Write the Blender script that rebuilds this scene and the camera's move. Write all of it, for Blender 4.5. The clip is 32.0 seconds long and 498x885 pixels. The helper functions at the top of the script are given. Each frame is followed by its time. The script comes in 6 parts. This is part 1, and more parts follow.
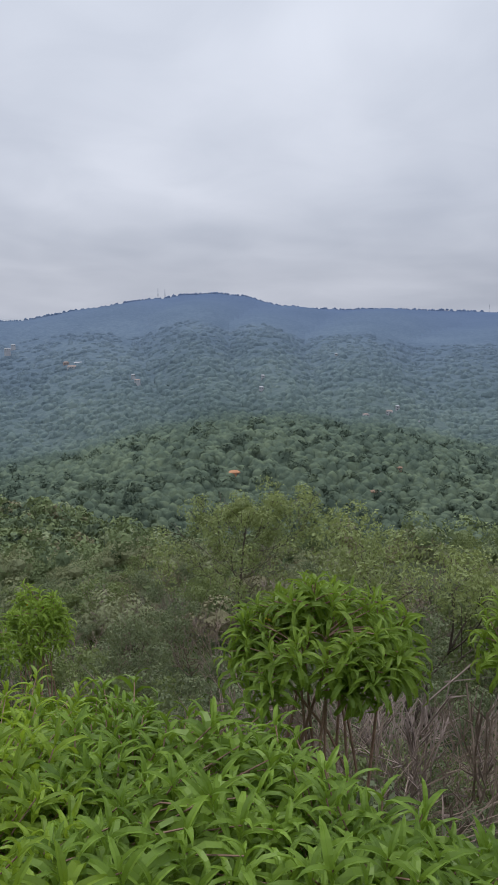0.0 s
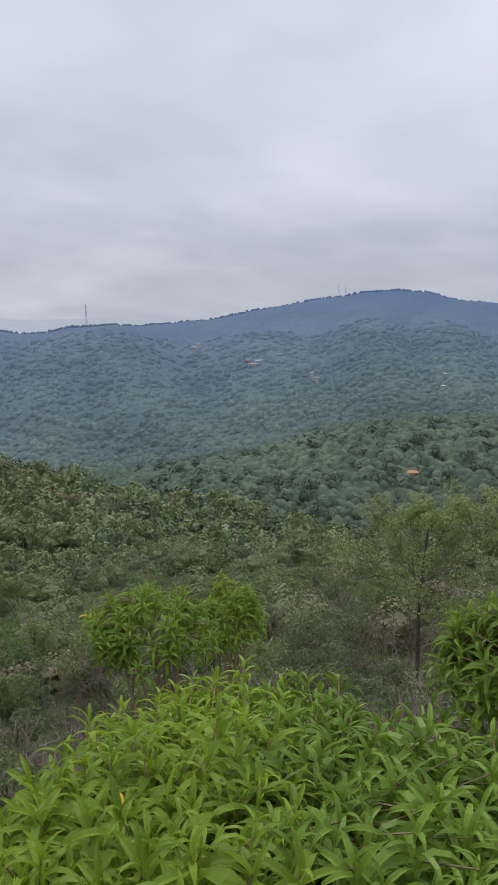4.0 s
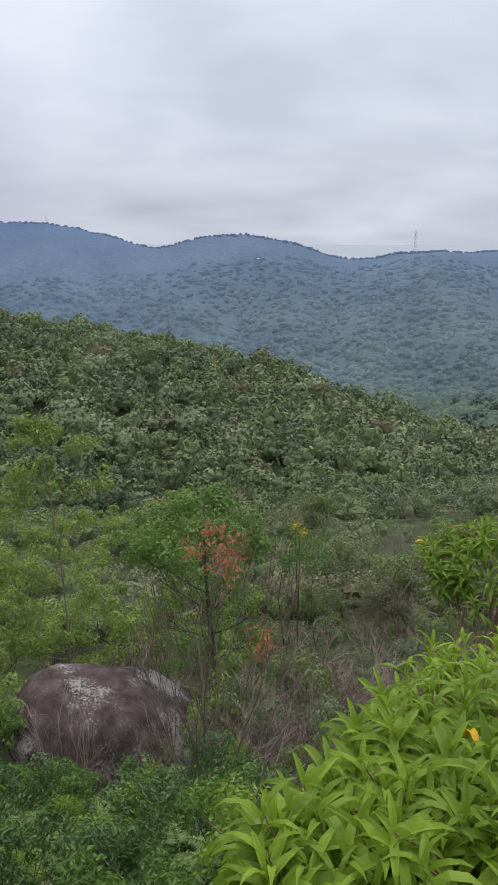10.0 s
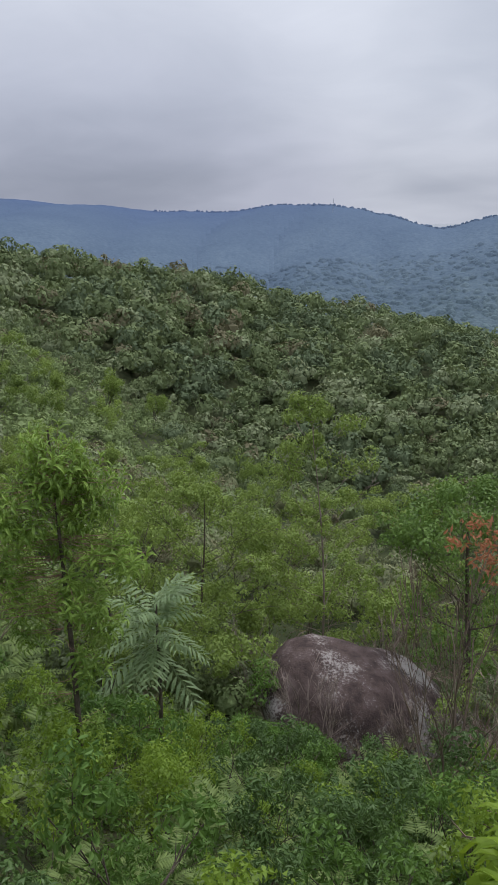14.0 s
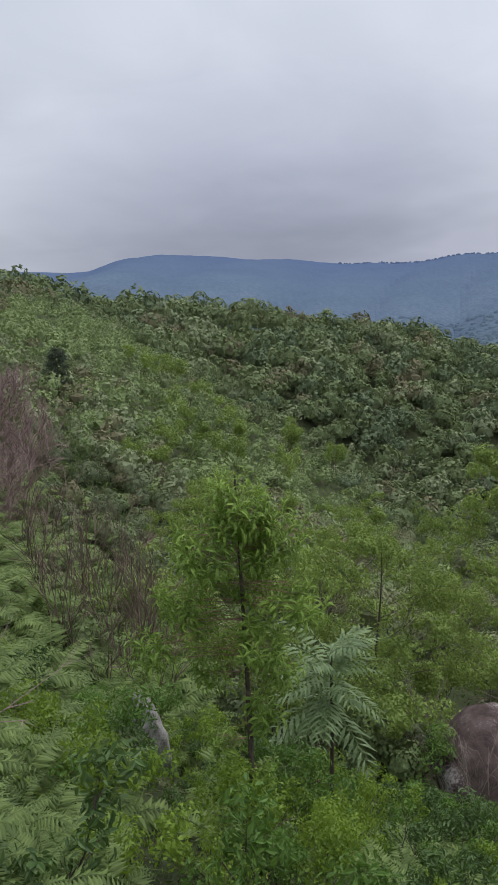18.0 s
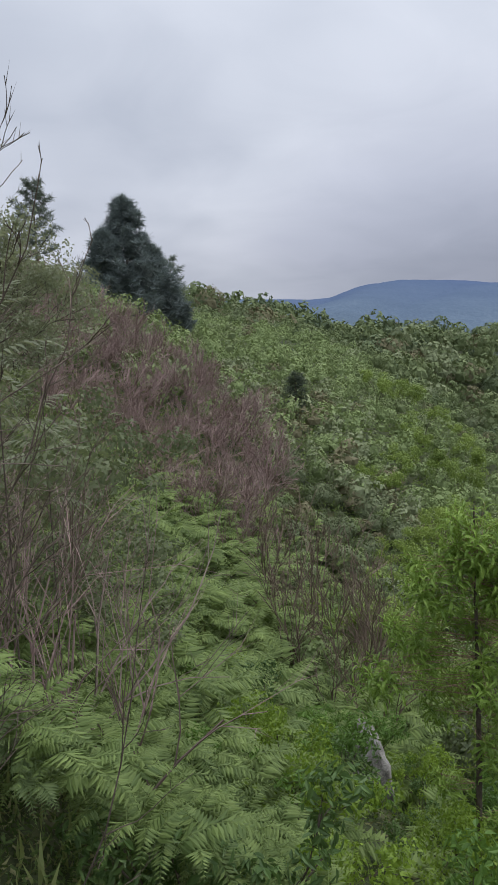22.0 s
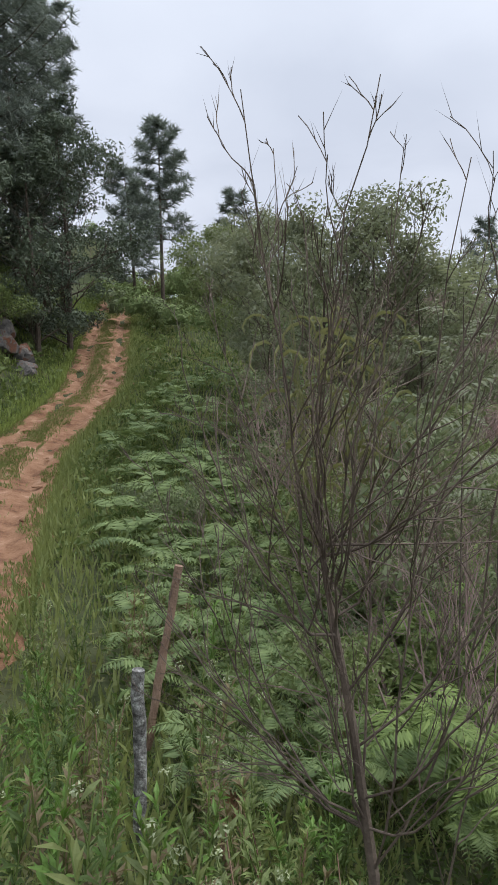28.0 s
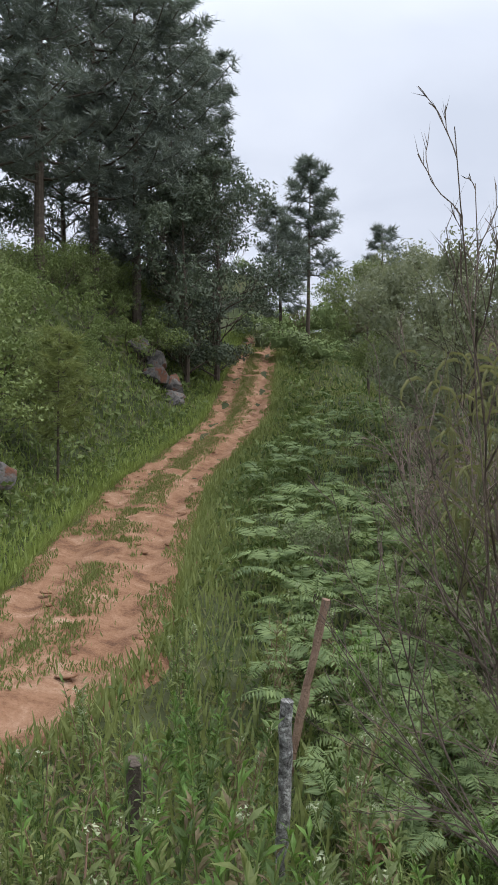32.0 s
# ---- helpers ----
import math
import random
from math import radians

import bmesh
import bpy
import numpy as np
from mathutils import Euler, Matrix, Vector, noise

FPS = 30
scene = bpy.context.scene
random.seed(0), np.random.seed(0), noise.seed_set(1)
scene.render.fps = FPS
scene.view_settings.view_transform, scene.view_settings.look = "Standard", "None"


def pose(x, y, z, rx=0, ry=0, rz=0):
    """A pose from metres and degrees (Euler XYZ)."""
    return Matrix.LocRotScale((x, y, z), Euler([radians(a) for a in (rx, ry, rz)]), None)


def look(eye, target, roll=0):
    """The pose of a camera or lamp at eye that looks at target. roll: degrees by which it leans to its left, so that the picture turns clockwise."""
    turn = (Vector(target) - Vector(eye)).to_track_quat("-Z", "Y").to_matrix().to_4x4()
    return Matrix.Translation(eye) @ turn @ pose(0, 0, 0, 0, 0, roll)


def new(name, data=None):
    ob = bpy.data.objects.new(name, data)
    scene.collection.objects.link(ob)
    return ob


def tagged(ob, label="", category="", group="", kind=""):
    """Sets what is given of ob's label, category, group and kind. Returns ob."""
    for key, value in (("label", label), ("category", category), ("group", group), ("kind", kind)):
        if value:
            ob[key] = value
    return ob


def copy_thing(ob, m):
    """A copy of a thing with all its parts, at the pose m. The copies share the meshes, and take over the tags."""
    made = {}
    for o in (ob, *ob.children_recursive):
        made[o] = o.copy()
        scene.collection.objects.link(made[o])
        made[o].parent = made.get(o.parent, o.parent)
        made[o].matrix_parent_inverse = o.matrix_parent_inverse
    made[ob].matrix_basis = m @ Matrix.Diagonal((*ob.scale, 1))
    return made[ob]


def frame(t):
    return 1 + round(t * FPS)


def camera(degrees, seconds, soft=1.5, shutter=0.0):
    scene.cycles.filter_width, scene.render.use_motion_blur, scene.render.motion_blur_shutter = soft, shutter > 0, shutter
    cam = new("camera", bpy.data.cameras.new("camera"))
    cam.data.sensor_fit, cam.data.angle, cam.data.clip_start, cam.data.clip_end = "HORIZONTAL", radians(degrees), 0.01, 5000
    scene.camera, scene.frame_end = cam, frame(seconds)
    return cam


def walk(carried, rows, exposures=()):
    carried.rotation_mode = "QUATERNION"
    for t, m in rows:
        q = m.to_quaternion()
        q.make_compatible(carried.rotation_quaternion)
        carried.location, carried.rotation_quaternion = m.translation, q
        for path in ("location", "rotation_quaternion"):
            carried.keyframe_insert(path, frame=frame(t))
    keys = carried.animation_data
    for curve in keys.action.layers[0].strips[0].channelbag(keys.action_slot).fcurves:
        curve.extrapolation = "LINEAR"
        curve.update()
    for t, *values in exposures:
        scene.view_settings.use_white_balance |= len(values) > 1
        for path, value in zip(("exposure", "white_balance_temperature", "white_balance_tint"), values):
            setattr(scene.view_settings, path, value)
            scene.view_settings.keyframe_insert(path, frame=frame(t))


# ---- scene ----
cam = camera(35.94, 32.0, soft=0.8)
EXPOSURES = [(0.0, -0.1), (2.0, -0.12), (5.0, -0.08), (6.0, 0.0), (8.0, 0.0), (10.0, 0.1), (13.0, 0.08), (14.0, -0.1), (19.0, -0.14), (21.0, -0.06), (22.0, -0.06), (23.0, -0.1), (24.5, -0.1), (27.0, 0.25), (30.0, 0.25), (31.0, 0.25), (32.0, 0.32)]
SUN_POWER = 1.5
ROWS = [
    (0.0, 0.00, -8.87, 0.31, 0.000, 0.000, 1.700), (0.5, 4.31, -9.03, 0.07, -0.011, -0.002, 1.703), (1.0, 5.49, -9.06, -0.21, -0.012, -0.017, 1.718),
    (1.5, 6.33, -9.01, -0.34, -0.022, -0.034, 1.722), (2.0, 7.21, -8.93, -0.23, -0.046, -0.018, 1.708), (2.5, 9.34, -8.86, -0.23, -0.071, 0.004, 1.693),
    (4.5, 15.22, -9.06, -0.59, -0.147, -0.051, 1.723), (5.0, 18.05, -9.02, -0.65, -0.178, -0.053, 1.723), (5.5, 20.94, -8.98, 0.20, -0.218, -0.050, 1.716),
    (6.0, 23.54, -9.11, 1.38, -0.253, -0.031, 1.705), (6.5, 25.29, -9.34, 1.77, -0.260, -0.029, 1.702), (7.0, 27.57, -9.71, 1.53, -0.264, -0.035, 1.700),
    (7.5, 28.56, -9.98, 1.54, -0.272, -0.035, 1.703), (8.0, 29.24, -10.18, 1.59, -0.263, -0.033, 1.703), (8.5, 30.26, -10.97, 1.47, -0.274, -0.022, 1.684),
    (9.0, 31.91, -12.21, 1.12, -0.281, -0.028, 1.680), (9.5, 34.84, -13.35, 0.52, -0.304, -0.016, 1.667), (10.0, 36.87, -14.27, 0.26, -0.331, -0.015, 1.662),
    (10.5, 38.05, -14.85, 0.05, -0.338, -0.009, 1.652), (11.0, 39.02, -15.23, -0.08, -0.339, -0.008, 1.646), (11.5, 41.00, -15.40, -0.39, -0.361, -0.002, 1.645),
    (12.0, 41.87, -15.49, -0.14, -0.369, -0.010, 1.643), (12.5, 43.29, -15.73, 0.26, -0.381, -0.017, 1.658), (13.0, 51.31, -15.96, -0.38, -0.400, -0.023, 1.662),
    (13.5, 56.21, -15.84, -0.77, -0.363, -0.059, 1.685), (14.0, 57.30, -15.59, -0.39, -0.347, -0.051, 1.672), (14.5, 57.92, -15.15, -0.34, -0.335, -0.059, 1.688),
    (16.5, 60.75, -13.34, -0.43, -0.354, -0.066, 1.683), (17.0, 64.14, -12.84, -0.96, -0.357, -0.082, 1.678), (17.5, 68.91, -12.24, -1.69, -0.349, -0.103, 1.689),
    (18.0, 70.81, -11.70, -1.62, -0.349, -0.120, 1.689), (18.5, 72.01, -11.43, -1.28, -0.351, -0.123, 1.691), (19.0, 73.02, -11.26, -0.89, -0.352, -0.129, 1.692),
    (19.5, 73.81, -11.22, -0.71, -0.349, -0.143, 1.696), (20.0, 74.39, -11.07, -0.67, -0.333, -0.152, 1.709), (20.5, 76.83, -10.64, -0.84, -0.319, -0.164, 1.712),
    (21.0, 83.11, -10.48, -0.74, -0.324, -0.149, 1.701), (21.5, 84.20, -10.39, -0.83, -0.299, -0.181, 1.709), (22.0, 88.29, -9.28, -2.25, -0.274, -0.187, 1.721),
    (22.5, 92.07, -8.08, -2.41, -0.267, -0.205, 1.725), (23.0, 93.74, -7.39, -2.40, -0.272, -0.218, 1.726), (23.5, 95.39, -6.64, -2.13, -0.279, -0.234, 1.728),
    (24.0, 96.71, -6.03, -1.81, -0.284, -0.242, 1.731), (24.5, 99.06, -5.48, -1.82, -0.297, -0.258, 1.730), (26.5, 109.32, -5.14, -1.83, -0.328, -0.336, 1.724),
    (27.0, 115.68, -5.30, -0.85, -0.333, -0.340, 1.714), (27.5, 117.30, -5.61, -0.90, -0.291, -0.367, 1.709), (28.0, 119.73, -5.62, -1.30, -0.253, -0.401, 1.715),
    (28.5, 120.91, -5.56, -1.22, -0.236, -0.419, 1.716), (29.0, 122.09, -5.46, -1.23, -0.233, -0.412, 1.716), (29.5, 123.14, -5.27, -1.01, -0.231, -0.409, 1.717),
    (30.0, 123.86, -4.87, -0.24, -0.225, -0.414, 1.719), (30.5, 124.65, -4.36, -0.05, -0.219, -0.417, 1.726), (31.0, 125.53, -3.85, 0.15, -0.208, -0.433, 1.723),
    (31.5, 127.23, -3.45, 0.50, -0.219, -0.483, 1.732), (32.0, 129.97, -3.00, 0.39, -0.172, -0.482, 1.709)]


def camera_pose(yaw, pitch, roll, x, y, z):
    """Yaw counter-clockwise from +y, pitch above level and roll, in degrees."""
    return pose(x, y, z, 90 + pitch, 0, yaw) @ pose(0, 0, 0, 0, 0, roll)


walk(cam, [(t, camera_pose(*rest)) for t, *rest in ROWS], EXPOSURES)

# ---- sky and light ----
SUN_ELEVATION, SUN_BEARING = 58.0, 20.0
world = bpy.data.worlds.new("overcast_sky")
scene.world = world
world.use_nodes = True
wt = world.node_tree
wt.nodes.clear()


def node(tree, kind, **values):
    n = tree.nodes.new(kind)
    for key, value in values.items():
        if key in n.inputs:
            n.inputs[key].default_value = value
    return n


def math_node(tree, op, a, b=None):
    n = tree.nodes.new("ShaderNodeMath")
    n.operation = op
    for i, v in enumerate((a, b)):
        if v is None:
            continue
        if isinstance(v, (int, float)):
            n.inputs[i].default_value = v
        else:
            tree.links.new(v, n.inputs[i])
    return n.outputs[0]


def ramp(tree, fac, stops):
    n = tree.nodes.new("ShaderNodeValToRGB")
    e = n.color_ramp.elements
    while len(e) < len(stops):
        e.new(0.5)
    for el, (pos, col) in zip(e, stops):
        el.position, el.color = pos, (*col, 1)
    tree.links.new(fac, n.inputs[0])
    return n.outputs[0]


def mix_color(tree, fac, a, b, blend="MIX"):
    n = tree.nodes.new("ShaderNodeMix")
    n.data_type, n.blend_type = "RGBA", blend
    for i, v in ((0, fac), (6, a), (7, b)):
        if isinstance(v, (int, float)):
            n.inputs[i].default_value = v
        elif isinstance(v, tuple):
            n.inputs[i].default_value = (*v, 1)
        else:
            tree.links.new(v, n.inputs[i])
    return n.outputs[2]


def noise_node(tree, vector, scale, detail=4.0, rough=0.55, distort=0.0):
    n = node(tree, "ShaderNodeTexNoise", Scale=scale, Detail=detail, Roughness=rough, Distortion=distort)
    if vector is not None:
        tree.links.new(vector, n.inputs["Vector"])
    return n.outputs["Fac"]


def build_sky():
    t = wt
    sky = t.nodes.new("ShaderNodeTexSky")
    sky.sky_type, sky.sun_disc = "NISHITA", False
    sky.sun_elevation, sky.sun_rotation = radians(SUN_ELEVATION), radians(-SUN_BEARING)
    sky.air_density, sky.dust_density = 1.0, 2.0
    coord = t.nodes.new("ShaderNodeTexCoord")
    sep = t.nodes.new("ShaderNodeSeparateXYZ")
    t.links.new(coord.outputs["Generated"], sep.inputs[0])
    up = math_node(t, "ADD", math_node(t, "MAXIMUM", sep.outputs[2], 0.0), 0.22)
    comb = t.nodes.new("ShaderNodeCombineXYZ")
    t.links.new(math_node(t, "DIVIDE", sep.outputs[0], up), comb.inputs[0])
    t.links.new(math_node(t, "DIVIDE", sep.outputs[1], up), comb.inputs[1])
    broad = noise_node(t, comb.outputs[0], 0.75, 3.0, 0.5, 0.3)
    fine = noise_node(t, comb.outputs[0], 2.6, 5.0, 0.55, 0.6)
    both = math_node(t, "ADD", math_node(t, "MULTIPLY", broad, 0.84), math_node(t, "MULTIPLY", fine, 0.16))
    cloud = ramp(t, both, SKY_STOPS)
    # the cloud base thickens and greys low down
    low = ramp(t, sep.outputs[2], SKY_LOW)
    cloud = mix_color(t, 1.0, cloud, low, "MULTIPLY")
    for bearing, wide, top, change in CLOUD_BANKS:
        d = t.nodes.new("ShaderNodeVectorMath")
        d.operation = "DOT_PRODUCT"
        t.links.new(coord.outputs["Generated"], d.inputs[0])
        d.inputs[1].default_value = (-math.sin(radians(bearing)), math.cos(radians(bearing)), 0)
        near = t.nodes.new("ShaderNodeMapRange")
        near.interpolation_type = "SMOOTHSTEP"
        t.links.new(math_node(t, "ADD", d.outputs["Value"], math_node(t, "MULTIPLY", math_node(t, "SUBTRACT", broad, 0.5), 0.12)), near.inputs[0])
        near.inputs[1].default_value, near.inputs[2].default_value = math.cos(radians(wide)), 1.0
        high = t.nodes.new("ShaderNodeMapRange")
        high.interpolation_type = "SMOOTHSTEP"
        t.links.new(sep.outputs[2], high.inputs[0])
        high.inputs[1].default_value, high.inputs[2].default_value, high.inputs[3].default_value, high.inputs[4].default_value = top * 0.3, top, 1.0, 0.0
        cloud = mix_color(t, math_node(t, "MULTIPLY", near.outputs[0], high.outputs[0]), cloud, mix_color(t, 1.0, cloud, change, "MULTIPLY"))
    cloud_bg = t.nodes.new("ShaderNodeBackground")
    t.links.new(cloud, cloud_bg.inputs[0])
    cloud_bg.inputs[1].default_value = 5.0
    sky_bg = t.nodes.new("ShaderNodeBackground")
    t.links.new(sky.outputs[0], sky_bg.inputs[0])
    sky_bg.inputs[1].default_value = 0.05
    mix = t.nodes.new("ShaderNodeMixShader")
    mix.inputs[0].default_value = 0.92
    t.links.new(sky_bg.outputs[0], mix.inputs[1])
    t.links.new(cloud_bg.outputs[0], mix.inputs[2])
    out = t.nodes.new("ShaderNodeOutputWorld")
    t.links.new(mix.outputs[0], out.inputs[0])


SKY_STOPS = [(0.36, (0.30, 0.32, 0.365)), (0.5, (0.37, 0.388, 0.43)), (0.64, (0.445, 0.46, 0.50))]
# an overcast dome: brightest overhead, greyer low down
SKY_LOW = [(0.0, (0.29, 0.295, 0.312)), (0.06, (0.285, 0.29, 0.308)), (0.16, (0.37, 0.375, 0.39)), (0.42, (0.40, 0.41, 0.425)), (0.7, (0.72, 0.73, 0.75)), (1.0, (1.0, 1.0, 1.0))]
# bearing, half width in degrees, height, brightness
CLOUD_BANKS = [(68, 22, 0.36, (0.72, 0.73, 0.78)), (43, 18, 0.6, (1.12, 1.11, 1.1))]
build_sky()
sun_data = bpy.data.lights.new("sun", "SUN")
sun_data.energy, sun_data.angle, sun_data.color = SUN_POWER, radians(25), (1.0, 0.97, 0.92)
sun = new("sun", sun_data)
se, sb = radians(SUN_ELEVATION), radians(SUN_BEARING)
sun.matrix_world = look((-math.sin(sb) * math.cos(se) * 50, math.cos(sb) * math.cos(se) * 50, math.sin(se) * 50), (0, 0, 0))


# ---- materials ----
def surface(name):
    m = bpy.data.materials.new(name)
    m.use_nodes = True
    t = m.node_tree
    t.nodes.clear()
    out = t.nodes.new("ShaderNodeOutputMaterial")
    return m, t, out


def position(t):
    return t.nodes.new("ShaderNodeNewGeometry").outputs["Position"]


def local(t):
    return t.nodes.new("ShaderNodeTexCoord").outputs["Object"]


def foliage(name, dark, light, scale=0.6, translucent=0.35, rough=0.5, tip=None, spec=0.25, island=0.45):
    """Leaf material: two greens mixed by place, leaf and plant, with light coming through."""
    m, t, out = surface(name)
    geo = t.nodes.new("ShaderNodeNewGeometry")
    info = t.nodes.new("ShaderNodeObjectInfo")
    patch = noise_node(t, geo.outputs["Position"], scale, 3.0)
    f = math_node(t, "ADD", math_node(t, "MULTIPLY", geo.outputs["Random Per Island"], island), math_node(t, "MULTIPLY", patch, 0.9))
    f = math_node(t, "ADD", f, math_node(t, "MULTIPLY", info.outputs["Random"], 0.3))
    col = ramp(t, math_node(t, "MULTIPLY", f, 0.62), [(0.15, dark), (0.8, light)] if tip is None else [(0.15, dark), (0.75, light), (0.98, tip)])
    b = node(t, "ShaderNodeBsdfPrincipled", Roughness=rough)
    b.inputs["Specular IOR Level"].default_value = spec
    t.links.new(col, b.inputs["Base Color"])
    tr = t.nodes.new("ShaderNodeBsdfTranslucent")
    t.links.new(mix_color(t, 0.5, col, (light[0] * 1.1, light[1] * 1.1, light[2] * 0.7)), tr.inputs[0])
    mix = t.nodes.new("ShaderNodeMixShader")
    mix.inputs[0].default_value = translucent
    t.links.new(b.outputs[0], mix.inputs[1])
    t.links.new(tr.outputs[0], mix.inputs[2])
    t.links.new(mix.outputs[0], out.inputs[0])
    return m


def solid(name, stops, scale=3.0, detail=6.0, rough=0.85, bump=0.3, fine=40.0, world_space=True, spec=0.2):
    """Rough mineral or bark: colours by two sizes of noise, with fine relief."""
    m, t, out = surface(name)
    v = position(t) if world_space else local(t)
    a = noise_node(t, v, scale, detail, 0.6, 0.4)
    c = noise_node(t, v, fine, 4.0, 0.6)
    f = math_node(t, "ADD", math_node(t, "MULTIPLY", a, 0.75), math_node(t, "MULTIPLY", c, 0.25))
    b = node(t, "ShaderNodeBsdfPrincipled", Roughness=rough)
    b.inputs["Specular IOR Level"].default_value = spec
    t.links.new(ramp(t, f, stops), b.inputs["Base Color"])
    bn = node(t, "ShaderNodeBump", Strength=bump, Distance=0.03)
    t.links.new(c, bn.inputs["Height"])
    t.links.new(bn.outputs[0], b.inputs["Normal"])
    t.links.new(b.outputs[0], out.inputs[0])
    return m


def speckled_rock():
    """Brown boulder stone with fine pale lichen flecks gathered in patches."""
    m, t, out = surface("boulder_stone")
    v = position(t)
    broad, mid, fine = noise_node(t, v, 0.55, 5.0), noise_node(t, v, 2.2, 8.0, 0.65), noise_node(t, v, 15.0, 6.0, 0.7, 0.6)
    base = ramp(t, mid, [(0.3, (0.035, 0.025, 0.023)), (0.5, (0.09, 0.063, 0.058)), (0.7, (0.145, 0.108, 0.10))])
    fleck = ramp(t, math_node(t, "ADD", math_node(t, "MULTIPLY", broad, 0.75), math_node(t, "MULTIPLY", fine, 0.55)), [(0.67, (0, 0, 0)), (0.73, (0.75, 0.75, 0.75))])
    b = node(t, "ShaderNodeBsdfPrincipled", Roughness=0.9)
    b.inputs["Specular IOR Level"].default_value = 0.2
    t.links.new(mix_color(t, fleck, base, (0.40, 0.37, 0.35)), b.inputs["Base Color"])
    bn = node(t, "ShaderNodeBump", Strength=0.8, Distance=0.06)
    t.links.new(math_node(t, "ADD", mid, fine), bn.inputs["Height"])
    t.links.new(bn.outputs[0], b.inputs["Normal"])
    t.links.new(b.outputs[0], out.inputs[0])
    return m


M_GROUND = solid("undergrowth_soil", [(0.3, (0.02, 0.028, 0.011)), (0.5, (0.045, 0.056, 0.022)), (0.7, (0.085, 0.08, 0.042))], 0.6, 8, 0.95, 0.8, 9.0)
M_EARTH = solid("red_earth", [(0.34, (0.105, 0.052, 0.03)), (0.47, (0.225, 0.122, 0.07)), (0.55, (0.27, 0.155, 0.095)), (0.66, (0.37, 0.245, 0.17))], 2.2, 11, 0.95, 1.0, 26.0)
M_ROCK = speckled_rock()
M_PALE = solid("pale_stone", [(0.34, (0.11, 0.10, 0.088)), (0.5, (0.23, 0.215, 0.195)), (0.66, (0.38, 0.36, 0.335))], 5.0, 8, 0.9, 0.8, 24.0)
M_CUT = solid("bank_cut_rock", [(0.38, (0.025, 0.023, 0.022)), (0.47, (0.085, 0.08, 0.077)), (0.53, (0.15, 0.14, 0.13)), (0.57, (0.12, 0.065, 0.045)), (0.66, (0.20, 0.08, 0.045))], 1.6, 10, 0.9, 1.0, 9.0)
M_BARK = solid("bark", [(0.3, (0.045, 0.035, 0.028)), (0.7, (0.15, 0.12, 0.095))], 6.0, 6, 0.9, 0.5, 60.0)
M_TWIG = solid("dry_twig", [(0.3, (0.14, 0.105, 0.09)), (0.7, (0.33, 0.265, 0.225))], 2.0, 4, 0.85, 0.2, 60.0)
M_TWIG_PINK = solid("reddish_twig", [(0.3, (0.17, 0.115, 0.10)), (0.7, (0.36, 0.265, 0.24))], 1.0, 4, 0.85, 0.2, 60.0)
M_TWIG_NEAR = solid("grey_brown_twig", [(0.3, (0.06, 0.045, 0.036)), (0.7, (0.21, 0.165, 0.13))], 5.0, 4, 0.8, 0.3, 90.0)
M_TWIG_BROWN = solid("brown_twig", [(0.3, (0.11, 0.08, 0.06)), (0.7, (0.26, 0.20, 0.155))], 2.0, 4, 0.85, 0.2, 60.0)
M_POST = solid("lichened_wood", [(0.36, (0.06, 0.055, 0.05)), (0.5, (0.185, 0.18, 0.168)), (0.63, (0.42, 0.425, 0.395))], 22.0, 8, 0.9, 0.8, 70.0)
M_POST_BROWN = solid("brown_wood", [(0.3, (0.14, 0.085, 0.058)), (0.7, (0.33, 0.225, 0.165))], 7.0, 7, 0.9, 0.6, 50.0)

M_BROADLEAF = foliage("broad_bright_leaf", (0.075, 0.135, 0.012), (0.30, 0.42, 0.042), 2.2, 0.38, 0.45, spec=0.3, tip=(0.40, 0.5, 0.06))
M_BROADLEAF_DEEP = foliage("broad_deep_green_leaf", (0.045, 0.09, 0.012), (0.20, 0.31, 0.036), 2.2, 0.3, 0.45, spec=0.3, tip=(0.30, 0.41, 0.055))
M_BANK = foliage("bank_bush_leaf", (0.06, 0.09, 0.03), (0.215, 0.27, 0.095), 0.8, 0.3, 0.6)
M_BROADLEAF_DIM = foliage("sapling_leaf", (0.085, 0.145, 0.02), (0.25, 0.36, 0.048), 1.2, 0.38, 0.45)
M_YELLOW_LEAF = foliage("yellowed_leaf", (0.55, 0.28, 0.02), (0.7, 0.42, 0.03), 3.0, 0.3)
M_FINE = foliage("grey_green_leaf", (0.07, 0.092, 0.046), (0.19, 0.222, 0.118), 0.35, 0.35, 0.6)
M_ROUND = foliage("pale_olive_leaf", (0.12, 0.15, 0.055), (0.30, 0.35, 0.14), 0.4, 0.35, 0.6)
M_OLIVE = foliage("olive_leaf", (0.075, 0.10, 0.038), (0.205, 0.25, 0.097), 0.3, 0.35, 0.6)
M_LIGHT = foliage("light_green_leaf", (0.085, 0.135, 0.03), (0.27, 0.355, 0.085), 0.3, 0.3, 0.6)
M_MIDGREEN = foliage("mid_green_leaf", (0.045, 0.095, 0.020), (0.157, 0.269, 0.056), 0.6, 0.33, 0.5)
M_SLENDER = foliage("slender_tree_leaf", (0.066, 0.132, 0.024), (0.342, 0.480, 0.096), 1.6, 0.3, 0.45, spec=0.3)
M_WILLOW = foliage("willow_green_leaf", (0.06, 0.115, 0.025), (0.2, 0.31, 0.075), 0.7, 0.3, 0.55)
M_ROWAN = foliage("blue_green_leaflet", (0.09, 0.15, 0.06), (0.27, 0.36, 0.17), 1.5, 0.32, 0.45, spec=0.3)
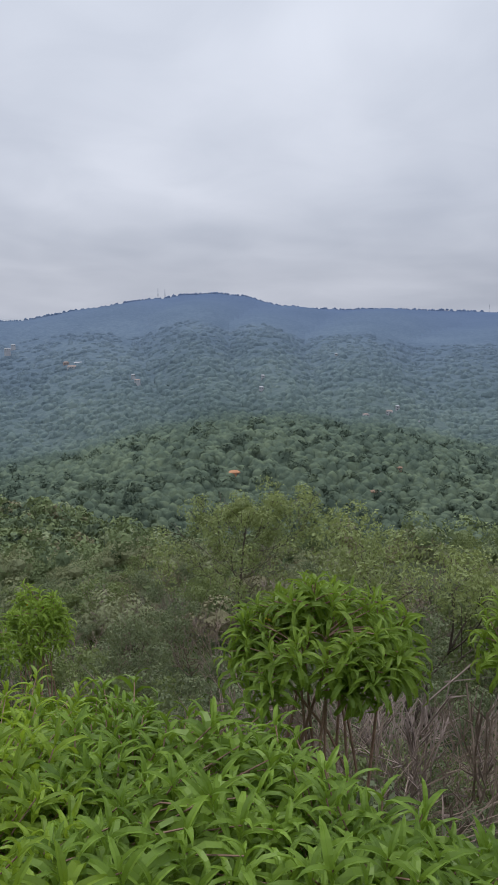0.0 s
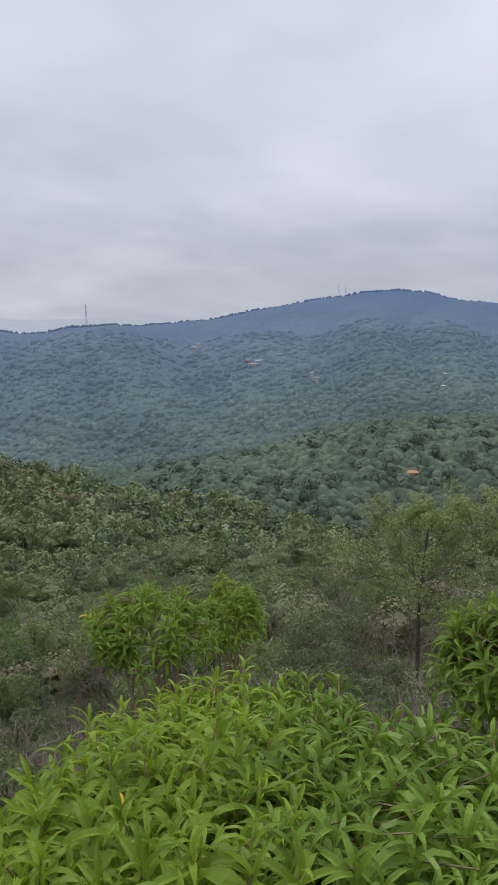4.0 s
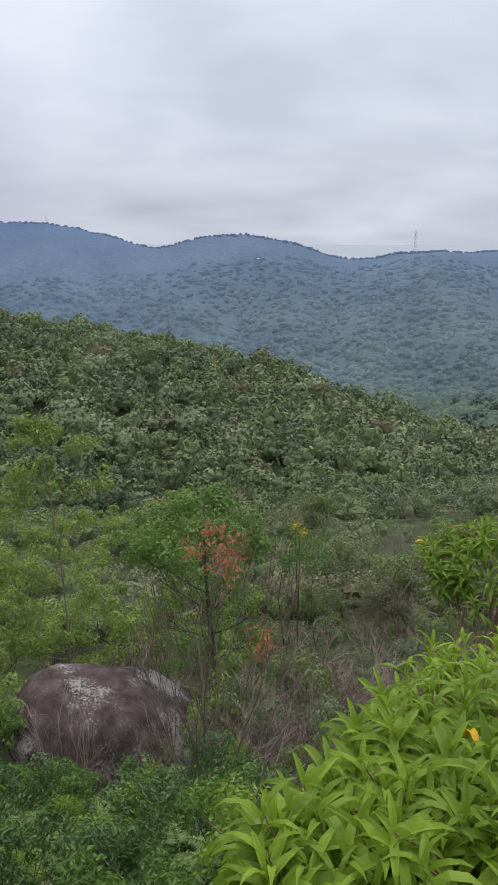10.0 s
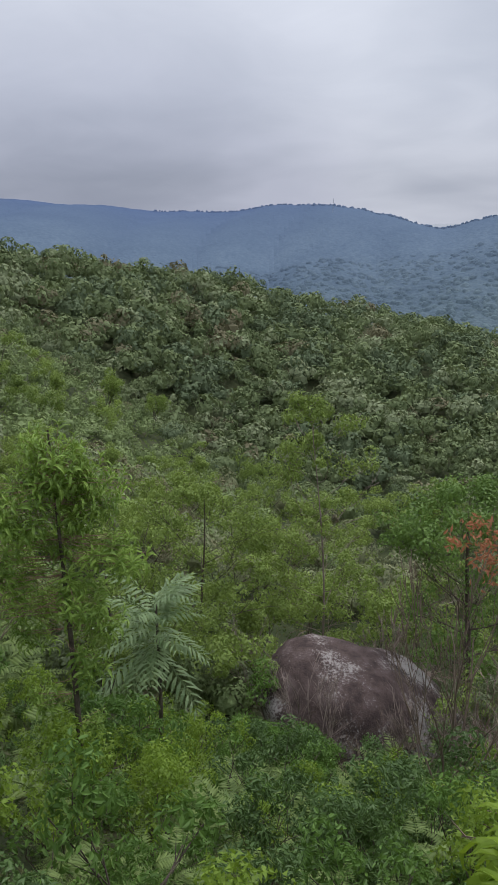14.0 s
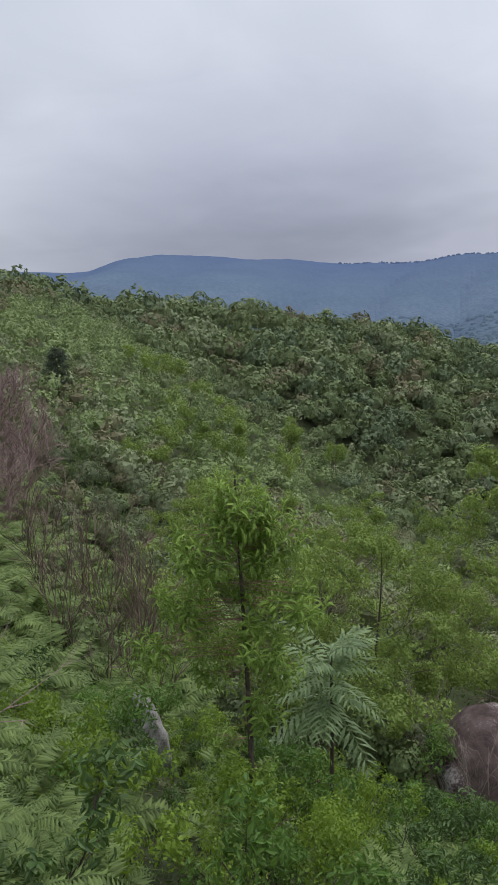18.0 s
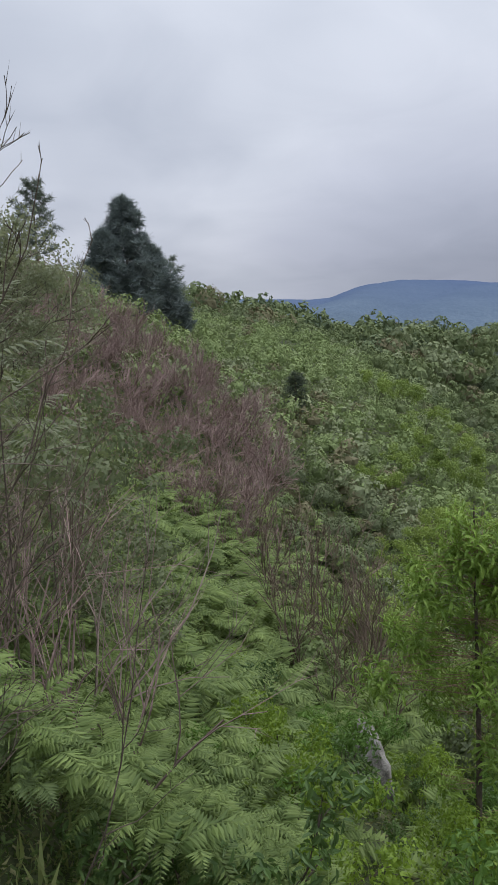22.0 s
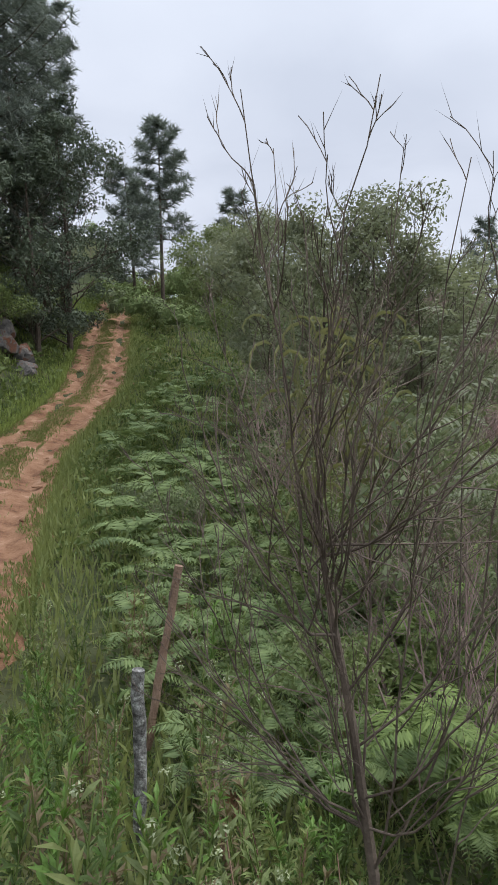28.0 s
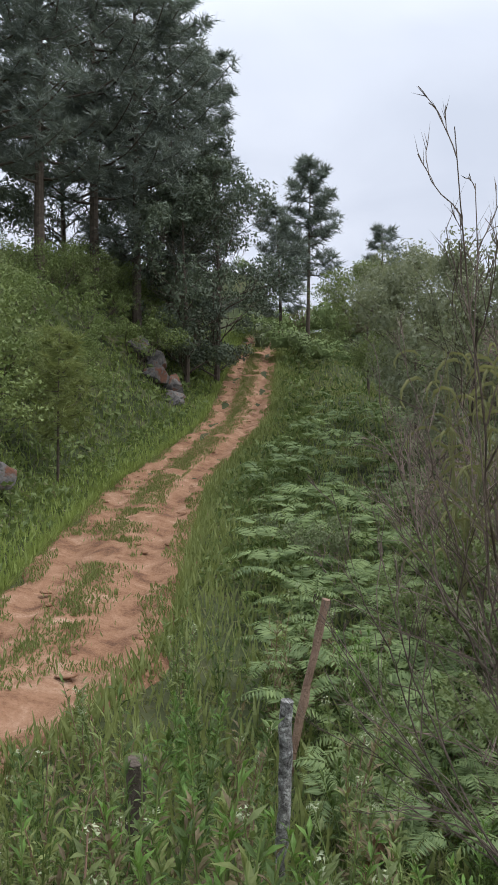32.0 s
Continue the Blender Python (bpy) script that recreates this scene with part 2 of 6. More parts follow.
M_UNDER = foliage("weed_leaf", (0.025, 0.045, 0.012), (0.095, 0.145, 0.038), 0.8, 0.3, 0.55)
M_UNDER_DEEP = foliage("deep_green_leaf", (0.03, 0.062, 0.018), (0.125, 0.205, 0.06), 1.2, 0.25, 0.45, spec=0.3)
M_STEM = solid("reddish_stem", [(0.3, (0.17, 0.10, 0.07)), (0.7, (0.34, 0.22, 0.16))], 6.0, 4, 0.8, 0.2, 60.0)
M_FERN = foliage("bracken", (0.038, 0.07, 0.02), (0.245, 0.325, 0.10), 0.9, 0.3, 0.6)
M_FERN_GREY = foliage("grey_green_bracken", (0.050, 0.084, 0.034), (0.241, 0.314, 0.123), 0.9, 0.28, 0.6)
M_RED = foliage("orange_red_dead_leaf", (0.30, 0.11, 0.06), (0.46, 0.20, 0.11), 1.5, 0.35, 0.6)
M_PINE = foliage("pine_needle", (0.070, 0.089, 0.082), (0.228, 0.264, 0.222), 0.6, 0.2, 0.6)
M_CONIFER = foliage("dark_conifer", (0.085, 0.108, 0.114), (0.20, 0.24, 0.232), 0.4, 0.15, 0.6)
M_CYPRESS = foliage("evergreen_shade", (0.10, 0.115, 0.075), (0.27, 0.295, 0.19), 0.4, 0.4, 0.6)
M_EVERGREEN = foliage("dark_evergreen_leaf", (0.04, 0.057, 0.043), (0.135, 0.165, 0.11), 0.5, 0.2, 0.6)
M_GRASS = foliage("verge_grass", (0.10, 0.13, 0.042), (0.262, 0.298, 0.112), 0.7, 0.4, 0.6)
M_VERGE = foliage("lush_verge_grass", (0.115, 0.16, 0.042), (0.30, 0.365, 0.11), 0.7, 0.4, 0.6)
M_REED = foliage("yellow_green_blade", (0.11, 0.115, 0.05), (0.25, 0.25, 0.115), 0.7, 0.35, 0.6)
M_WITHERED = foliage("withered_weed_leaf", (0.075, 0.055, 0.035), (0.20, 0.165, 0.085), 1.5, 0.3, 0.6)
M_FLOWER = foliage("whitish_flower", (0.27, 0.31, 0.17), (0.42, 0.46, 0.30), 3.0, 0.2)
M_YFLOWER = foliage("yellow_flower", (0.6, 0.35, 0.01), (0.75, 0.5, 0.02), 3.0, 0.2)
M_WOODS = foliage("wooded_slope_leaf", (0.074, 0.102, 0.046), (0.324, 0.384, 0.186), 0.1, 0.12, 0.8, spec=0.1, island=0.14)
M_WOODS_DARK = foliage("dark_woodland_leaf", (0.041, 0.060, 0.036), (0.186, 0.234, 0.126), 0.1, 0.1, 0.8, spec=0.1, island=0.14)
M_WOODS_GREY = foliage("grey_woodland_leaf", (0.090, 0.114, 0.062), (0.318, 0.360, 0.204), 0.1, 0.12, 0.8, spec=0.1, island=0.14)
M_WOODS_BROWN = foliage("brownish_woodland_leaf", (0.102, 0.096, 0.054), (0.288, 0.266, 0.162), 0.12, 0.1, 0.8, spec=0.1, island=0.14)
M_SLOPE = foliage("grey_brown_scrub", (0.102, 0.126, 0.060), (0.348, 0.354, 0.210), 0.2, 0.15, 0.8, spec=0.1, island=0.2)
M_WOODS_LIGHT = foliage("scrub_slope_leaf", (0.090, 0.130, 0.050), (0.336, 0.414, 0.186), 0.16, 0.14, 0.8, spec=0.1, island=0.16)


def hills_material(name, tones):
    """Distant wooded hills, haze put into the colour: green woods nearby, blue-grey with distance from the lookout."""
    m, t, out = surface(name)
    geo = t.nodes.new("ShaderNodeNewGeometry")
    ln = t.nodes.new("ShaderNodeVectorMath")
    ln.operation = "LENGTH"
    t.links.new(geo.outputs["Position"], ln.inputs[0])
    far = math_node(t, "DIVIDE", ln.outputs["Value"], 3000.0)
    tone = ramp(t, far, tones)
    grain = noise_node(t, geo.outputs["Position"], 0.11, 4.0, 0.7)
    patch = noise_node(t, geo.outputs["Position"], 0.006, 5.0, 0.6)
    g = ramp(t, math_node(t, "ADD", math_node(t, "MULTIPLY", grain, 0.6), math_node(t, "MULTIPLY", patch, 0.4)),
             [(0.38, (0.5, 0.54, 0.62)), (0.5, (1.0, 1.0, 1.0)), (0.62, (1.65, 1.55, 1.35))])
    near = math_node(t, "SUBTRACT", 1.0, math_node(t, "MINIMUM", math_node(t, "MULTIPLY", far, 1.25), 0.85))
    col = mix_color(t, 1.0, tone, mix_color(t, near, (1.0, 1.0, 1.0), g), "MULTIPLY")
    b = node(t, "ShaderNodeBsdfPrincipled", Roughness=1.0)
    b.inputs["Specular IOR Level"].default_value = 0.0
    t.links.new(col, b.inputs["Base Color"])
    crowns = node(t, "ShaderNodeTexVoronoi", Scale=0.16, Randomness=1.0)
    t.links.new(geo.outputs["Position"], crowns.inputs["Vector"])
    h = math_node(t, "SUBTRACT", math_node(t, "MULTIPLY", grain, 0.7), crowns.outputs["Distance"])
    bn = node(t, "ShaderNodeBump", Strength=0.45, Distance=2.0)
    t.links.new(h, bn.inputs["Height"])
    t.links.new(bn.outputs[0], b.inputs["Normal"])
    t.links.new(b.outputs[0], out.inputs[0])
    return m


# aerial haze painted as base colour: bluer stops further from the lookout
HILL_HAZE_TONES = [(0.1, (0.078, 0.101, 0.062)), (0.22, (0.086, 0.115, 0.088)), (0.4, (0.105, 0.142, 0.152)), (0.6, (0.10, 0.136, 0.197)), (0.95, (0.078, 0.111, 0.20))]
# floor colours darkened nearby for shade between crowns, haze tint kept far off
FLOOR_SHADE_TONES = [(0.1, (0.055, 0.072, 0.045)), (0.22, (0.064, 0.086, 0.067)), (0.4, (0.092, 0.124, 0.138)), (0.55, (0.104, 0.142, 0.195)), (0.95, HILL_HAZE_TONES[4][1])]
M_HILLS = hills_material("haze_tinted_wooded_hills", HILL_HAZE_TONES)
M_HILL_FLOOR = hills_material("forest_floor_painted_shade", FLOOR_SHADE_TONES)
# the valley woods take the same haze-tinted colour
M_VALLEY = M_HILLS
# haze over the plain is put into this pale colour
M_PLAIN = solid("haze_tinted_lowland", [(0.35, (0.29, 0.305, 0.33)), (0.65, (0.32, 0.333, 0.355))], 0.004, 6, 1.0, 0.0, 0.05, spec=0.0)
# walls blued and roofs dulled: distance haze mixed into the house colours
M_WALL = solid("haze_tinted_render", [(0.3, (0.30, 0.31, 0.34)), (0.7, (0.44, 0.44, 0.455))], 0.3, 4, 0.9, 0.1, 2.0)
M_ROOF = solid("haze_dulled_terracotta", [(0.3, (0.24, 0.19, 0.175)), (0.7, (0.33, 0.265, 0.24))], 0.3, 4, 0.9, 0.1, 2.0)
M_TERRACOTTA = solid("orange_terracotta", [(0.3, (0.36, 0.17, 0.09)), (0.7, (0.48, 0.26, 0.15))], 0.3, 4, 0.9, 0.1, 2.0)
M_GLASS = solid("dark_window", [(0.3, (0.05, 0.06, 0.07)), (0.7, (0.09, 0.1, 0.11))], 0.5, 2, 0.3, 0.0, 2.0)
M_STEEL = solid("galvanised_steel", [(0.3, (0.22, 0.25, 0.30)), (0.7, (0.34, 0.37, 0.42))], 0.5, 2, 0.6, 0.0, 2.0)


# ---- mesh tools ----
class Geo:
    """Collects vertices and faces of one mesh."""

    def __init__(self):
        self.v, self.f, self.n = [], [], 0

    def add(self, v, f):
        v = np.asarray(v, float)
        self.v.append(v)
        self.f.append(np.asarray(f, int) + self.n)
        self.n += len(v)
        return self

    def stamp(self, v, f, mats):
        """One copy of (v, f) under each 4 x 4 matrix."""
        mats = np.asarray(mats, float)
        if len(mats) == 0:
            return self
        v, f = np.asarray(v, float), np.asarray(f, int)
        pts = np.einsum("nij,kj->nki", mats[:, :3, :3], v) + mats[:, None, :3, 3]
        idx = f[None] + (np.arange(len(mats)) * len(v))[:, None, None]
        return self.add(pts.reshape(-1, 3), idx.reshape(-1, f.shape[1]))

    def mesh(self, name, material, smooth=False):
        me = bpy.data.meshes.new(name)
        if not self.v:
            return me
        v = np.concatenate(self.v)
        sizes = np.concatenate([np.full(len(f), f.shape[1]) for f in self.f])
        loops = np.concatenate([f.ravel() for f in self.f])
        me.vertices.add(len(v))
        me.vertices.foreach_set("co", v.ravel())
        me.loops.add(len(loops))
        me.loops.foreach_set("vertex_index", loops.astype(np.int32))
        me.polygons.add(len(sizes))
        starts = np.concatenate([[0], np.cumsum(sizes)[:-1]])
        me.polygons.foreach_set("loop_start", starts.astype(np.int32))
        me.polygons.foreach_set("loop_total", sizes.astype(np.int32))
        me.polygons.foreach_set("use_smooth", np.full(len(sizes), smooth))
        me.update(calc_edges=True)
        me.materials.append(material)
        return me


def part(name, geo, material, parent=None, label="", smooth=False):
    """One mesh object, under a thing where one is given."""
    me = geo if isinstance(geo, bpy.types.Mesh) else geo.mesh(name, material, smooth)
    ob = new(name, me)
    if parent is not None:
        ob.parent = parent
    return tagged(ob, label) if label else ob


def thing(name, label, category, group="", kind="", where=None):
    ob = tagged(new(name), label, category, group, kind)
    ob.empty_display_size = 0.3
    if where is not None:
        ob.matrix_basis = where
    return ob


def turned(n, rng, tilt=(0, math.pi), size=(1, 1), at=None):
    """n random poses: any heading, tilt from upright within a range, any spin."""
    h, ti, sp = rng.uniform(0, 2 * math.pi, n), rng.uniform(tilt[0], tilt[1], n), rng.uniform(0, 2 * math.pi, n)
    s = rng.uniform(size[0], size[1], n)
    m = np.zeros((n, 4, 4))
    ch, sh, ct, st, cs, ss = np.cos(h), np.sin(h), np.cos(ti), np.sin(ti), np.cos(sp), np.sin(sp)
    m[:, 0, 0], m[:, 0, 1], m[:, 0, 2] = ch * ct * cs - sh * ss, -ch * ct * ss - sh * cs, ch * st
    m[:, 1, 0], m[:, 1, 1], m[:, 1, 2] = sh * ct * cs + ch * ss, -sh * ct * ss + ch * cs, sh * st
    m[:, 2, 0], m[:, 2, 1], m[:, 2, 2] = -st * cs, st * ss, ct
    m[:, :3, :3] *= s[:, None, None]
    m[:, 3, 3] = 1
    if at is not None:
        m[:, :3, 3] = at
    return m


def aim(p, d, s=1.0, spin=0.0):
    """A pose at p whose z axis runs along d."""
    q = Vector(d).to_track_quat("Z", "Y").to_matrix().to_4x4()
    return np.array(Matrix.Translation(p) @ q @ Matrix.Rotation(spin, 4, "Z") @ Matrix.Diagonal((s, s, s, 1)))


def tube(geo, pts, radii, sides=5):
    pts = np.asarray(pts, float)
    k = len(pts)
    tang = np.gradient(pts, axis=0)
    tang /= np.linalg.norm(tang, axis=1)[:, None] + 1e-9
    ref = np.where(np.abs(tang[:, 2:3]) > 0.9, [[1.0, 0, 0]], [[0, 0, 1.0]])
    a = np.cross(tang, ref)
    a /= np.linalg.norm(a, axis=1)[:, None] + 1e-9
    b = np.cross(tang, a)
    ang = np.arange(sides) * 2 * math.pi / sides
    ring = np.cos(ang)[None, :, None] * a[:, None] + np.sin(ang)[None, :, None] * b[:, None]
    v = (pts[:, None] + ring * np.asarray(radii, float)[:, None, None]).reshape(-1, 3)
    i, j = np.meshgrid(np.arange(k - 1), np.arange(sides), indexing="ij")
    n = (j + 1) % sides
    f = np.stack([i * sides + j, i * sides + n, (i + 1) * sides + n, (i + 1) * sides + j], -1).reshape(-1, 4)
    geo.add(v, f)


def blade(length, width, curve=1.0, fold=0.25, steps=5):
    """A lance-shaped leaf along +y that arches over, folded along its midrib."""
    t = np.linspace(0, 1, steps + 1)
    w = width * np.sin(np.pi * np.clip(t, 0.02, 1) ** 0.85) ** 0.9
    w[0], w[-1] = width * 0.08, width * 0.02
    bend = -curve * t ** 1.2
    step = length / steps
    y = np.concatenate([[0], np.cumsum(np.cos((bend[1:] + bend[:-1]) / 2) * step)])
    z = np.concatenate([[0], np.cumsum(np.sin((bend[1:] + bend[:-1]) / 2) * step)])
    mid = np.stack([0 * t, y, z], -1)
    rim = np.stack([0 * t, -np.sin(bend), np.cos(bend)], -1) * (fold * w * (1 + 0.35 * np.sin(9 * t)))[:, None]
    side = np.stack([w / 2, 0 * t, 0 * t], -1)
    v = np.concatenate([mid - side + rim, mid, mid + side + rim])
    k = steps + 1
    f = [(i, k + i, k + i + 1, i + 1) for i in range(steps)] + [(k + i, 2 * k + i, 2 * k + i + 1, k + i + 1) for i in range(steps)]
    return v, np.array(f)


SHARD = (np.array([(-0.13, 0.15, 0.03), (0.17, 0.35, 0.05), (0.0, 1.0, -0.08)]), np.array([(0, 1, 2)]))
LEAFLET = (np.array([(0, 0, 0), (0.32, 0.45, 0.08), (0, 1, -0.05), (-0.32, 0.45, 0.08)]), np.array([(0, 1, 2, 3)]))
TRI = (np.array([(-0.27, 0.05, 0.02), (0.27, 0.3, 0.06), (0.02, 1.0, -0.08)]), np.array([(0, 1, 2)]))
OVAL = (np.array([(0, 0, 0), (0.19, 0.28, 0.07), (0.18, 0.62, 0.05), (0, 1, -0.1), (-0.18, 0.62, 0.05), (-0.19, 0.28, 0.07)]), np.array([(0, 1, 2, 3), (0, 3, 4, 5)]))
NARROW = (np.array([(0, 0, 0), (0.16, 0.45, 0.05), (0, 1, -0.1), (-0.16, 0.45, 0.05)]), np.array([(0, 1, 2, 3)]))


def sliver(geo, pts, radius):
    """The finest twigs: three-sided spikes."""
    a, b = pts[0], pts[-1]
    d = b - a
    p = np.cross(d, [0.3, 0.5, 0.8])
    p = p / (np.linalg.norm(p) + 1e-9) * radius
    q = np.cross(d / np.linalg.norm(d), p)
    v = [a + p, a - 0.5 * p + 0.87 * q, a - 0.5 * p - 0.87 * q, b]
    geo.add(v, [(0, 1, 3), (1, 2, 3), (2, 0, 3)])


def fork(rng, start, way, length, radius, depth, out, bend=0.18, spread=0.55, kids=(2, 4), shrink=0.62, lift=0.25, segs=4):
    """Grows a limb and its side shoots; out collects (points, radii, depth)."""
    pts, d, p = [np.array(start, float)], np.array(way, float), np.array(start, float)
    d /= np.linalg.norm(d)
    for _ in range(segs):
        d = d + rng.normal(0, bend, 3) + np.array([0, 0, lift * bend])
        d /= np.linalg.norm(d)
        p = p + d * length / segs
        pts.append(p)
    rad = np.linspace(radius, radius * 0.45, segs + 1)
    out.append((np.array(pts), rad, depth))
    if depth > 0:
        for _ in range(int(rng.integers(kids[0], kids[1] + 1))):
            u = rng.uniform(0.35, 1.0) * segs
            i = min(int(u), segs - 1)
            q = pts[i] + (pts[i + 1] - pts[i]) * (u - i)
            side = rng.normal(0, 1, 3)
            dirn = (pts[i + 1] - pts[i]) / np.linalg.norm(pts[i + 1] - pts[i]) + side / np.linalg.norm(side) * spread + np.array([0, 0, lift])
            fork(rng, q, dirn, length * rng.uniform(shrink * 0.8, shrink * 1.15), radius * 0.5, depth - 1, out, bend, spread, kids, shrink, lift, segs)


# ---- the lie of the land ----
EYE = 1.7
BEARINGS = np.array([-60, -20, 0, 20, 40, 55, 68, 75, 82, 90, 97, 110, 122, 132, 150, 180, 230, 280])
# heights at 3, 8, 16 and 30 m from the lookout, bearing by bearing
RING_3 = np.array([-0.9, -1.6, -1.9, -2.1, -2.2, -2.2, -2.1, -2.0, -1.9, -1.7, -1.5, -1.1, -0.9, -0.5, -0.3, -0.2, -0.2, -0.4])
RING_8 = np.array([-2.5, -3.9, -4.6, -5.2, -5.8, -5.8, -5.5, -5.2, -4.8, -4.2, -3.5, -1.9, -1.3, -0.8, 0.0, 2.0, 2.0, 0.0])
RING_16 = np.array([-5, -7.2, -8.5, -9.8, -10.8, -11, -10.2, -9.2, -8.2, -6.6, -4.9, -1.4, -0.4, 0.6, 3.5, 6, 6, 2])
RING_30 = np.array([-8, -11, -12.5, -14, -15.5, -15.8, -14.0, -12.3, -10.2, -7.4, -4.6, 0.5, 1.9, 3.0, 7, 10, 10, 4])
# spur and mid hill: distance and the height of their crests
SPUR_R = np.array([70, 62, 60, 60, 62, 72, 108, 128, 150, 120, 80, 62, 60, 60, 60, 60, 60, 60])
SPUR_EL = np.array([-18, -17.5, -18, -19, -21.5, -21.2, -12.6, -7.2, -2.5, -1.2, 0.6, 4.0, 4.8, 5.2, 10, 12, 12, 3])
HILL_R = np.array([300, 280, 280, 330, 380, 390, 350, 320, 260, 210, 180, 140, 120, 110, 110, 110, 110, 150])
HILL_EL = np.array([-16, -16.5, -17.3, -13.6, -7.9, -5.0, -3.0, -2.2, -1.9, 0.4, 1.2, 5, 6, 6.5, 11, 13, 13, 4])
WOOD_R = np.array([650, 650, 650, 660, 760, 800, 700, 640, 520, 420, 360, 280, 240, 220, 220, 220, 220, 300])
WOOD_EL = np.array([-10, -9.2, -7.3, -10.8, -10.5, -9, -9, -9, -8, -6, -3, 4, 5, 5, 9, 10, 10, 4])
# the skyline of the far ridge
RIDGE_AZ = np.array([-60, -18, -15, -9.4, -6.5, -2.4, 1, 4.7, 8.8, 12, 16, 19.5, 25, 29.5, 34, 37.8, 40, 43.5, 47, 50, 54.5, 58, 63, 69, 74, 79, 83, 86, 95, 120, 200, 280])
RIDGE_EL = np.array([0.5, 0.7, 0.75, 1.1, 1.0, 1.15, 1.8, 2.05, 1.5, 0.85, 0.25, -0.15, -0.4, -0.72, 0.25, 0.72, 0.55, -0.25, 0.95, 1.5, 1.6, 1.25, 1.15, 1.75, 2.05, 1.9, 1.15, 1.2, 1.6, 2, 3, 2])
RIDGE_R = np.interp(RIDGE_AZ, [-60, 5, 25, 45, 60, 90, 300], [2500, 2400, 1700, 1900, 2600, 2800, 2600])


def around(az, knots, values):
    """Smooth interpolation round the compass."""
    k = np.concatenate([knots, [knots[0] + 360]])
    v = np.concatenate([values, [values[0]]])
    a = (np.asarray(az, float) - knots[0]) % 360 + knots[0]
    i = np.clip(np.searchsorted(k, a, side="right") - 1, 0, len(k) - 2)
    u = (a - k[i]) / (k[i + 1] - k[i])
    m = np.gradient(v, k)
    h = k[i + 1] - k[i]
    return (2 * u**3 - 3 * u**2 + 1) * v[i] + (u**3 - 2 * u**2 + u) * h * m[i] * 0.8 + (3 * u**2 - 2 * u**3) * v[i + 1] + (u**3 - u**2) * h * m[i + 1] * 0.8


ROAD = np.array([(30, -9.5, -2.6), (14, -6.4, -1.6), (6, -5.8, -1.3), (0, -5.9, -1.15), (-5.1, -7.3, -1.0), (-7.65, -9.6, -0.8), (-13.45, -14.5, -0.35), (-17.75, -17.1, 0.2), (-22.2, -19.5, 1.1), (-33, -27.6, 4.2), (-45.5, -37.0, 7.4)])
ROAD_HALF = 1.22


def road_at(n=160):
    s = np.concatenate([[0], np.cumsum(np.linalg.norm(np.diff(ROAD[:, :2], axis=0), axis=1))])
    u = np.linspace(0, s[-1], n)
    line = np.stack([np.interp(u, s, ROAD[:, i]) for i in range(3)], -1)
    for _ in range(6):
        line[1:-1] = (line[:-2] + 2 * line[1:-1] + line[2:]) / 4
    return line


ROAD_LINE = road_at()
ROAD_WAY = np.gradient(ROAD_LINE[:, :2], axis=0)
ROAD_WAY /= np.linalg.norm(ROAD_WAY, axis=1)[:, None]


def lumps(x, y, scale):
    """Cheap smooth unevenness, about -1 to 1."""
    return (np.sin(x / scale * 1.7 + 1.3 * np.sin(y / scale)) + np.sin(y / scale * 1.3 + 2.1 + 1.7 * np.sin(x / scale * 0.8)) + np.sin((x + y) / scale * 2.9) * 0.5) / 2.5


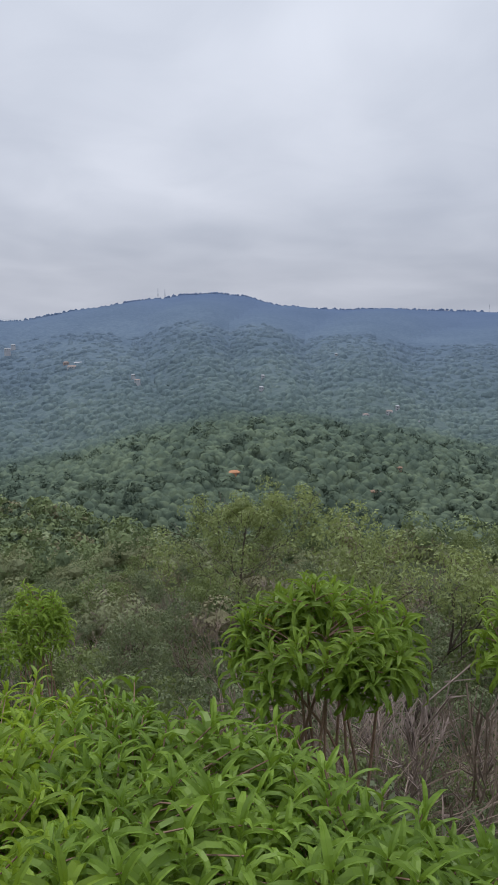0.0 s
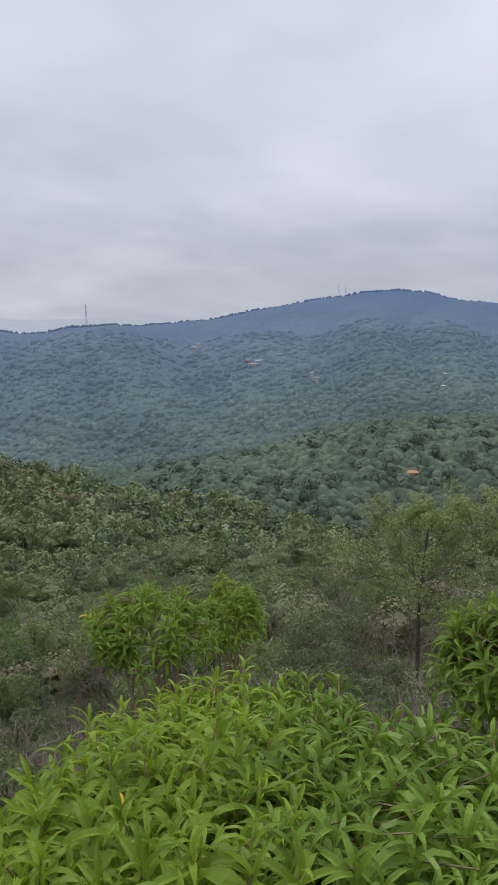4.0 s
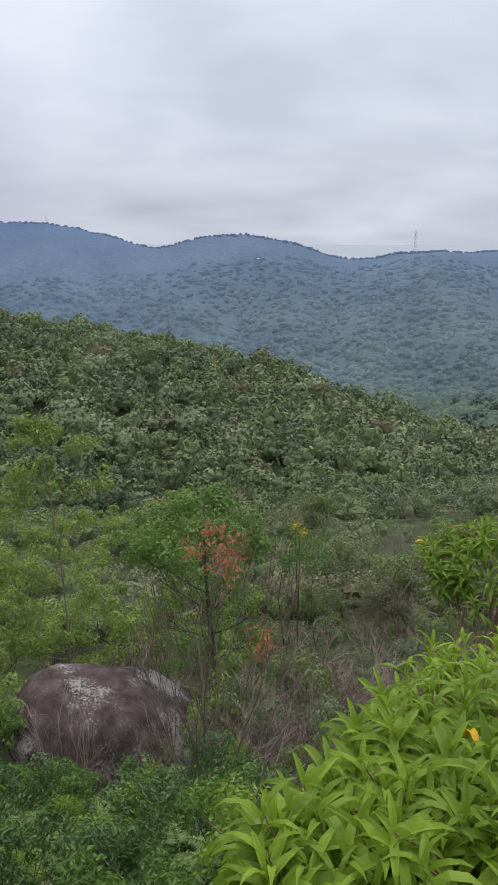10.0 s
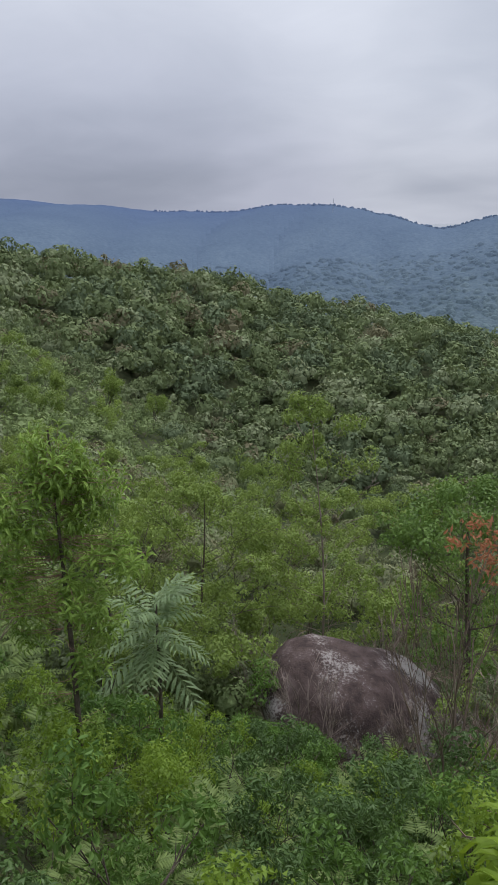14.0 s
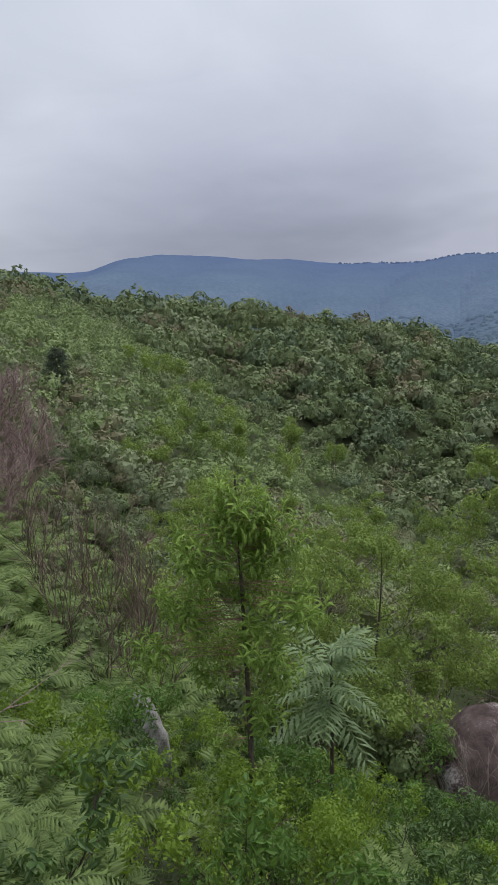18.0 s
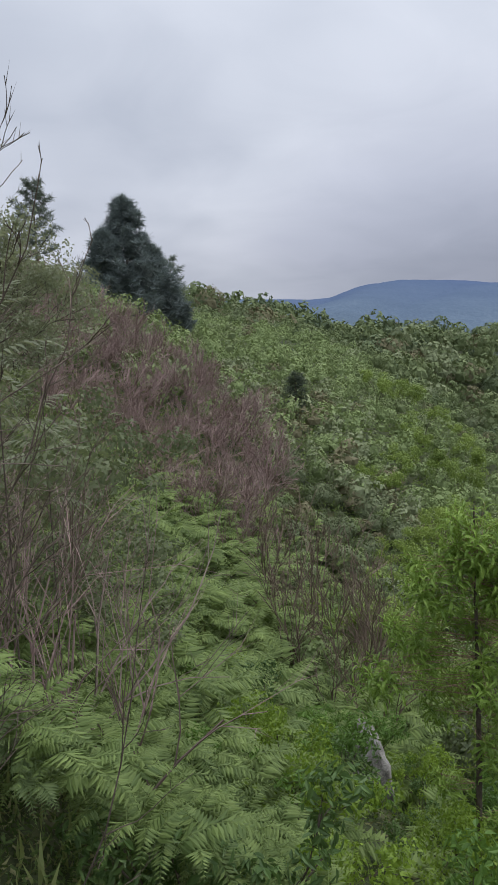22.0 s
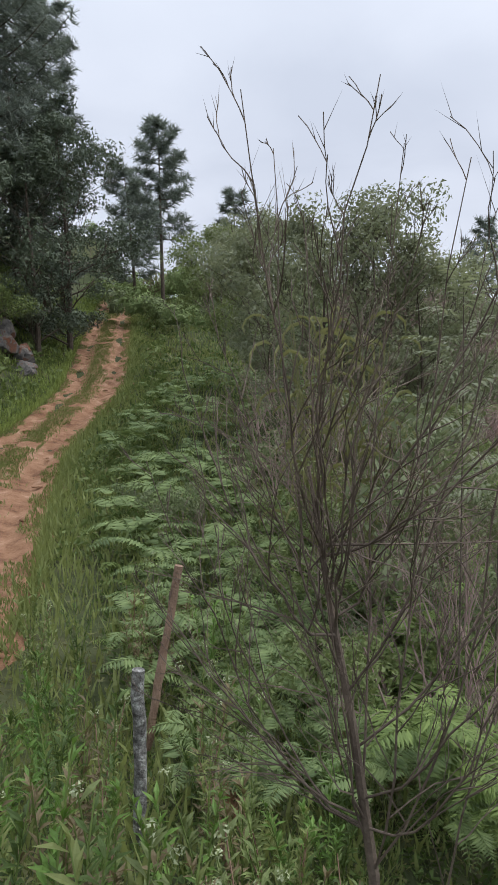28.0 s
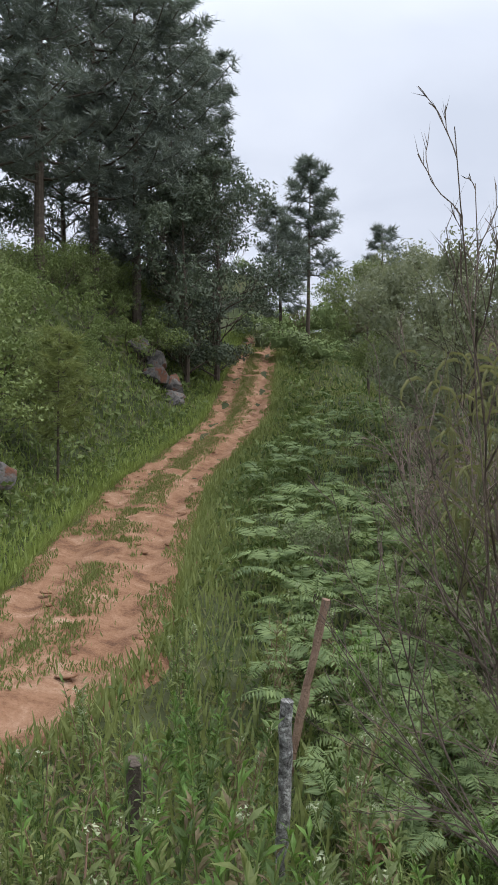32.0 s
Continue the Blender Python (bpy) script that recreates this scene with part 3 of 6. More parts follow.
def ground(x, y):
    """Height of the ground."""
    x, y = np.atleast_1d(np.asarray(x, float)), np.atleast_1d(np.asarray(y, float))
    r = np.hypot(x, y)
    az = np.degrees(np.arctan2(-x, y))
    level = lambda rr, el: EYE + rr * np.tan(np.radians(el))
    sr, se_ = around(az, BEARINGS, SPUR_R), around(az, BEARINGS, SPUR_EL)
    hr, he = around(az, BEARINGS, HILL_R), around(az, BEARINGS, HILL_EL)
    wr, we = around(az, BEARINGS, WOOD_R), around(az, BEARINGS, WOOD_EL)
    fr, fe = around(az, RIDGE_AZ, RIDGE_R), around(az, RIDGE_AZ, RIDGE_EL)
    valley = np.clip((80 - np.abs(az - 20)) / 30, 0, 1)
    rs = [np.full_like(r, 0.5), np.full_like(r, 1.3), np.full_like(r, 3.0), np.full_like(r, 8.0), np.full_like(r, 16.0), np.full_like(r, 30.0), sr, sr + (hr - sr) * 0.3, hr, hr + (wr - hr) * 0.35, wr, wr * 1.5, fr, fr * 1.3, np.full_like(r, 4950.0)]
    zs = [np.full_like(r, -0.12), np.full_like(r, -0.25) - 0.25 * valley, around(az, BEARINGS, RING_3), around(az, BEARINGS, RING_8), around(az, BEARINGS, RING_16), around(az, BEARINGS, RING_30), level(sr, se_),
          level(sr + (hr - sr) * 0.3, np.minimum(se_, he) - 0.6 - 1.2 * valley), level(hr, he) - 2.2, level(hr + (wr - hr) * 0.35, np.minimum(we, he) - 1.5), level(wr, we) - 5, level(wr * 1.5, we - 0.4 + 0.35 * np.minimum(fe - we, 4)), level(fr, fe) - 6, level(fr * 1.3, fe - 2.5), np.full_like(r, -60.0)]
    z = np.full_like(r, -0.12)
    for k in range(len(rs) - 1):
        a, b = rs[k], rs[k + 1]
        u = np.clip((np.log(np.maximum(r, 0.3)) - np.log(a)) / (np.log(b) - np.log(a)), 0, 1)
        u = u if k < 5 else 0.35 * u + 0.65 * u * u * (3 - 2 * u)
        z = np.where(r >= a, zs[k] + (zs[k + 1] - zs[k]) * u, z)
    z = z + lumps(x, y, 3.1) * np.clip(r / 60, 0, 0.35) + lumps(x, y, 31.0) * np.clip((r - 40) / 120, 0, 2.0) + lumps(x, y, 170.0) * np.clip((r - 400) / 150, 0, 9.0)
    # the road is cut into the slope: a bank above it, a verge below it
    near = r < 75
    if near.any():
        px, py = x[near], y[near]
        d2 = (px[:, None] - ROAD_LINE[None, :, 0]) ** 2 + (py[:, None] - ROAD_LINE[None, :, 1]) ** 2
        i = d2.argmin(1)
        d = np.sqrt(d2[np.arange(len(i)), i])
        side = ROAD_WAY[i, 0] * (py - ROAD_LINE[i, 1]) - ROAD_WAY[i, 1] * (px - ROAD_LINE[i, 0])
        zr = ROAD_LINE[i, 2]
        over = np.maximum(d - ROAD_HALF, 0)
        up = np.where(over < 1.5, 0.1 * over, 0.15 + 1.2 * (over - 1.5))
        tall = 4.2 + 1.0 * lumps(px, py, 5.0)
        up = np.where(up > tall, tall + (up - tall) * 0.15, up)
        down = -0.16 * over
        base = z[near]
        cut = zr + np.where(side > 0, up, down)
        w = np.where(side > 0, np.clip((16 - over) / 6, 0, 1), np.clip((3.2 - over) / 2.4, 0, 1))
        w = w * w * (3 - 2 * w)
        base = base * (1 - w) + cut * w
        w = np.clip((ROAD_HALF + 0.45 - d) / 0.5, 0, 1)
        z[near] = base * (1 - w) + np.minimum(zr - 0.12, base) * w
    return z


def puffs(rng, centres, radii, per, leaf, shape=TRI):
    """Rounded leaf clumps: leaves on and just under the surface of each clump, their faces turned outwards."""
    mats = []
    for c, r in zip(centres, radii):
        d = rng.normal(0, 1, (per, 3))
        d[:, 2] = d[:, 2] * 0.8 + 0.3
        d /= np.linalg.norm(d, axis=1)[:, None]
        p = np.asarray(c) + d * (r * rng.uniform(0.3, 1.0, per) ** 0.45)[:, None] * [1, 1, 0.85]
        z = d * [1, 1, 1.2] + rng.normal(0, 0.45, d.shape)
        z /= np.linalg.norm(z, axis=1)[:, None]
        x = np.cross(z, rng.normal(0, 1, z.shape) + [0, 0, 0.6])
        x /= np.linalg.norm(x, axis=1)[:, None]
        m = np.zeros((per, 4, 4))
        m[:, :3, 0], m[:, :3, 1], m[:, :3, 2] = x, np.cross(z, x), z
        m[:, :3, :3] *= (leaf * rng.uniform(0.65, 1.35, per))[:, None, None]
        m[:, :3, 3], m[:, 3, 3] = p, 1
        mats.append(m)
    return Geo().stamp(*shape, np.concatenate(mats))


def in_view_gap(x, y):
    """Open spots where only low plants grow: before the standing stone and before the fence posts."""
    a, r = math.degrees(math.atan2(-x, y)), math.hypot(x, y)
    b, q = math.degrees(math.atan2(-(x + 0.24), y + 0.42)), math.hypot(x + 0.24, y + 0.42)
    return (76.4 < a < 84.0 and 4.6 < r < 14.8) or (125.6 < b < 130.4 and 2.3 < q < 5.7)


LATE = Vector((-0.24, -0.42, 0.0))  # where the lookout has stepped to by the end of the turn


def spot(az, r, lift=0.0):
    """A place on the ground by bearing and distance from the lookout."""
    x, y = -math.sin(radians(az)) * r, math.cos(radians(az)) * r
    return Vector((x, y, float(ground(x, y)[0]) + lift))




# ---- setting ----
def build_ground():
    az = np.concatenate([np.arange(-32, 110, 1.2), np.arange(110, 160, 0.8), np.arange(160, 328, 4.0)])
    r = np.concatenate([[0.25, 0.6, 0.9, 1.2], np.geomspace(1.5, 60, 95), np.geomspace(62, 4900, 90)])
    a, rr = np.meshgrid(np.radians(az), r, indexing="ij")
    x, y = -np.sin(a) * rr, np.cos(a) * rr
    z = ground(x.ravel(), y.ravel()).reshape(x.shape)
    z -= 30 * np.clip((rr - 420) / 200, 0, 1) * np.clip((3300 - rr) / 600, 0, 1)
    n, k = x.shape
    v = np.stack([x, y, z], -1).reshape(-1, 3)
    i, j = np.meshgrid(np.arange(n), np.arange(k - 1), indexing="ij")
    nx = (i + 1) % n
    f = np.stack([i * k + j, i * k + j + 1, nx * k + j + 1, nx * k + j], -1).reshape(-1, 4)
    g = Geo().add(v, f)
    c = len(v)
    g.add([(0, 0, float(ground(0, 0)[0]))], np.zeros((0, 3), int))
    ring = np.arange(n) * k
    g.f.append(np.stack([np.full(n, c), ring, np.roll(ring, -1)], -1))
    ob = part("ground", g, M_GROUND, smooth=True)
    tagged(ob, "dark weedy soil on a steep hillside", "ground", kind="structure")


def gullies(az, r, ridge):
    """How far the gullies of the mountainside are cut."""
    g = np.abs(np.sin(az * 0.42 + 0.9 * np.sin(r / 330) + 0.7 * np.sin(az * 0.21)))
    return np.clip((r - 650) / 700, 0, 1) * np.clip((ridge - r) / 500, 0, 1) * 20 * (1 - g)


def build_far_crowns():
    """Tree crowns on the far hills: low rounded domes, closer together than they are wide."""
    rng = np.random.default_rng(7)
    n = 19000
    az = rng.uniform(-20.5, 64, n)
    near, ridge = around(az, BEARINGS, WOOD_R) * 0.92, around(az, RIDGE_AZ, RIDGE_R)
    far = np.minimum(ridge, 1850)
    r = np.sqrt(near ** 2 + (far ** 2 - near ** 2) * rng.uniform(0, 1, n) ** 1.15)
    edge = rng.uniform(0, 1, n) < 0.05
    low = (rng.uniform(0, 1, n) < 0.26) & ~edge
    az[low] = rng.uniform(-20.5, 26, low.sum())
    lo, hi = around(az, BEARINGS, HILL_R) * 0.9, around(az, BEARINGS, WOOD_R) * 1.02
    r = np.where(low, np.sqrt(lo ** 2 + (hi ** 2 - lo ** 2) * rng.uniform(0, 1, n)), r)
    ridge = around(az, RIDGE_AZ, RIDGE_R)
    r[edge] = ridge[edge] * rng.uniform(0.985, 1.01, edge.sum())
    a = np.radians(az)
    x, y = -np.sin(a) * r, np.cos(a) * r
    s = rng.uniform(8.5, 16.0, n) * np.clip(r / 1000, 0.75, 1.15) * np.where(edge, 0.6, 1)
    fade = np.where(edge, 1.0, np.clip((1900 - r) / 900, 0.1, 1))
    z = ground(x, y) + 2.0 + np.clip((r - 900) / 600, 0, 1) * 4 - gullies(az, r, ridge) - s * 0.1 - 2.5 * (1 - fade)
    keep = fade > 0.32
    az, r, s, x, y, z, fade = (q[keep] for q in (az, r, s, x, y, z, fade))
    n = len(x)
    ang = np.arange(6) * math.pi / 3
    v = np.concatenate([[(0, 0, 0.62)], np.stack([0.34 * np.cos(ang), 0.34 * np.sin(ang), np.full(6, 0.45)], -1), np.stack([0.55 * np.cos(ang + 0.5), 0.55 * np.sin(ang + 0.5), np.full(6, -0.1)], -1)])
    f = [(0, 1 + k, 1 + (k + 1) % 6) for k in range(6)]
    for k in range(6):
        q, w = 1 + k, 1 + (k + 1) % 6
        f += [(q, 7 + k, w), (w, 7 + k, 7 + (k + 1) % 6)]
    g = Geo()
    pick = rng.integers(0, 6, n)
    spin = rng.uniform(0, 6.28, n)
    m = np.zeros((n, 4, 4))
    m[:, 0, 0], m[:, 0, 1], m[:, 1, 0], m[:, 1, 1] = np.cos(spin) * s, -np.sin(spin) * s, np.sin(spin) * s, np.cos(spin) * s
    m[:, 2, 2], m[:, 3, 3] = s * rng.uniform(0.6, 1.0, n) * (0.6 + 0.4 * fade), 1
    m[:, 0, 3], m[:, 1, 3], m[:, 2, 3] = x, y, z
    for k in range(6):
        g.stamp(v * (1 + rng.normal(0, 0.13, v.shape)), np.array(f), m[pick == k])
    tagged(part("far_woods", g, M_HILLS, smooth=True), "woods on the far hills, tinted blue-green as haze", "woods", kind="stuff")


def build_far_hills():
    """Far wooded slopes as one lumpy sheet from the valley up to the ridge."""
    rng = np.random.default_rng(3)
    az = np.arange(-30, 100, 0.35)
    u = np.linspace(0, 1, 80)
    fr = around(az, RIDGE_AZ, RIDGE_R)
    start = around(az, BEARINGS, HILL_R) * 1.15
    r = start[:, None] * (fr[:, None] * 1.04 / start[:, None]) ** u[None]
    a = np.radians(az)[:, None] + 0 * r
    x, y = -np.sin(a) * r, np.cos(a) * r
    z = ground(x.ravel(), y.ravel()).reshape(x.shape) + 2.0 + np.clip((r - 900) / 600, 0, 1) * 4
    z -= gullies(np.degrees(a), r, fr[:, None])
    n, k = x.shape
    i, j = np.meshgrid(np.arange(n - 1), np.arange(k - 1), indexing="ij")
    f = np.stack([i * k + j, i * k + j + 1, (i + 1) * k + j + 1, (i + 1) * k + j], -1).reshape(-1, 4)
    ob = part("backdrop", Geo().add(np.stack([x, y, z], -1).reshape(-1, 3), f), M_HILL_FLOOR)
    tagged(ob, "wooded hills across the valley, tinted blue as haze", "hills", kind="structure")


def crown_mesh(rng, count, size=0.13, lobes=11, flat=0.8):
    """A tree crown one metre across: overlapping leafy lobes over a dark heart, the leaves facing outwards."""
    way = rng.normal(0, 1, (lobes, 3))
    way[:, 2] = np.abs(way[:, 2])
    way /= np.linalg.norm(way, axis=1)[:, None]
    mid = way * rng.uniform(0.18, 0.36, lobes)[:, None] * [1, 1, flat]
    rad = rng.uniform(0.13, 0.25, lobes)
    core = bmesh.new()
    bmesh.ops.create_icosphere(core, subdivisions=1, radius=1.0)
    d0 = np.array([tuple(q.co) for q in core.verts])
    faces = np.array([[w.index for w in f.verts] for f in core.faces])
    core.free()
    faces = faces[d0[faces].mean(1)[:, 2] > -0.3]
    g = Geo().add(d0 * rng.uniform(0.15, 0.25, len(d0))[:, None] * [1, 1, flat], faces)
    n = count * 4
    k = rng.choice(lobes, n, p=rad ** 2 / (rad ** 2).sum())
    d = rng.normal(0, 1, (n, 3))
    d[:, 2] = d[:, 2] * 0.8 + 0.35
    d /= np.linalg.norm(d, axis=1)[:, None]
    p = mid[k] + d * (rad[k] * rng.uniform(0.85, 1.1, n))[:, None]
    gap = np.linalg.norm(p[:, None] - mid[None], axis=2) / rad[None]
    gap[np.arange(n), k] = 9
    free = (gap.min(1) > 0.9) & (p[:, 2] > -0.16)
    p, d = p[free][:count], d[free][:count]
    z = d + rng.normal(0, 0.2, d.shape)
    z /= np.linalg.norm(z, axis=1)[:, None]
    x = np.cross(z, rng.normal(0, 1, z.shape))
    x /= np.linalg.norm(x, axis=1)[:, None]
    m = np.zeros((len(p), 4, 4))
    m[:, :3, 0], m[:, :3, 1], m[:, :3, 2] = x, np.cross(z, x), z
    m[:, :3, :3] *= (size * rng.uniform(0.6, 1.4, len(p)))[:, None, None]
    m[:, :3, 3], m[:, 3, 3] = p, 1
    g.stamp(np.array([(-0.55, -0.35, -0.05), (0.6, -0.3, 0.0), (0.05, 0.7, -0.1)]), np.array([(0, 1, 2)]), m)
    return np.concatenate(g.v), np.concatenate(g.f)


def scatter(rng, count, az, r, power=1.0):
    """Random places in a sector, evenly over bearing, weighted over distance."""
    a = np.radians(rng.uniform(az[0], az[1], count))
    u = rng.uniform(0, 1, count) ** power
    rr = r[0] * (r[1] / r[0]) ** u
    x, y = -np.sin(a) * rr, np.cos(a) * rr
    return x, y, rr, np.degrees(a)


def woods(name, label, count, az, r, size, kinds, seed, clumps=130, power=0.7, keep=None, sink=0.15, leaf=0.095, skew=1.6):
    """Crowns over a sector of the hillside. kinds: (material, words for its colour, share of the trees)."""
    rng = np.random.default_rng(seed)
    x, y, rr, a = scatter(rng, count, az, r, power)
    if keep is not None:
        ok = keep(x, y, rr, a)
        x, y, rr = x[ok], y[ok], rr[ok]
    n = len(x)
    s = (size[0] + (size[1] - size[0]) * rng.uniform(0, 1, n) ** skew) * np.clip(rr / 200, 0.55, 1.25)
    tall = rng.uniform(0.7, 1.25, n)
    z = ground(x, y) + s * tall * (0.5 - sink)
    shapes = [crown_mesh(rng, clumps, leaf, int(rng.integers(7, 15)), rng.uniform(0.7, 1.05)) for _ in range(9)]
    shape = rng.integers(0, 9, n)
    share = np.array([q for _, _, q in kinds])
    # trees of a kind stand in loose companies
    drift = np.clip(0.5 + 0.32 * lumps(x, y, 17.0) + 0.16 * lumps(y, x, 6.0) + rng.normal(0, 0.2, n), 0.001, 0.999)
    kind = np.searchsorted(np.cumsum(share / share.sum()), drift)
    spin = rng.uniform(0, 6.28, n)
    m = np.zeros((n, 4, 4))
    m[:, 0, 0], m[:, 0, 1], m[:, 1, 0], m[:, 1, 1] = np.cos(spin) * s, -np.sin(spin) * s, np.sin(spin) * s, np.cos(spin) * s
    m[:, 2, 2], m[:, 3, 3] = s * tall, 1
    m[:, 0, 3], m[:, 1, 3], m[:, 2, 3] = x, y, z
    for j, (material, words, _) in enumerate(kinds):
        g = Geo()
        for k in range(9):
            g.stamp(*shapes[k], m[(shape == k) & (kind == j)])
        if g.v:
            tagged(part(name, g, material, smooth=False), f"{words} {label}", "woods", kind="stuff")


def hill_gap(x, y, rr, a):
    return (rr > around(a, BEARINGS, SPUR_R)) & (rr < around(a, BEARINGS, HILL_R) * 1.04)


def valley_gap(x, y, rr, a):
    return rr < around(a, BEARINGS, WOOD_R) * 1.03


def build_far_plain():
    """The lowland beyond the saddle of the ridge, its colour paled to stand for haze."""
    az = np.radians(np.arange(5, 65, 1.0))
    r = np.array([3300.0, 3800, 4300, 4880])
    a, rr = np.meshgrid(az, r, indexing="ij")
    z = np.array([-60.0, -22, 4, 18])[None] + 0 * a + 2.0 * np.sin(a * 60)
    v = np.stack([-np.sin(a) * rr, np.cos(a) * rr, z], -1).reshape(-1, 3)
    i, j = np.meshgrid(np.arange(len(az) - 1), np.arange(3), indexing="ij")
    f = np.stack([i * 4 + j, i * 4 + j + 1, (i + 1) * 4 + j + 1, (i + 1) * 4 + j], -1).reshape(-1, 4)
    tagged(part("backdrop", Geo().add(v, f), M_PLAIN), "lowland beyond the hills, tinted pale as haze", "plain", kind="structure")


build_ground()
build_far_plain()
build_far_hills()
build_far_crowns()
TREES = [(M_WOODS_DARK, "dark green", 0.30), (M_WOODS, "green", 0.36), (M_WOODS_GREY, "grey-green", 0.2), (M_WOODS_BROWN, "brownish", 0.08)]
BRUSH = [(M_WOODS, "green", 0.16), (M_WOODS_LIGHT, "light green", 0.52), (M_WOODS_GREY, "grey-green", 0.22), (M_WOODS_BROWN, "brownish", 0.10)]
SCRUB = [(M_WOODS, "green", 0.25), (M_SLOPE, "grey-green", 0.45), (M_WOODS_BROWN, "brown", 0.30)]
woods("hillside_woods", "trees on the near flank of the opposite hillside", 2900, (-21, 93), (62, 190), (3.6, 9.5), TREES, 11, 290, keep=hill_gap, leaf=0.055, skew=1.5, sink=0.04)
woods("hillside_woods", "trees on the opposite hillside", 5600, (3, 93), (180, 430), (4.2, 10.5), TREES, 17, 130, keep=hill_gap, leaf=0.088, skew=1.4, sink=0.04)
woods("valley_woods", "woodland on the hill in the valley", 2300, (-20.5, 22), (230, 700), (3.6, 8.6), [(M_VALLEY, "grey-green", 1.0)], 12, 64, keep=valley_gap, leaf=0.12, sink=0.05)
woods("hillside_scrub", "scrub on the spur below the ridge", 3900, (56, 104), (42, 210), (1.8, 5.4), BRUSH, 13, 110, leaf=0.078, skew=1.5, sink=0.08)
woods("slope_thicket", "scrub on the upper slope", 400, (58, 87), (19, 50), (1.6, 4.0), BRUSH, 16, 480, 1.0, leaf=0.052)
woods("slope_scrub", "scrub on the lower slope", 520, (-21, 68), (34, 80), (3.0, 7.0), SCRUB, 15, 440, 1.0, leaf=0.04)
woods("roadside_thicket", "thicket beyond the end of the track", 330, (99, 131), (38, 80), (2.2, 5.5), BRUSH, 14, 420, leaf=0.052)


def build_road():
    rng = np.random.default_rng(5)
    c_n, n = 33, 900
    across = np.linspace(-ROAD_HALF - 0.25, ROAD_HALF + 0.25, c_n)
    u = np.linspace(0, len(ROAD_LINE) - 1, n)
    idx = np.arange(len(ROAD_LINE))
    c = np.stack([np.interp(u, idx, ROAD_LINE[:, i]) for i in range(3)], -1)
    w = np.stack([np.interp(u, idx, ROAD_WAY[:, i]) for i in range(2)], -1)
    side = np.stack([-w[:, 1], w[:, 0]], -1)
    p = np.zeros((n, c_n, 3))
    p[..., :2] = c[:, None, :2] + side[:, None] * across[None, :, None]
    # two wheel ruts that wander a little, washed-out runnels and a ragged edge
    wander = 0.07 * np.sin(u * 0.9) + 0.05 * np.sin(u * 2.3 + 1)
    off = across[None] + wander[:, None]
    edge = np.clip((np.abs(off) - ROAD_HALF + 0.18 + 0.12 * np.sin(u * 1.7)[:, None]) / 0.4, 0, 1) ** 2
    rut = -0.10 * np.exp(-((np.abs(off) - 0.66) / 0.24) ** 2) + 0.035 * np.exp(-(off / 0.25) ** 2) - 0.22 * edge
    runnel = -0.035 * np.exp(-((off - 0.25 * np.sin(u * 0.55)[:, None]) / 0.07) ** 2)
    p[..., 2] = c[:, None, 2] + rut + runnel + 0.006 * lumps(p[..., 0], p[..., 1], 0.33) + 0.005 * lumps(p[..., 1], p[..., 0], 0.13) + rng.normal(0, 0.0035, (n, c_n))
    i, j = np.meshgrid(np.arange(n - 1), np.arange(c_n - 1), indexing="ij")
    f = np.stack([i * c_n + j, i * c_n + j + 1, (i + 1) * c_n + j + 1, (i + 1) * c_n + j], -1).reshape(-1, 4)
    tagged(part("road", Geo().add(p.reshape(-1, 3), f), M_EARTH, smooth=True), "rutted red earth track with grass down its middle", "dirt road", kind="structure")


build_road()


# ---- plants ----
def at_level(az, r, el):
    """A place by bearing, distance along the ground and angle above the eye's level."""
    return Vector((-math.sin(radians(az)) * r, math.cos(radians(az)) * r, EYE + r * math.tan(radians(el))))


def leaf_kinds():
    rng = np.random.default_rng(21)
    return [blade(rng.uniform(1.0, 1.25), rng.uniform(0.165, 0.21), d, 0.36, 5) for d in (1.5, 2.2, 2.9, 3.5)]


LEAVES = leaf_kinds()


def sprig(rng, count=17, leaf=0.12):
    """A whorled shoot: young leaves upright at the tip, older ones spreading and drooping; (kind, matrix) pairs."""
    out = []
    for i in range(count):
        u = i / (count - 1)
        head = i * 2.4 + rng.uniform(-0.3, 0.3)
        pitch = radians(80 - 38 * u ** 0.7 + rng.uniform(-15, 15))
        kind = int(np.clip(u * 4 + rng.uniform(-0.6, 0.6), 0, 3))
        size = leaf * (0.55 + 0.55 * min(1, u * 1.8)) * rng.uniform(0.85, 1.15)
        m = Matrix.Translation((0, 0, -0.15 * u * leaf / 0.12)) @ Matrix.Rotation(head, 4, "Z") @ Matrix.Rotation(pitch, 4, "X") @ Matrix.Rotation(rng.uniform(-0.5, 0.5), 4, "Y") @ Matrix.Diagonal((size, size, size, 1))
        out.append((kind, np.array(m)))
    return out


def stem_curve(rng, a, b, r0, r1, sag=0.1, n=5):
    t = np.linspace(0, 1, n)
    a, b = np.array(a, float), np.array(b, float)
    mid = rng.normal(0, sag, 3) * np.linalg.norm(b - a)
    # stems leave the ground steeply and lean outwards later
    pts = a + (b - a) * t[:, None] ** np.array([1.5, 1.5, 0.9]) + mid * (np.sin(np.pi * t) * 0.5)[:, None]
    return pts, np.linspace(r0, r1, n)


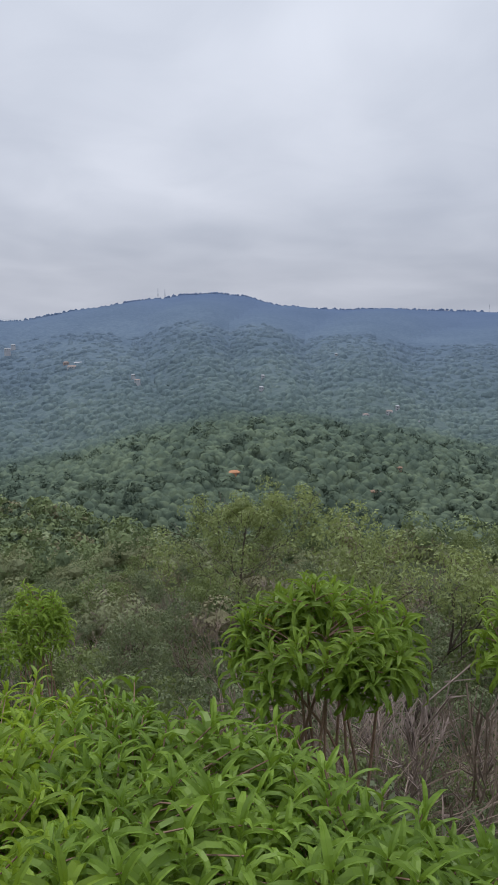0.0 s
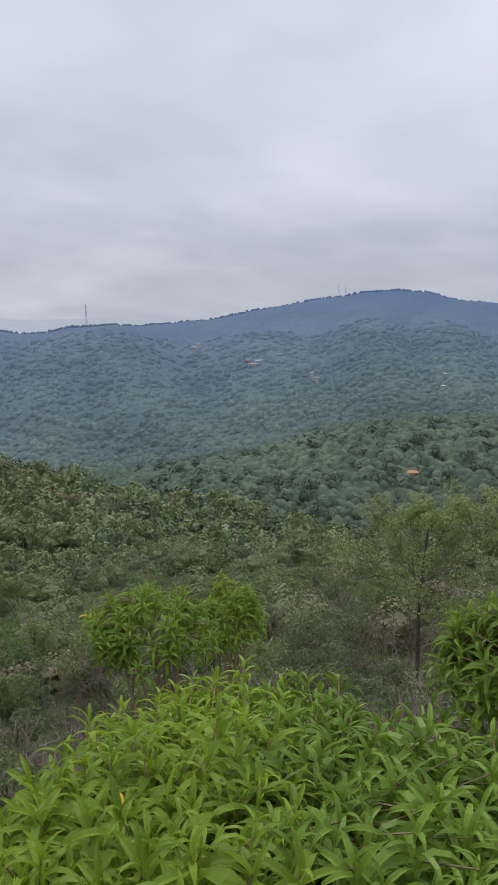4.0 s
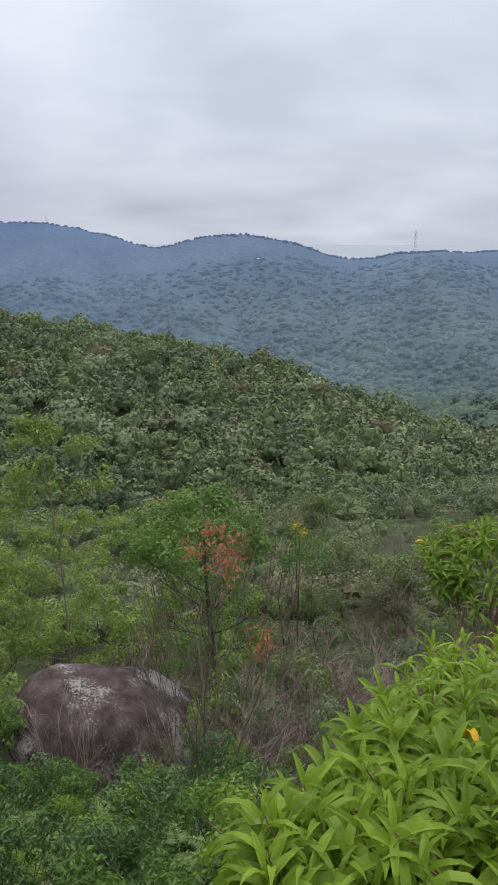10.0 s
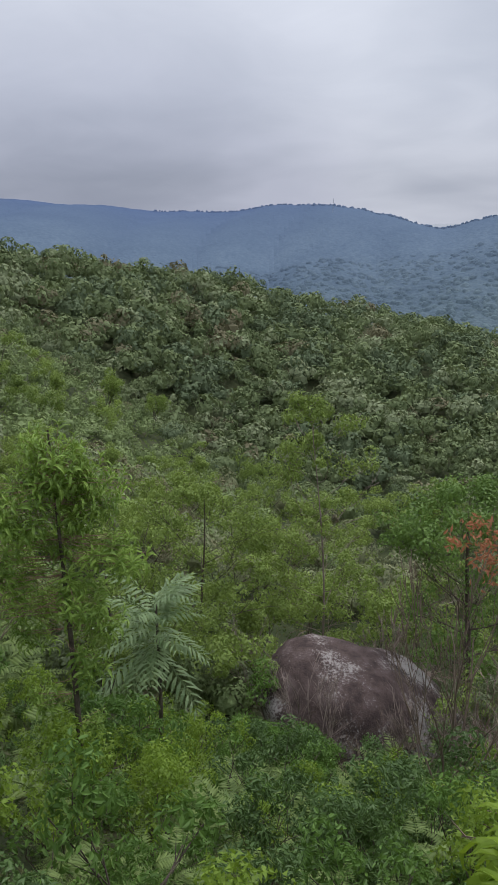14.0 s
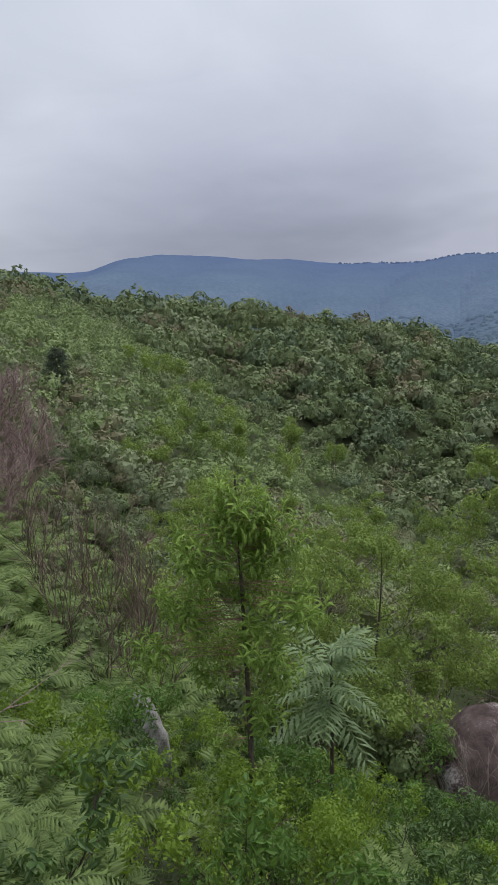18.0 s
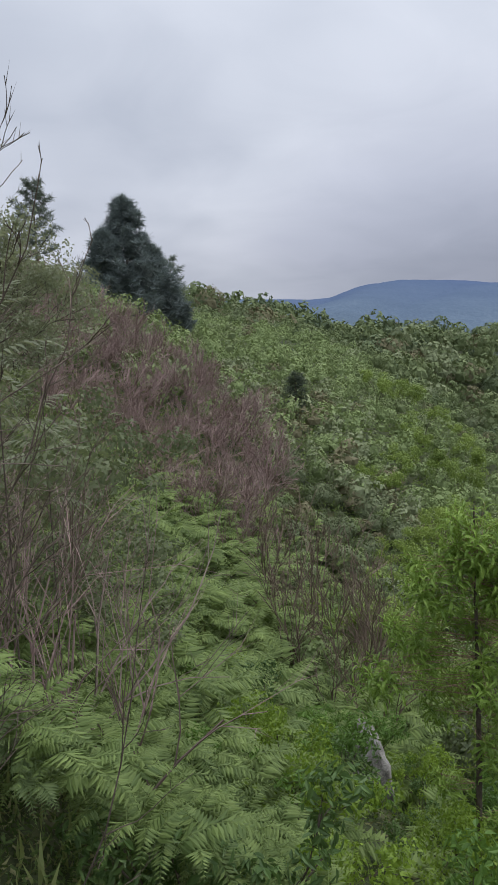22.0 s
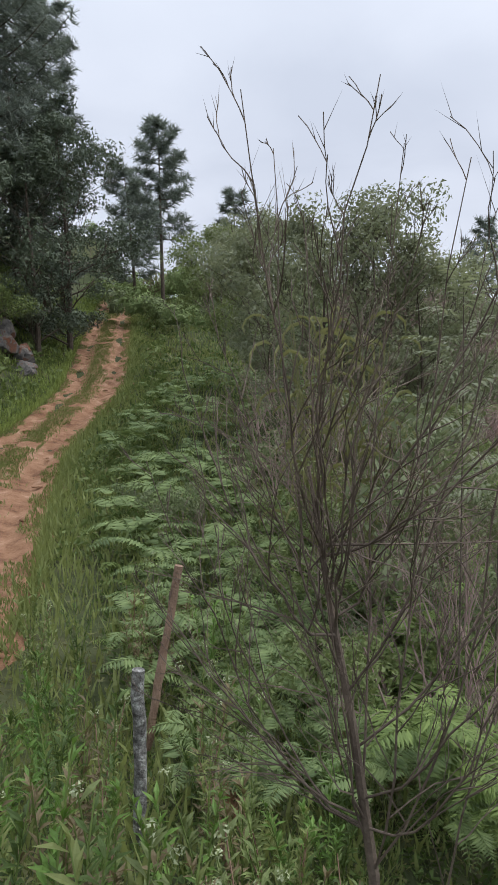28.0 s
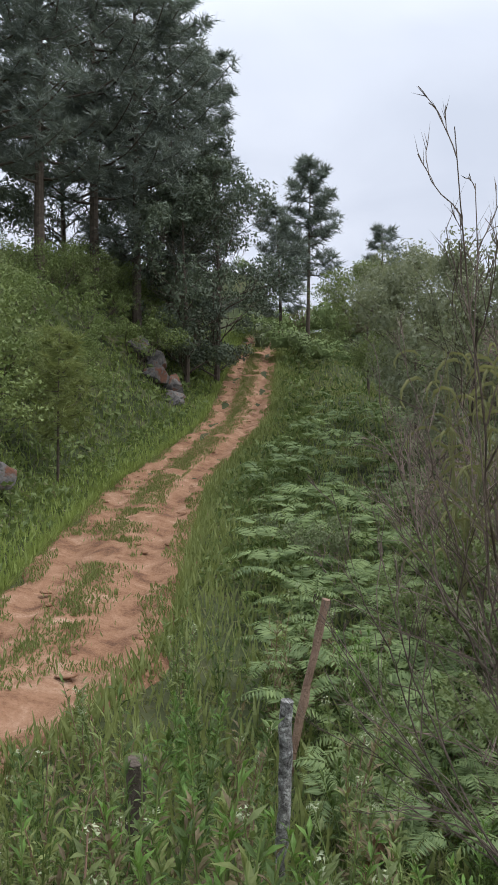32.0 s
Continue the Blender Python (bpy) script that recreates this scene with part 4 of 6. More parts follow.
def leafy_plant(name, label, category, base, tips, material, seed, leaf=0.12, per=15, singles=0, yellow=0, group="", hubs=None):
    """A shrub of upright shoots ending in leaf whorls. singles: how many of the first shoots have their leaves as parts."""
    rng = np.random.default_rng(seed)
    top = thing(name, label, category, group)
    base = np.array(base)
    centre = np.mean(np.array(tips), axis=0)
    crown = Geo()
    hubs = hubs or [base + (np.array(centre) - base) * rng.uniform(0.45, 0.7) + rng.normal(0, 0.09, 3) * np.linalg.norm(centre - base) for _ in range(6)]
    stems = [Geo() for _ in hubs]
    for k, h in enumerate(hubs if len(hubs) < 16 else []):
        root = base + rng.normal(0, 0.03, 3) * [1, 1, 0]
        if k > 3:
            root = base + (np.array(hubs[k % 3]) - base) * np.array([0.4, 0.4, 0.58])
        tube(stems[k], *stem_curve(rng, root, h, 0.010 if k < 4 else 0.006, 0.005), 6)
    groups = {k: [] for k in range(4)}
    single = []
    for i, tip in enumerate(tips):
        tip = np.array(tip)
        j = min(range(len(hubs)), key=lambda q: np.linalg.norm(hubs[q] - tip))
        h = hubs[j]
        tube(stems[j], *stem_curve(rng, h, tip, 0.004, 0.002), 4)
        lean = (tip - h)
        lean = lean / np.linalg.norm(lean) * 0.5 + np.array([0, 0, 1.0]) + rng.normal(0, 0.18, 3)
        pose_ = aim(tip, lean, 1.0, rng.uniform(0, 6.28))
        for kind, m in sprig(rng, per, leaf):
            (single if i < singles else groups[kind]).append((kind, pose_ @ m, j) if i < singles else pose_ @ m)
    grown = [part("stem", g, M_STEM, top) if g.v else top for g in stems]
    for k in range(4):
        crown.stamp(*LEAVES[k], groups[k])
    foliage_part = part("foliage", crown, material, top)
    if singles:
        kinds = [Geo().add(*LEAVES[k]).mesh("leaf", material) for k in range(4)]
        for kind, m, j in single:
            ob = part("leaf", kinds[kind], None, grown[j])
            ob.matrix_basis = Matrix(m.tolist())
    for k in range(yellow):
        tip = np.array(tips[int(rng.integers(0, len(tips)))])
        m = aim(tip + [0, 0, -0.02], rng.normal(0, 1, 3) + [0, 0, 0.3], leaf * 0.9)
        part("yellow_leaf", Geo().stamp(*LEAVES[2], [m]), M_YELLOW_LEAF, top, "yellowed dying leaf")
    return top


# the mound of broad-leaved shrubs at the lookout's feet
MOUND_AZ = np.array([-30, -14, -7.4, 0, 4, 12.5, 22, 29.5, 34, 39, 46, 52])
MOUND_R = np.array([1.55, 1.72, 2.0, 2.6, 2.55, 3.1, 3.35, 2.7, 2.2, 1.7, 1.45, 1.25])


def mound_tips(rng, az, count, depth):
    tips = []
    while len(tips) < count:
        a = rng.uniform(*az)
        far = float(np.interp(a, MOUND_AZ, MOUND_R))
        r = math.sqrt(rng.uniform(1.28 ** 2, max(far, 1.4) ** 2))
        z = 0.93 - 0.25 * r - depth * rng.uniform(0.3, 1) - 0.10 * max(0, (r / far - 0.8)) * 5 * rng.uniform(0, 1) + rng.normal(0, 0.05)
        p = np.array([-math.sin(radians(a)) * r, math.cos(radians(a)) * r, z])
        if all(np.linalg.norm(p - q) > 0.055 for q in tips[-60:]):
            tips.append(p)
    return tips


def near_shrubs():
    for k, (az, n, base_az, base_r, label) in enumerate((((13, 48), 300, 30, 1.9, "bright green leafy shrub with long drooping leaves"), ((-4, 17), 250, 8, 2.2, "bright green leafy shrub in a dense mound"), ((-22, -2), 140, -13, 1.7, "low bright green leafy shrub on the slope"))):
        rng = np.random.default_rng(40 + k)
        tips = mound_tips(rng, az, n, 0.0)
        tips.sort(key=lambda p: np.hypot(p[0], p[1]))
        under = mound_tips(rng, az, int(n * 0.3), 0.35)
        leafy_plant("leafy_shrub", label, "shrub", spot(base_az, base_r), tips + under, M_BROADLEAF_DEEP if k else M_BROADLEAF, 50 + k, 0.125, 12, (18, 16, 8)[k], 1, "broad-leaved shrubs at the lookout")


def dome_tips(rng, centre, half, count):
    d = rng.normal(0, 1, (count, 3))
    d /= np.linalg.norm(d, axis=1)[:, None]
    d[:, 2] = np.abs(d[:, 2]) * 1.1 - 0.35
    return [np.array(centre) + q * np.array(half) * rng.uniform(0.7, 1.05) for q in d]


def saplings():
    rng = np.random.default_rng(61)
    for az, r, el, half, n, leaf, label in ((-6.4, 2.6, -22.6, (0.35, 0.33, 0.24), 84, 0.105, "young leafy tree with drooping green leaves and reddish stems"),
                                            (23.2, 3.9, -21.6, (0.34, 0.34, 0.25), 70, 0.09, "bright green leafy sapling behind the shrubs"),
                                            (16.2, 5.6, -21.5, (0.26, 0.3, 0.42), 60, 0.095, "slender leafy sapling among dry scrub"),
                                            (-21.8, 3.0, -21.0, (0.22, 0.22, 0.22), 30, 0.105, "leafy sapling at the edge of dry scrub")):
        c = at_level(az, r, el)
        tips = dome_tips(rng, c, half, n)
        twigs = [np.array(c) + rng.normal(0, 0.26, 3) * half - [0, 0, half[2] * 0.35] for _ in range(11)]
        leafy_plant("sapling", label, "sapling", spot(az - 1.0, r * 0.97), tips, M_BROADLEAF_DIM, int(1000 + az * 7), leaf, 14, 0, 1 if n > 40 else 0, "leafy saplings", twigs)


# --- scrub: fine-leaved and bare shrubs, built once each and repeated ---
def shrub_geo(rng, height, spread, stems, leaves, leaf, depth=3, narrow=True, twig=0.006, low=0.15, lift=0.3, side=0.55, reach=(0.45, 0.65), lobes=0, lobe=0.13, girth=1.0, kids=(2, 4)):
    """The stems, each with its twigs, and the leaves of one shrub about its own base."""
    wood, tips = [], []
    for _ in range(stems):
        limbs = []
        a = rng.uniform(0, 6.28)
        way = (math.cos(a) * spread, math.sin(a) * spread, 1.0)
        fork(rng, (rng.normal(0, 0.05), rng.normal(0, 0.05), 0), way, height * rng.uniform(*reach), 0.018 * height / 2 * girth, depth, limbs, 0.14, side, kids, 0.62, lift, 3)
        g = Geo()
        for pts, rad, d in limbs:
            if d == 0:
                sliver(g, pts, max(rad[0], twig))
            else:
                tube(g, pts[::(1 if d > 1 else 3)] if d < depth else pts, np.maximum(rad, twig)[::(1 if d > 1 else 3)] if d < depth else rad, 4 if d == depth else 3)
            if d <= 1:
                tips.append(pts)
        wood.append(g)
    crown = None
    if leaves and lobes:
        ends = np.array(tips)[:, -1]
        ends = ends[ends[:, 2] > height * low]
        ends = ends[np.argsort(-ends[:, 2] - rng.uniform(0, height * 0.5, len(ends)))]
        pick = []
        for e in ends:
            if all(np.linalg.norm(e - q) > lobe * height * 0.8 for q in pick):
                pick.append(e)
        pick = pick[:lobes]
        crown = puffs(rng, pick, lobe * height * rng.uniform(0.75, 1.3, len(pick)), leaves // len(pick), leaf, TRI if narrow else OVAL)
    elif leaves:
        tips = np.array(tips)
        k = rng.integers(0, len(tips), leaves)
        u = rng.uniform(0.1, 1, leaves) * (tips.shape[1] - 1)
        i = np.minimum(u.astype(int), tips.shape[1] - 2)
        p = tips[k, i] + (tips[k, i + 1] - tips[k, i]) * (u - i)[:, None] + rng.normal(0, leaf * 0.9, (leaves, 3))
        p = p[p[:, 2] > height * low]
        crown = Geo().stamp(*(SHARD if narrow else LEAFLET), turned(len(p), rng, (0.2, 2.4), (leaf * 0.8, leaf * 1.5), p))
    return wood, crown


def shrub_kind(name, label, category, group, seed, wood_mat, leaf_mat, **shape):
    rng = np.random.default_rng(seed)
    wood, crown = shrub_geo(rng, **shape)
    top = thing(name, label, category, group)
    for g in wood:
        part("stem", g, wood_mat, top)
    if crown is not None:
        part("foliage", crown, leaf_mat, top)
    return top


def plant_out(kinds, places, rng, size=(0.8, 1.3)):
    """First use of a kind takes the original; later ones are copies."""
    used = set()
    for (x, y, s) in places:
        k = int(rng.integers(0, len(kinds)))
        q = s * rng.uniform(*size)
        m = pose(x, y, float(ground(x, y)[0]) - 0.05, 0, 0, rng.uniform(0, 360))
        ob = kinds[k]
        if k in used:
            copy = copy_thing(ob, m)
            copy.scale = (q, q, q * rng.uniform(0.85, 1.15))
        else:
            ob.matrix_basis = m
            ob.scale = (q, q, q)
            used.add(k)
    for k, ob in enumerate(kinds):
        if k not in used:
            for o in (*ob.children_recursive, ob):
                bpy.data.objects.remove(o)


def spread_out(rng, count, az, r, gap, power=1.0, keep=None, grow=0.0):
    out = []
    tries = 0
    while len(out) < count and tries < count * 30:
        tries += 1
        a = rng.uniform(*az)
        rr = r[0] * (r[1] / r[0]) ** (rng.uniform() ** power)
        x, y = -math.sin(radians(a)) * rr, math.cos(radians(a)) * rr
        g = gap * (1 + grow * rr)
        if any((x - p) ** 2 + (y - q) ** 2 < g * g for p, q, _ in out):
            continue
        if road_gap(x, y) < 0.8 or in_view_gap(x, y):
            continue
        if keep is not None and not keep(a, rr):
            continue
        out.append((x, y, 1.0 + grow * rr * 0.35))
    return out


def road_gap(x, y):
    return float(np.sqrt(((ROAD_LINE[:, :2] - [x, y]) ** 2).sum(1)).min()) - ROAD_HALF


def scrub():
    rng = np.random.default_rng(71)
    fine = [shrub_kind("scrub_bush", "grey-green fine-leaved bush on the slope", "bush", "fine-leaved bushes", 80 + k, M_TWIG, M_FINE, height=2.5, spread=0.65, stems=3, lobes=18, lobe=0.12, leaves=1900, leaf=0.115, depth=2, lift=0.2, side=0.75) for k in range(4)]
    olive = [shrub_kind("scrub_bush", "olive green fine-leaved bush on the slope", "bush", "fine-leaved bushes", 90 + k, M_BARK, M_OLIVE, height=2.7, spread=0.6, stems=3, lobes=18, lobe=0.12, leaves=1900, leaf=0.115, depth=2, lift=0.2, side=0.75) for k in range(3)]
    bare = [shrub_kind("bare_shrub", "leafless brown twiggy shrub", "shrub", "leafless shrubs", 100 + k, (M_TWIG, M_TWIG_BROWN)[k % 2], None, height=2.4, spread=0.6, stems=6, leaves=0, leaf=0.1, depth=3, twig=0.0085, lift=0.12, side=0.7) for k in range(4)]
    pink = [shrub_kind("bare_shrub", "leafless reddish twiggy shrub on the slope", "shrub", "leafless shrubs", 110 + k, M_TWIG_PINK, None, height=2.5, spread=0.65, stems=4, leaves=0, leaf=0.1, depth=3, twig=0.0085, lift=0.1, side=0.65, girth=0.9, kids=(3, 5)) for k in range(3)]
    light = [shrub_kind("green_bush", "light green feathery bush on the slope", "bush", "light green bushes", 120 + k, M_BARK, M_LIGHT, height=2.8, spread=0.6, stems=3, lobes=24, lobe=0.105, leaves=2500, leaf=0.115, depth=2, lift=0.2, side=0.75) for k in range(4)]
    leafy = [shrub_kind("leafy_bush", ("rounded mid-green leafy bush in undergrowth", "dark green broad-leaved bush in undergrowth", "yellow-green leafy bush in undergrowth")[k % 3], "bush", "leafy bushes among ferns", 130 + k, M_BARK, (M_MIDGREEN, M_UNDER_DEEP, M_BROADLEAF_DIM)[k % 3], height=1.4, spread=0.8, stems=3, lobes=18, lobe=0.125, leaves=(1300, 1200, 1800)[k % 3], leaf=(0.075, 0.082, 0.058)[k % 3], depth=2, narrow=k % 3 == 2, lift=0.2, side=0.85, low=0.02) for k in range(6)]
    # north slope
    plant_out(fine, spread_out(rng, 58, (-21, 38), (8.5, 56), 1.1, 0.8, None, 0.03), rng, (0.5, 0.95))
    plant_out(olive, spread_out(rng, 34, (-21, 36), (12, 60), 1.2, 0.7, None, 0.03), rng, (0.55, 1.0))
    plant_out(bare, spread_out(rng, 118, (-20, 48), (5.5, 46), 0.85, 0.9, lambda a, r: not (26 < a and r < 15), 0.015), rng, (0.75, 1.1))
    close = [shrub_kind("bare_shrub", "tangled leafless brown shrub below the lookout", "shrub", "leafless shrubs", 104 + k, M_TWIG_BROWN, None, height=2.0, spread=0.7, stems=6, leaves=0, leaf=0.1, depth=3, twig=0.003, girth=0.45, lift=0.1, side=0.75) for k in range(3)]
    plant_out(close, spread_out(rng, 18, (-21, 22), (4.4, 10), 0.5, 1.0, lambda a, r: not (r < 5.5 and -3 < a), 0.02), rng, (0.7, 1.1))
    under = [shrub_kind("scrub_bush", "small dark olive bush below the lookout", "bush", "fine-leaved bushes", 95 + k, M_TWIG, (M_FINE, M_OLIVE)[k % 2], height=1.6, spread=0.8, stems=3, lobes=20, lobe=0.11, leaves=2000, leaf=0.06, depth=2, lift=0.2, side=0.8, low=0.02) for k in range(3)]
    plant_out(under, spread_out(rng, 34, (-21, 24), (3.6, 11), 0.55, 1.0, lambda a, r: not (r < 4.6 and -3 < a), 0.02), rng, (0.5, 0.95))
    plant_out([shrub_kind("bare_shrub", "leafless brown shrub beside the boulder", "shrub", "leafless shrubs", 107, M_TWIG, None, height=2.6, spread=0.5, stems=6, leaves=0, leaf=0.1, depth=3, twig=0.006, lift=0.15, side=0.6)],
              [(*spot(az, r)[:2], 1.0) for az, r in ((54, 18), (52.5, 16.5), (56.5, 19.5), (44, 15), (39.5, 14), (37, 15), (35, 13.5), (57.8, 22))], rng, (0.9, 1.2))
    plant_out([shrub_kind("scrub_bush", "small grey-green bush among bracken below the track", "bush", "fine-leaved bushes", 98 + k, M_TWIG, (M_FINE, M_OLIVE)[k], height=1.3, spread=0.8, stems=3, lobes=18, lobe=0.12, leaves=1500, leaf=0.06, depth=2, lift=0.2, side=0.8, low=0.02) for k in range(2)], spread_out(rng, 11, (111, 131), (4.6, 16), 0.7, 0.9, None, 0.02), rng, (0.5, 1.0))
    plant_out([shrub_kind("bare_shrub", "leafless grey-brown brush on the slope", "shrub", "leafless shrubs", 150 + k, (M_TWIG, M_TWIG_PINK)[k], None, height=2.5, spread=0.65, stems=4, leaves=0, leaf=0.1, depth=3, twig=0.006, lift=0.12, side=0.7, girth=0.8, kids=(3, 4)) for k in range(2)],
              spread_out(rng, 26, (21, 40), (10.5, 26), 0.8, 0.9, None, 0.02), rng, (0.75, 1.1))
    # west slope
    plant_out(light, spread_out(rng, 84, (38, 79), (17, 105), 1.5, 0.8, lambda a, r: not (41 < a < 58 and r < 23), 0.03), rng, (0.7, 1.1))
    plant_out(pink, spread_out(rng, 125, (87, 112), (27, 54), 0.75, 1.0, None, 0.02), rng, (0.85, 1.25))
    tall = [shrub_kind("bare_shrub", "tall leafless brown shrub above the ferns", "shrub", "leafless shrubs", 117 + k, M_TWIG_BROWN, None, height=4.4, spread=0.45, stems=4, leaves=0, leaf=0.1, depth=3, twig=0.008, lift=0.2, side=0.6, kids=(3, 4)) for k in range(2)]
    plant_out(tall, [(*spot(az, r)[:2], 1.0) for az, r in ((82.6, 18), (80.6, 20.5), (85.5, 19.5), (78.5, 22), (84.0, 22), (81.4, 23), (86.6, 22.5), (79.6, 18.5))], rng, (0.8, 1.05))
    tangle = [shrub_kind("scrub_bush", "dense grey-olive bush behind leafless twigs", "bush", "fine-leaved bushes", 140 + k, M_TWIG, (M_OLIVE, M_FINE)[k], height=2.9, spread=0.6, stems=4, lobes=20, lobe=0.11, leaves=2400, leaf=0.09, depth=2, lift=0.2, side=0.75) for k in range(2)]
    plant_out(tangle, spread_out(rng, 13, (100, 116), (9, 17), 1.0, 0.8, None, 0.01), rng, (0.75, 1.15))
    plant_out(leafy, spread_out(rng, 96, (38, 92), (4.2, 16), 0.6, 0.8, lambda a, r: not (42 < a < 56 and r > 14), 0.02) + [(*spot(az, r)[:2], 1.5) for az, r in ((55.2, 16.4), (56.6, 17.4), (54.0, 15.6), (57.6, 16.2))], rng, (0.6, 1.1))


def tree(name, label, base, height, crown_half, seed, leaf_mat, wood_mat=None, leaves=3500, leaf=0.12, trunk=0.09, clear=0.35, narrow=False, limbs=16, tip_lean=0.0, lobe=0.0):
    """A tree with a tapered trunk, limbs and an uneven crown of single leaves in clusters."""
    rng = np.random.default_rng(seed)
    top = thing(name, label, "tree", where=Matrix.Translation(base))
    wood = Geo()
    t = np.linspace(0, 1, 9)
    spine = np.stack([0.04 * height * np.sin(t * 3 + seed) * t + tip_lean * t * t, 0.04 * height * np.cos(t * 2.3 + seed) * t, t * height], -1)
    tube(wood, spine, trunk * (1 - 0.85 * t), 8)
    part("trunk", wood, wood_mat or M_BARK, top)
    boughs = Geo()
    ends = []
    for k in range(limbs):
        u = clear + (1 - clear) * (k + rng.uniform(0, 1)) / limbs
        p = np.array([np.interp(u, t, spine[:, i]) for i in range(3)])
        a = k * 2.4 + rng.uniform(-0.4, 0.4)
        reach = crown_half * (math.sin(math.pi * min(1, 0.12 + 0.88 * (u - clear) / (1 - clear))) ** 0.6) * rng.uniform(0.65, 1.1) + 0.1
        out = []
        fork(rng, p, (math.cos(a), math.sin(a), 0.55), reach, trunk * 0.35 * (1.1 - u), 2, out, 0.15, 0.6, (2, 4), 0.6, 0.2, 3)
        for pts, rad, d in out:
            tube(boughs, pts, np.maximum(rad, 0.006), 4 if d == 2 else 3)
            if d <= 1:
                ends.append(pts)
    part("branch_frame", boughs, wood_mat or M_BARK, top)
    ends = np.array(ends)
    k = rng.integers(0, len(ends), leaves)
    u = rng.uniform(0, 1, leaves) * (ends.shape[1] - 1)
    i = np.minimum(u.astype(int), ends.shape[1] - 2)
    p = ends[k, i] + (ends[k, i + 1] - ends[k, i]) * (u - i)[:, None] + rng.normal(0, leaf * 0.8, (leaves, 3))
    if lobe:
        pick = ends[rng.permutation(len(ends))[:leaves // 90], -1]
        part("crown", puffs(rng, pick, lobe * rng.uniform(0.7, 1.3, len(pick)), 90, leaf), leaf_mat, top)
        return top
    part("crown", Geo().stamp(*(SHARD if narrow else LEAFLET), turned(len(p), rng, (0.3, 2.5), (leaf * 0.7, leaf * 1.3), p)), leaf_mat, top)
    return top


def slope_trees():
    rng = np.random.default_rng(200)
    base = np.array(spot(73.2, 8.6))
    right, away = np.array([math.cos(radians(73.2)), math.sin(radians(73.2)), 0]), np.array([-math.sin(radians(73.2)), math.cos(radians(73.2)), 0])
    tips = []
    # leaf clusters up the stem: sideways, depth, height, half width, shoots
    for side, deep, high, half, n in ((0.0, 0.0, 4.95, 0.40, 44), (0.38, 0.2, 4.5, 0.36, 34), (-0.36, -0.1, 4.45, 0.40, 36), (0.05, 0.3, 4.1, 0.44, 36), (0.5, -0.2, 3.75, 0.34, 22), (-0.55, 0.1, 3.7, 0.38, 28), (-0.9, -0.2, 3.3, 0.28, 14), (0.1, -0.3, 3.35, 0.34, 20), (-0.3, 0.3, 2.95, 0.34, 18), (0.42, 0.1, 2.9, 0.26, 12), (0.15, -0.2, 2.4, 0.24, 10), (-0.22, 0.0, 2.0, 0.2, 7), (0.2, 0.1, 1.55, 0.18, 6)):
        for _ in range(n):
            d = rng.normal(0, 1, 3)
            d /= np.linalg.norm(d)
            tips.append(base + right * side * 1.25 + away * deep + [0, 0, high] + d * half * rng.uniform(0.6, 1.05) * [1, 1, 0.8])
    top = leafy_plant("slender_tree", "slender young tree with bright green leaf clusters", "tree", base, tips, M_SLENDER, 201, 0.17, 12, hubs=[base + [0, 0, 1.3 + 0.22 * k] for k in range(16)])
    g = Geo()
    t = np.linspace(0, 1, 9)
    tube(g, base + np.stack([0.05 * np.sin(4 * t), 0.04 * np.sin(3 * t + 1), 5.2 * t], -1), 0.05 * (1 - 0.8 * t), 8)
    part("trunk", g, M_BARK, top)
    tree("tree", "tall feathery light green tree above the boulder", spot(52, 25), 10.5, 1.6, 202, M_LIGHT, M_TWIG, leaves=12000, leaf=0.12, trunk=0.05, clear=0.12, limbs=30, lobe=0.34)
    tree("tree", "dense willow-like green tree behind dry shrubs", spot(40.3, 21.5), 7.3, 1.8, 203, M_WILLOW, leaves=13000, leaf=0.13, trunk=0.13, clear=0.25, narrow=True, limbs=30, lobe=0.42)
    for az, r, h, k, label in ((-13.0, 18, 5.6, 2, "yellowish green round tree rising from scrub"), (8.5, 22, 3.5, 3, "rounded olive tree in dry scrub"), (-5.5, 26, 3.4, 4, "olive tree behind the young leafy tree")):
        ob = shrub_kind("tree", label, "tree", "round trees on the slope", 210 + k, M_BARK, M_ROUND if k < 3 else M_FINE, height=h * 1.22, spread=0.36, stems=4, lobes=44, lobe=0.1, leaves=7500, leaf=0.105, depth=3, lift=0.15, side=0.8, low=0.5, reach=(0.42, 0.5))
        ob.matrix_basis = Matrix.Translation(spot(az, r, -0.1))
    tree("tree", "rounded olive tree with fine leaves and forked trunk", spot(0.4, 19), 6.5, 1.5, 211, M_ROUND, leaves=12000, leaf=0.085, trunk=0.09, clear=0.62, limbs=24, lobe=0.3)
    tree("tree", "light green tree on the spur", spot(62, 24), 6.5, 2.2, 206, M_LIGHT, leaves=7000, leaf=0.12, trunk=0.07, clear=0.1, limbs=20, lobe=0.38)
    tree("tree", "light green leafy tree beside the gully", spot(69.5, 19), 4.6, 1.8, 207, M_LIGHT, leaves=6500, leaf=0.11, trunk=0.09, clear=0.2, limbs=18, lobe=0.34)


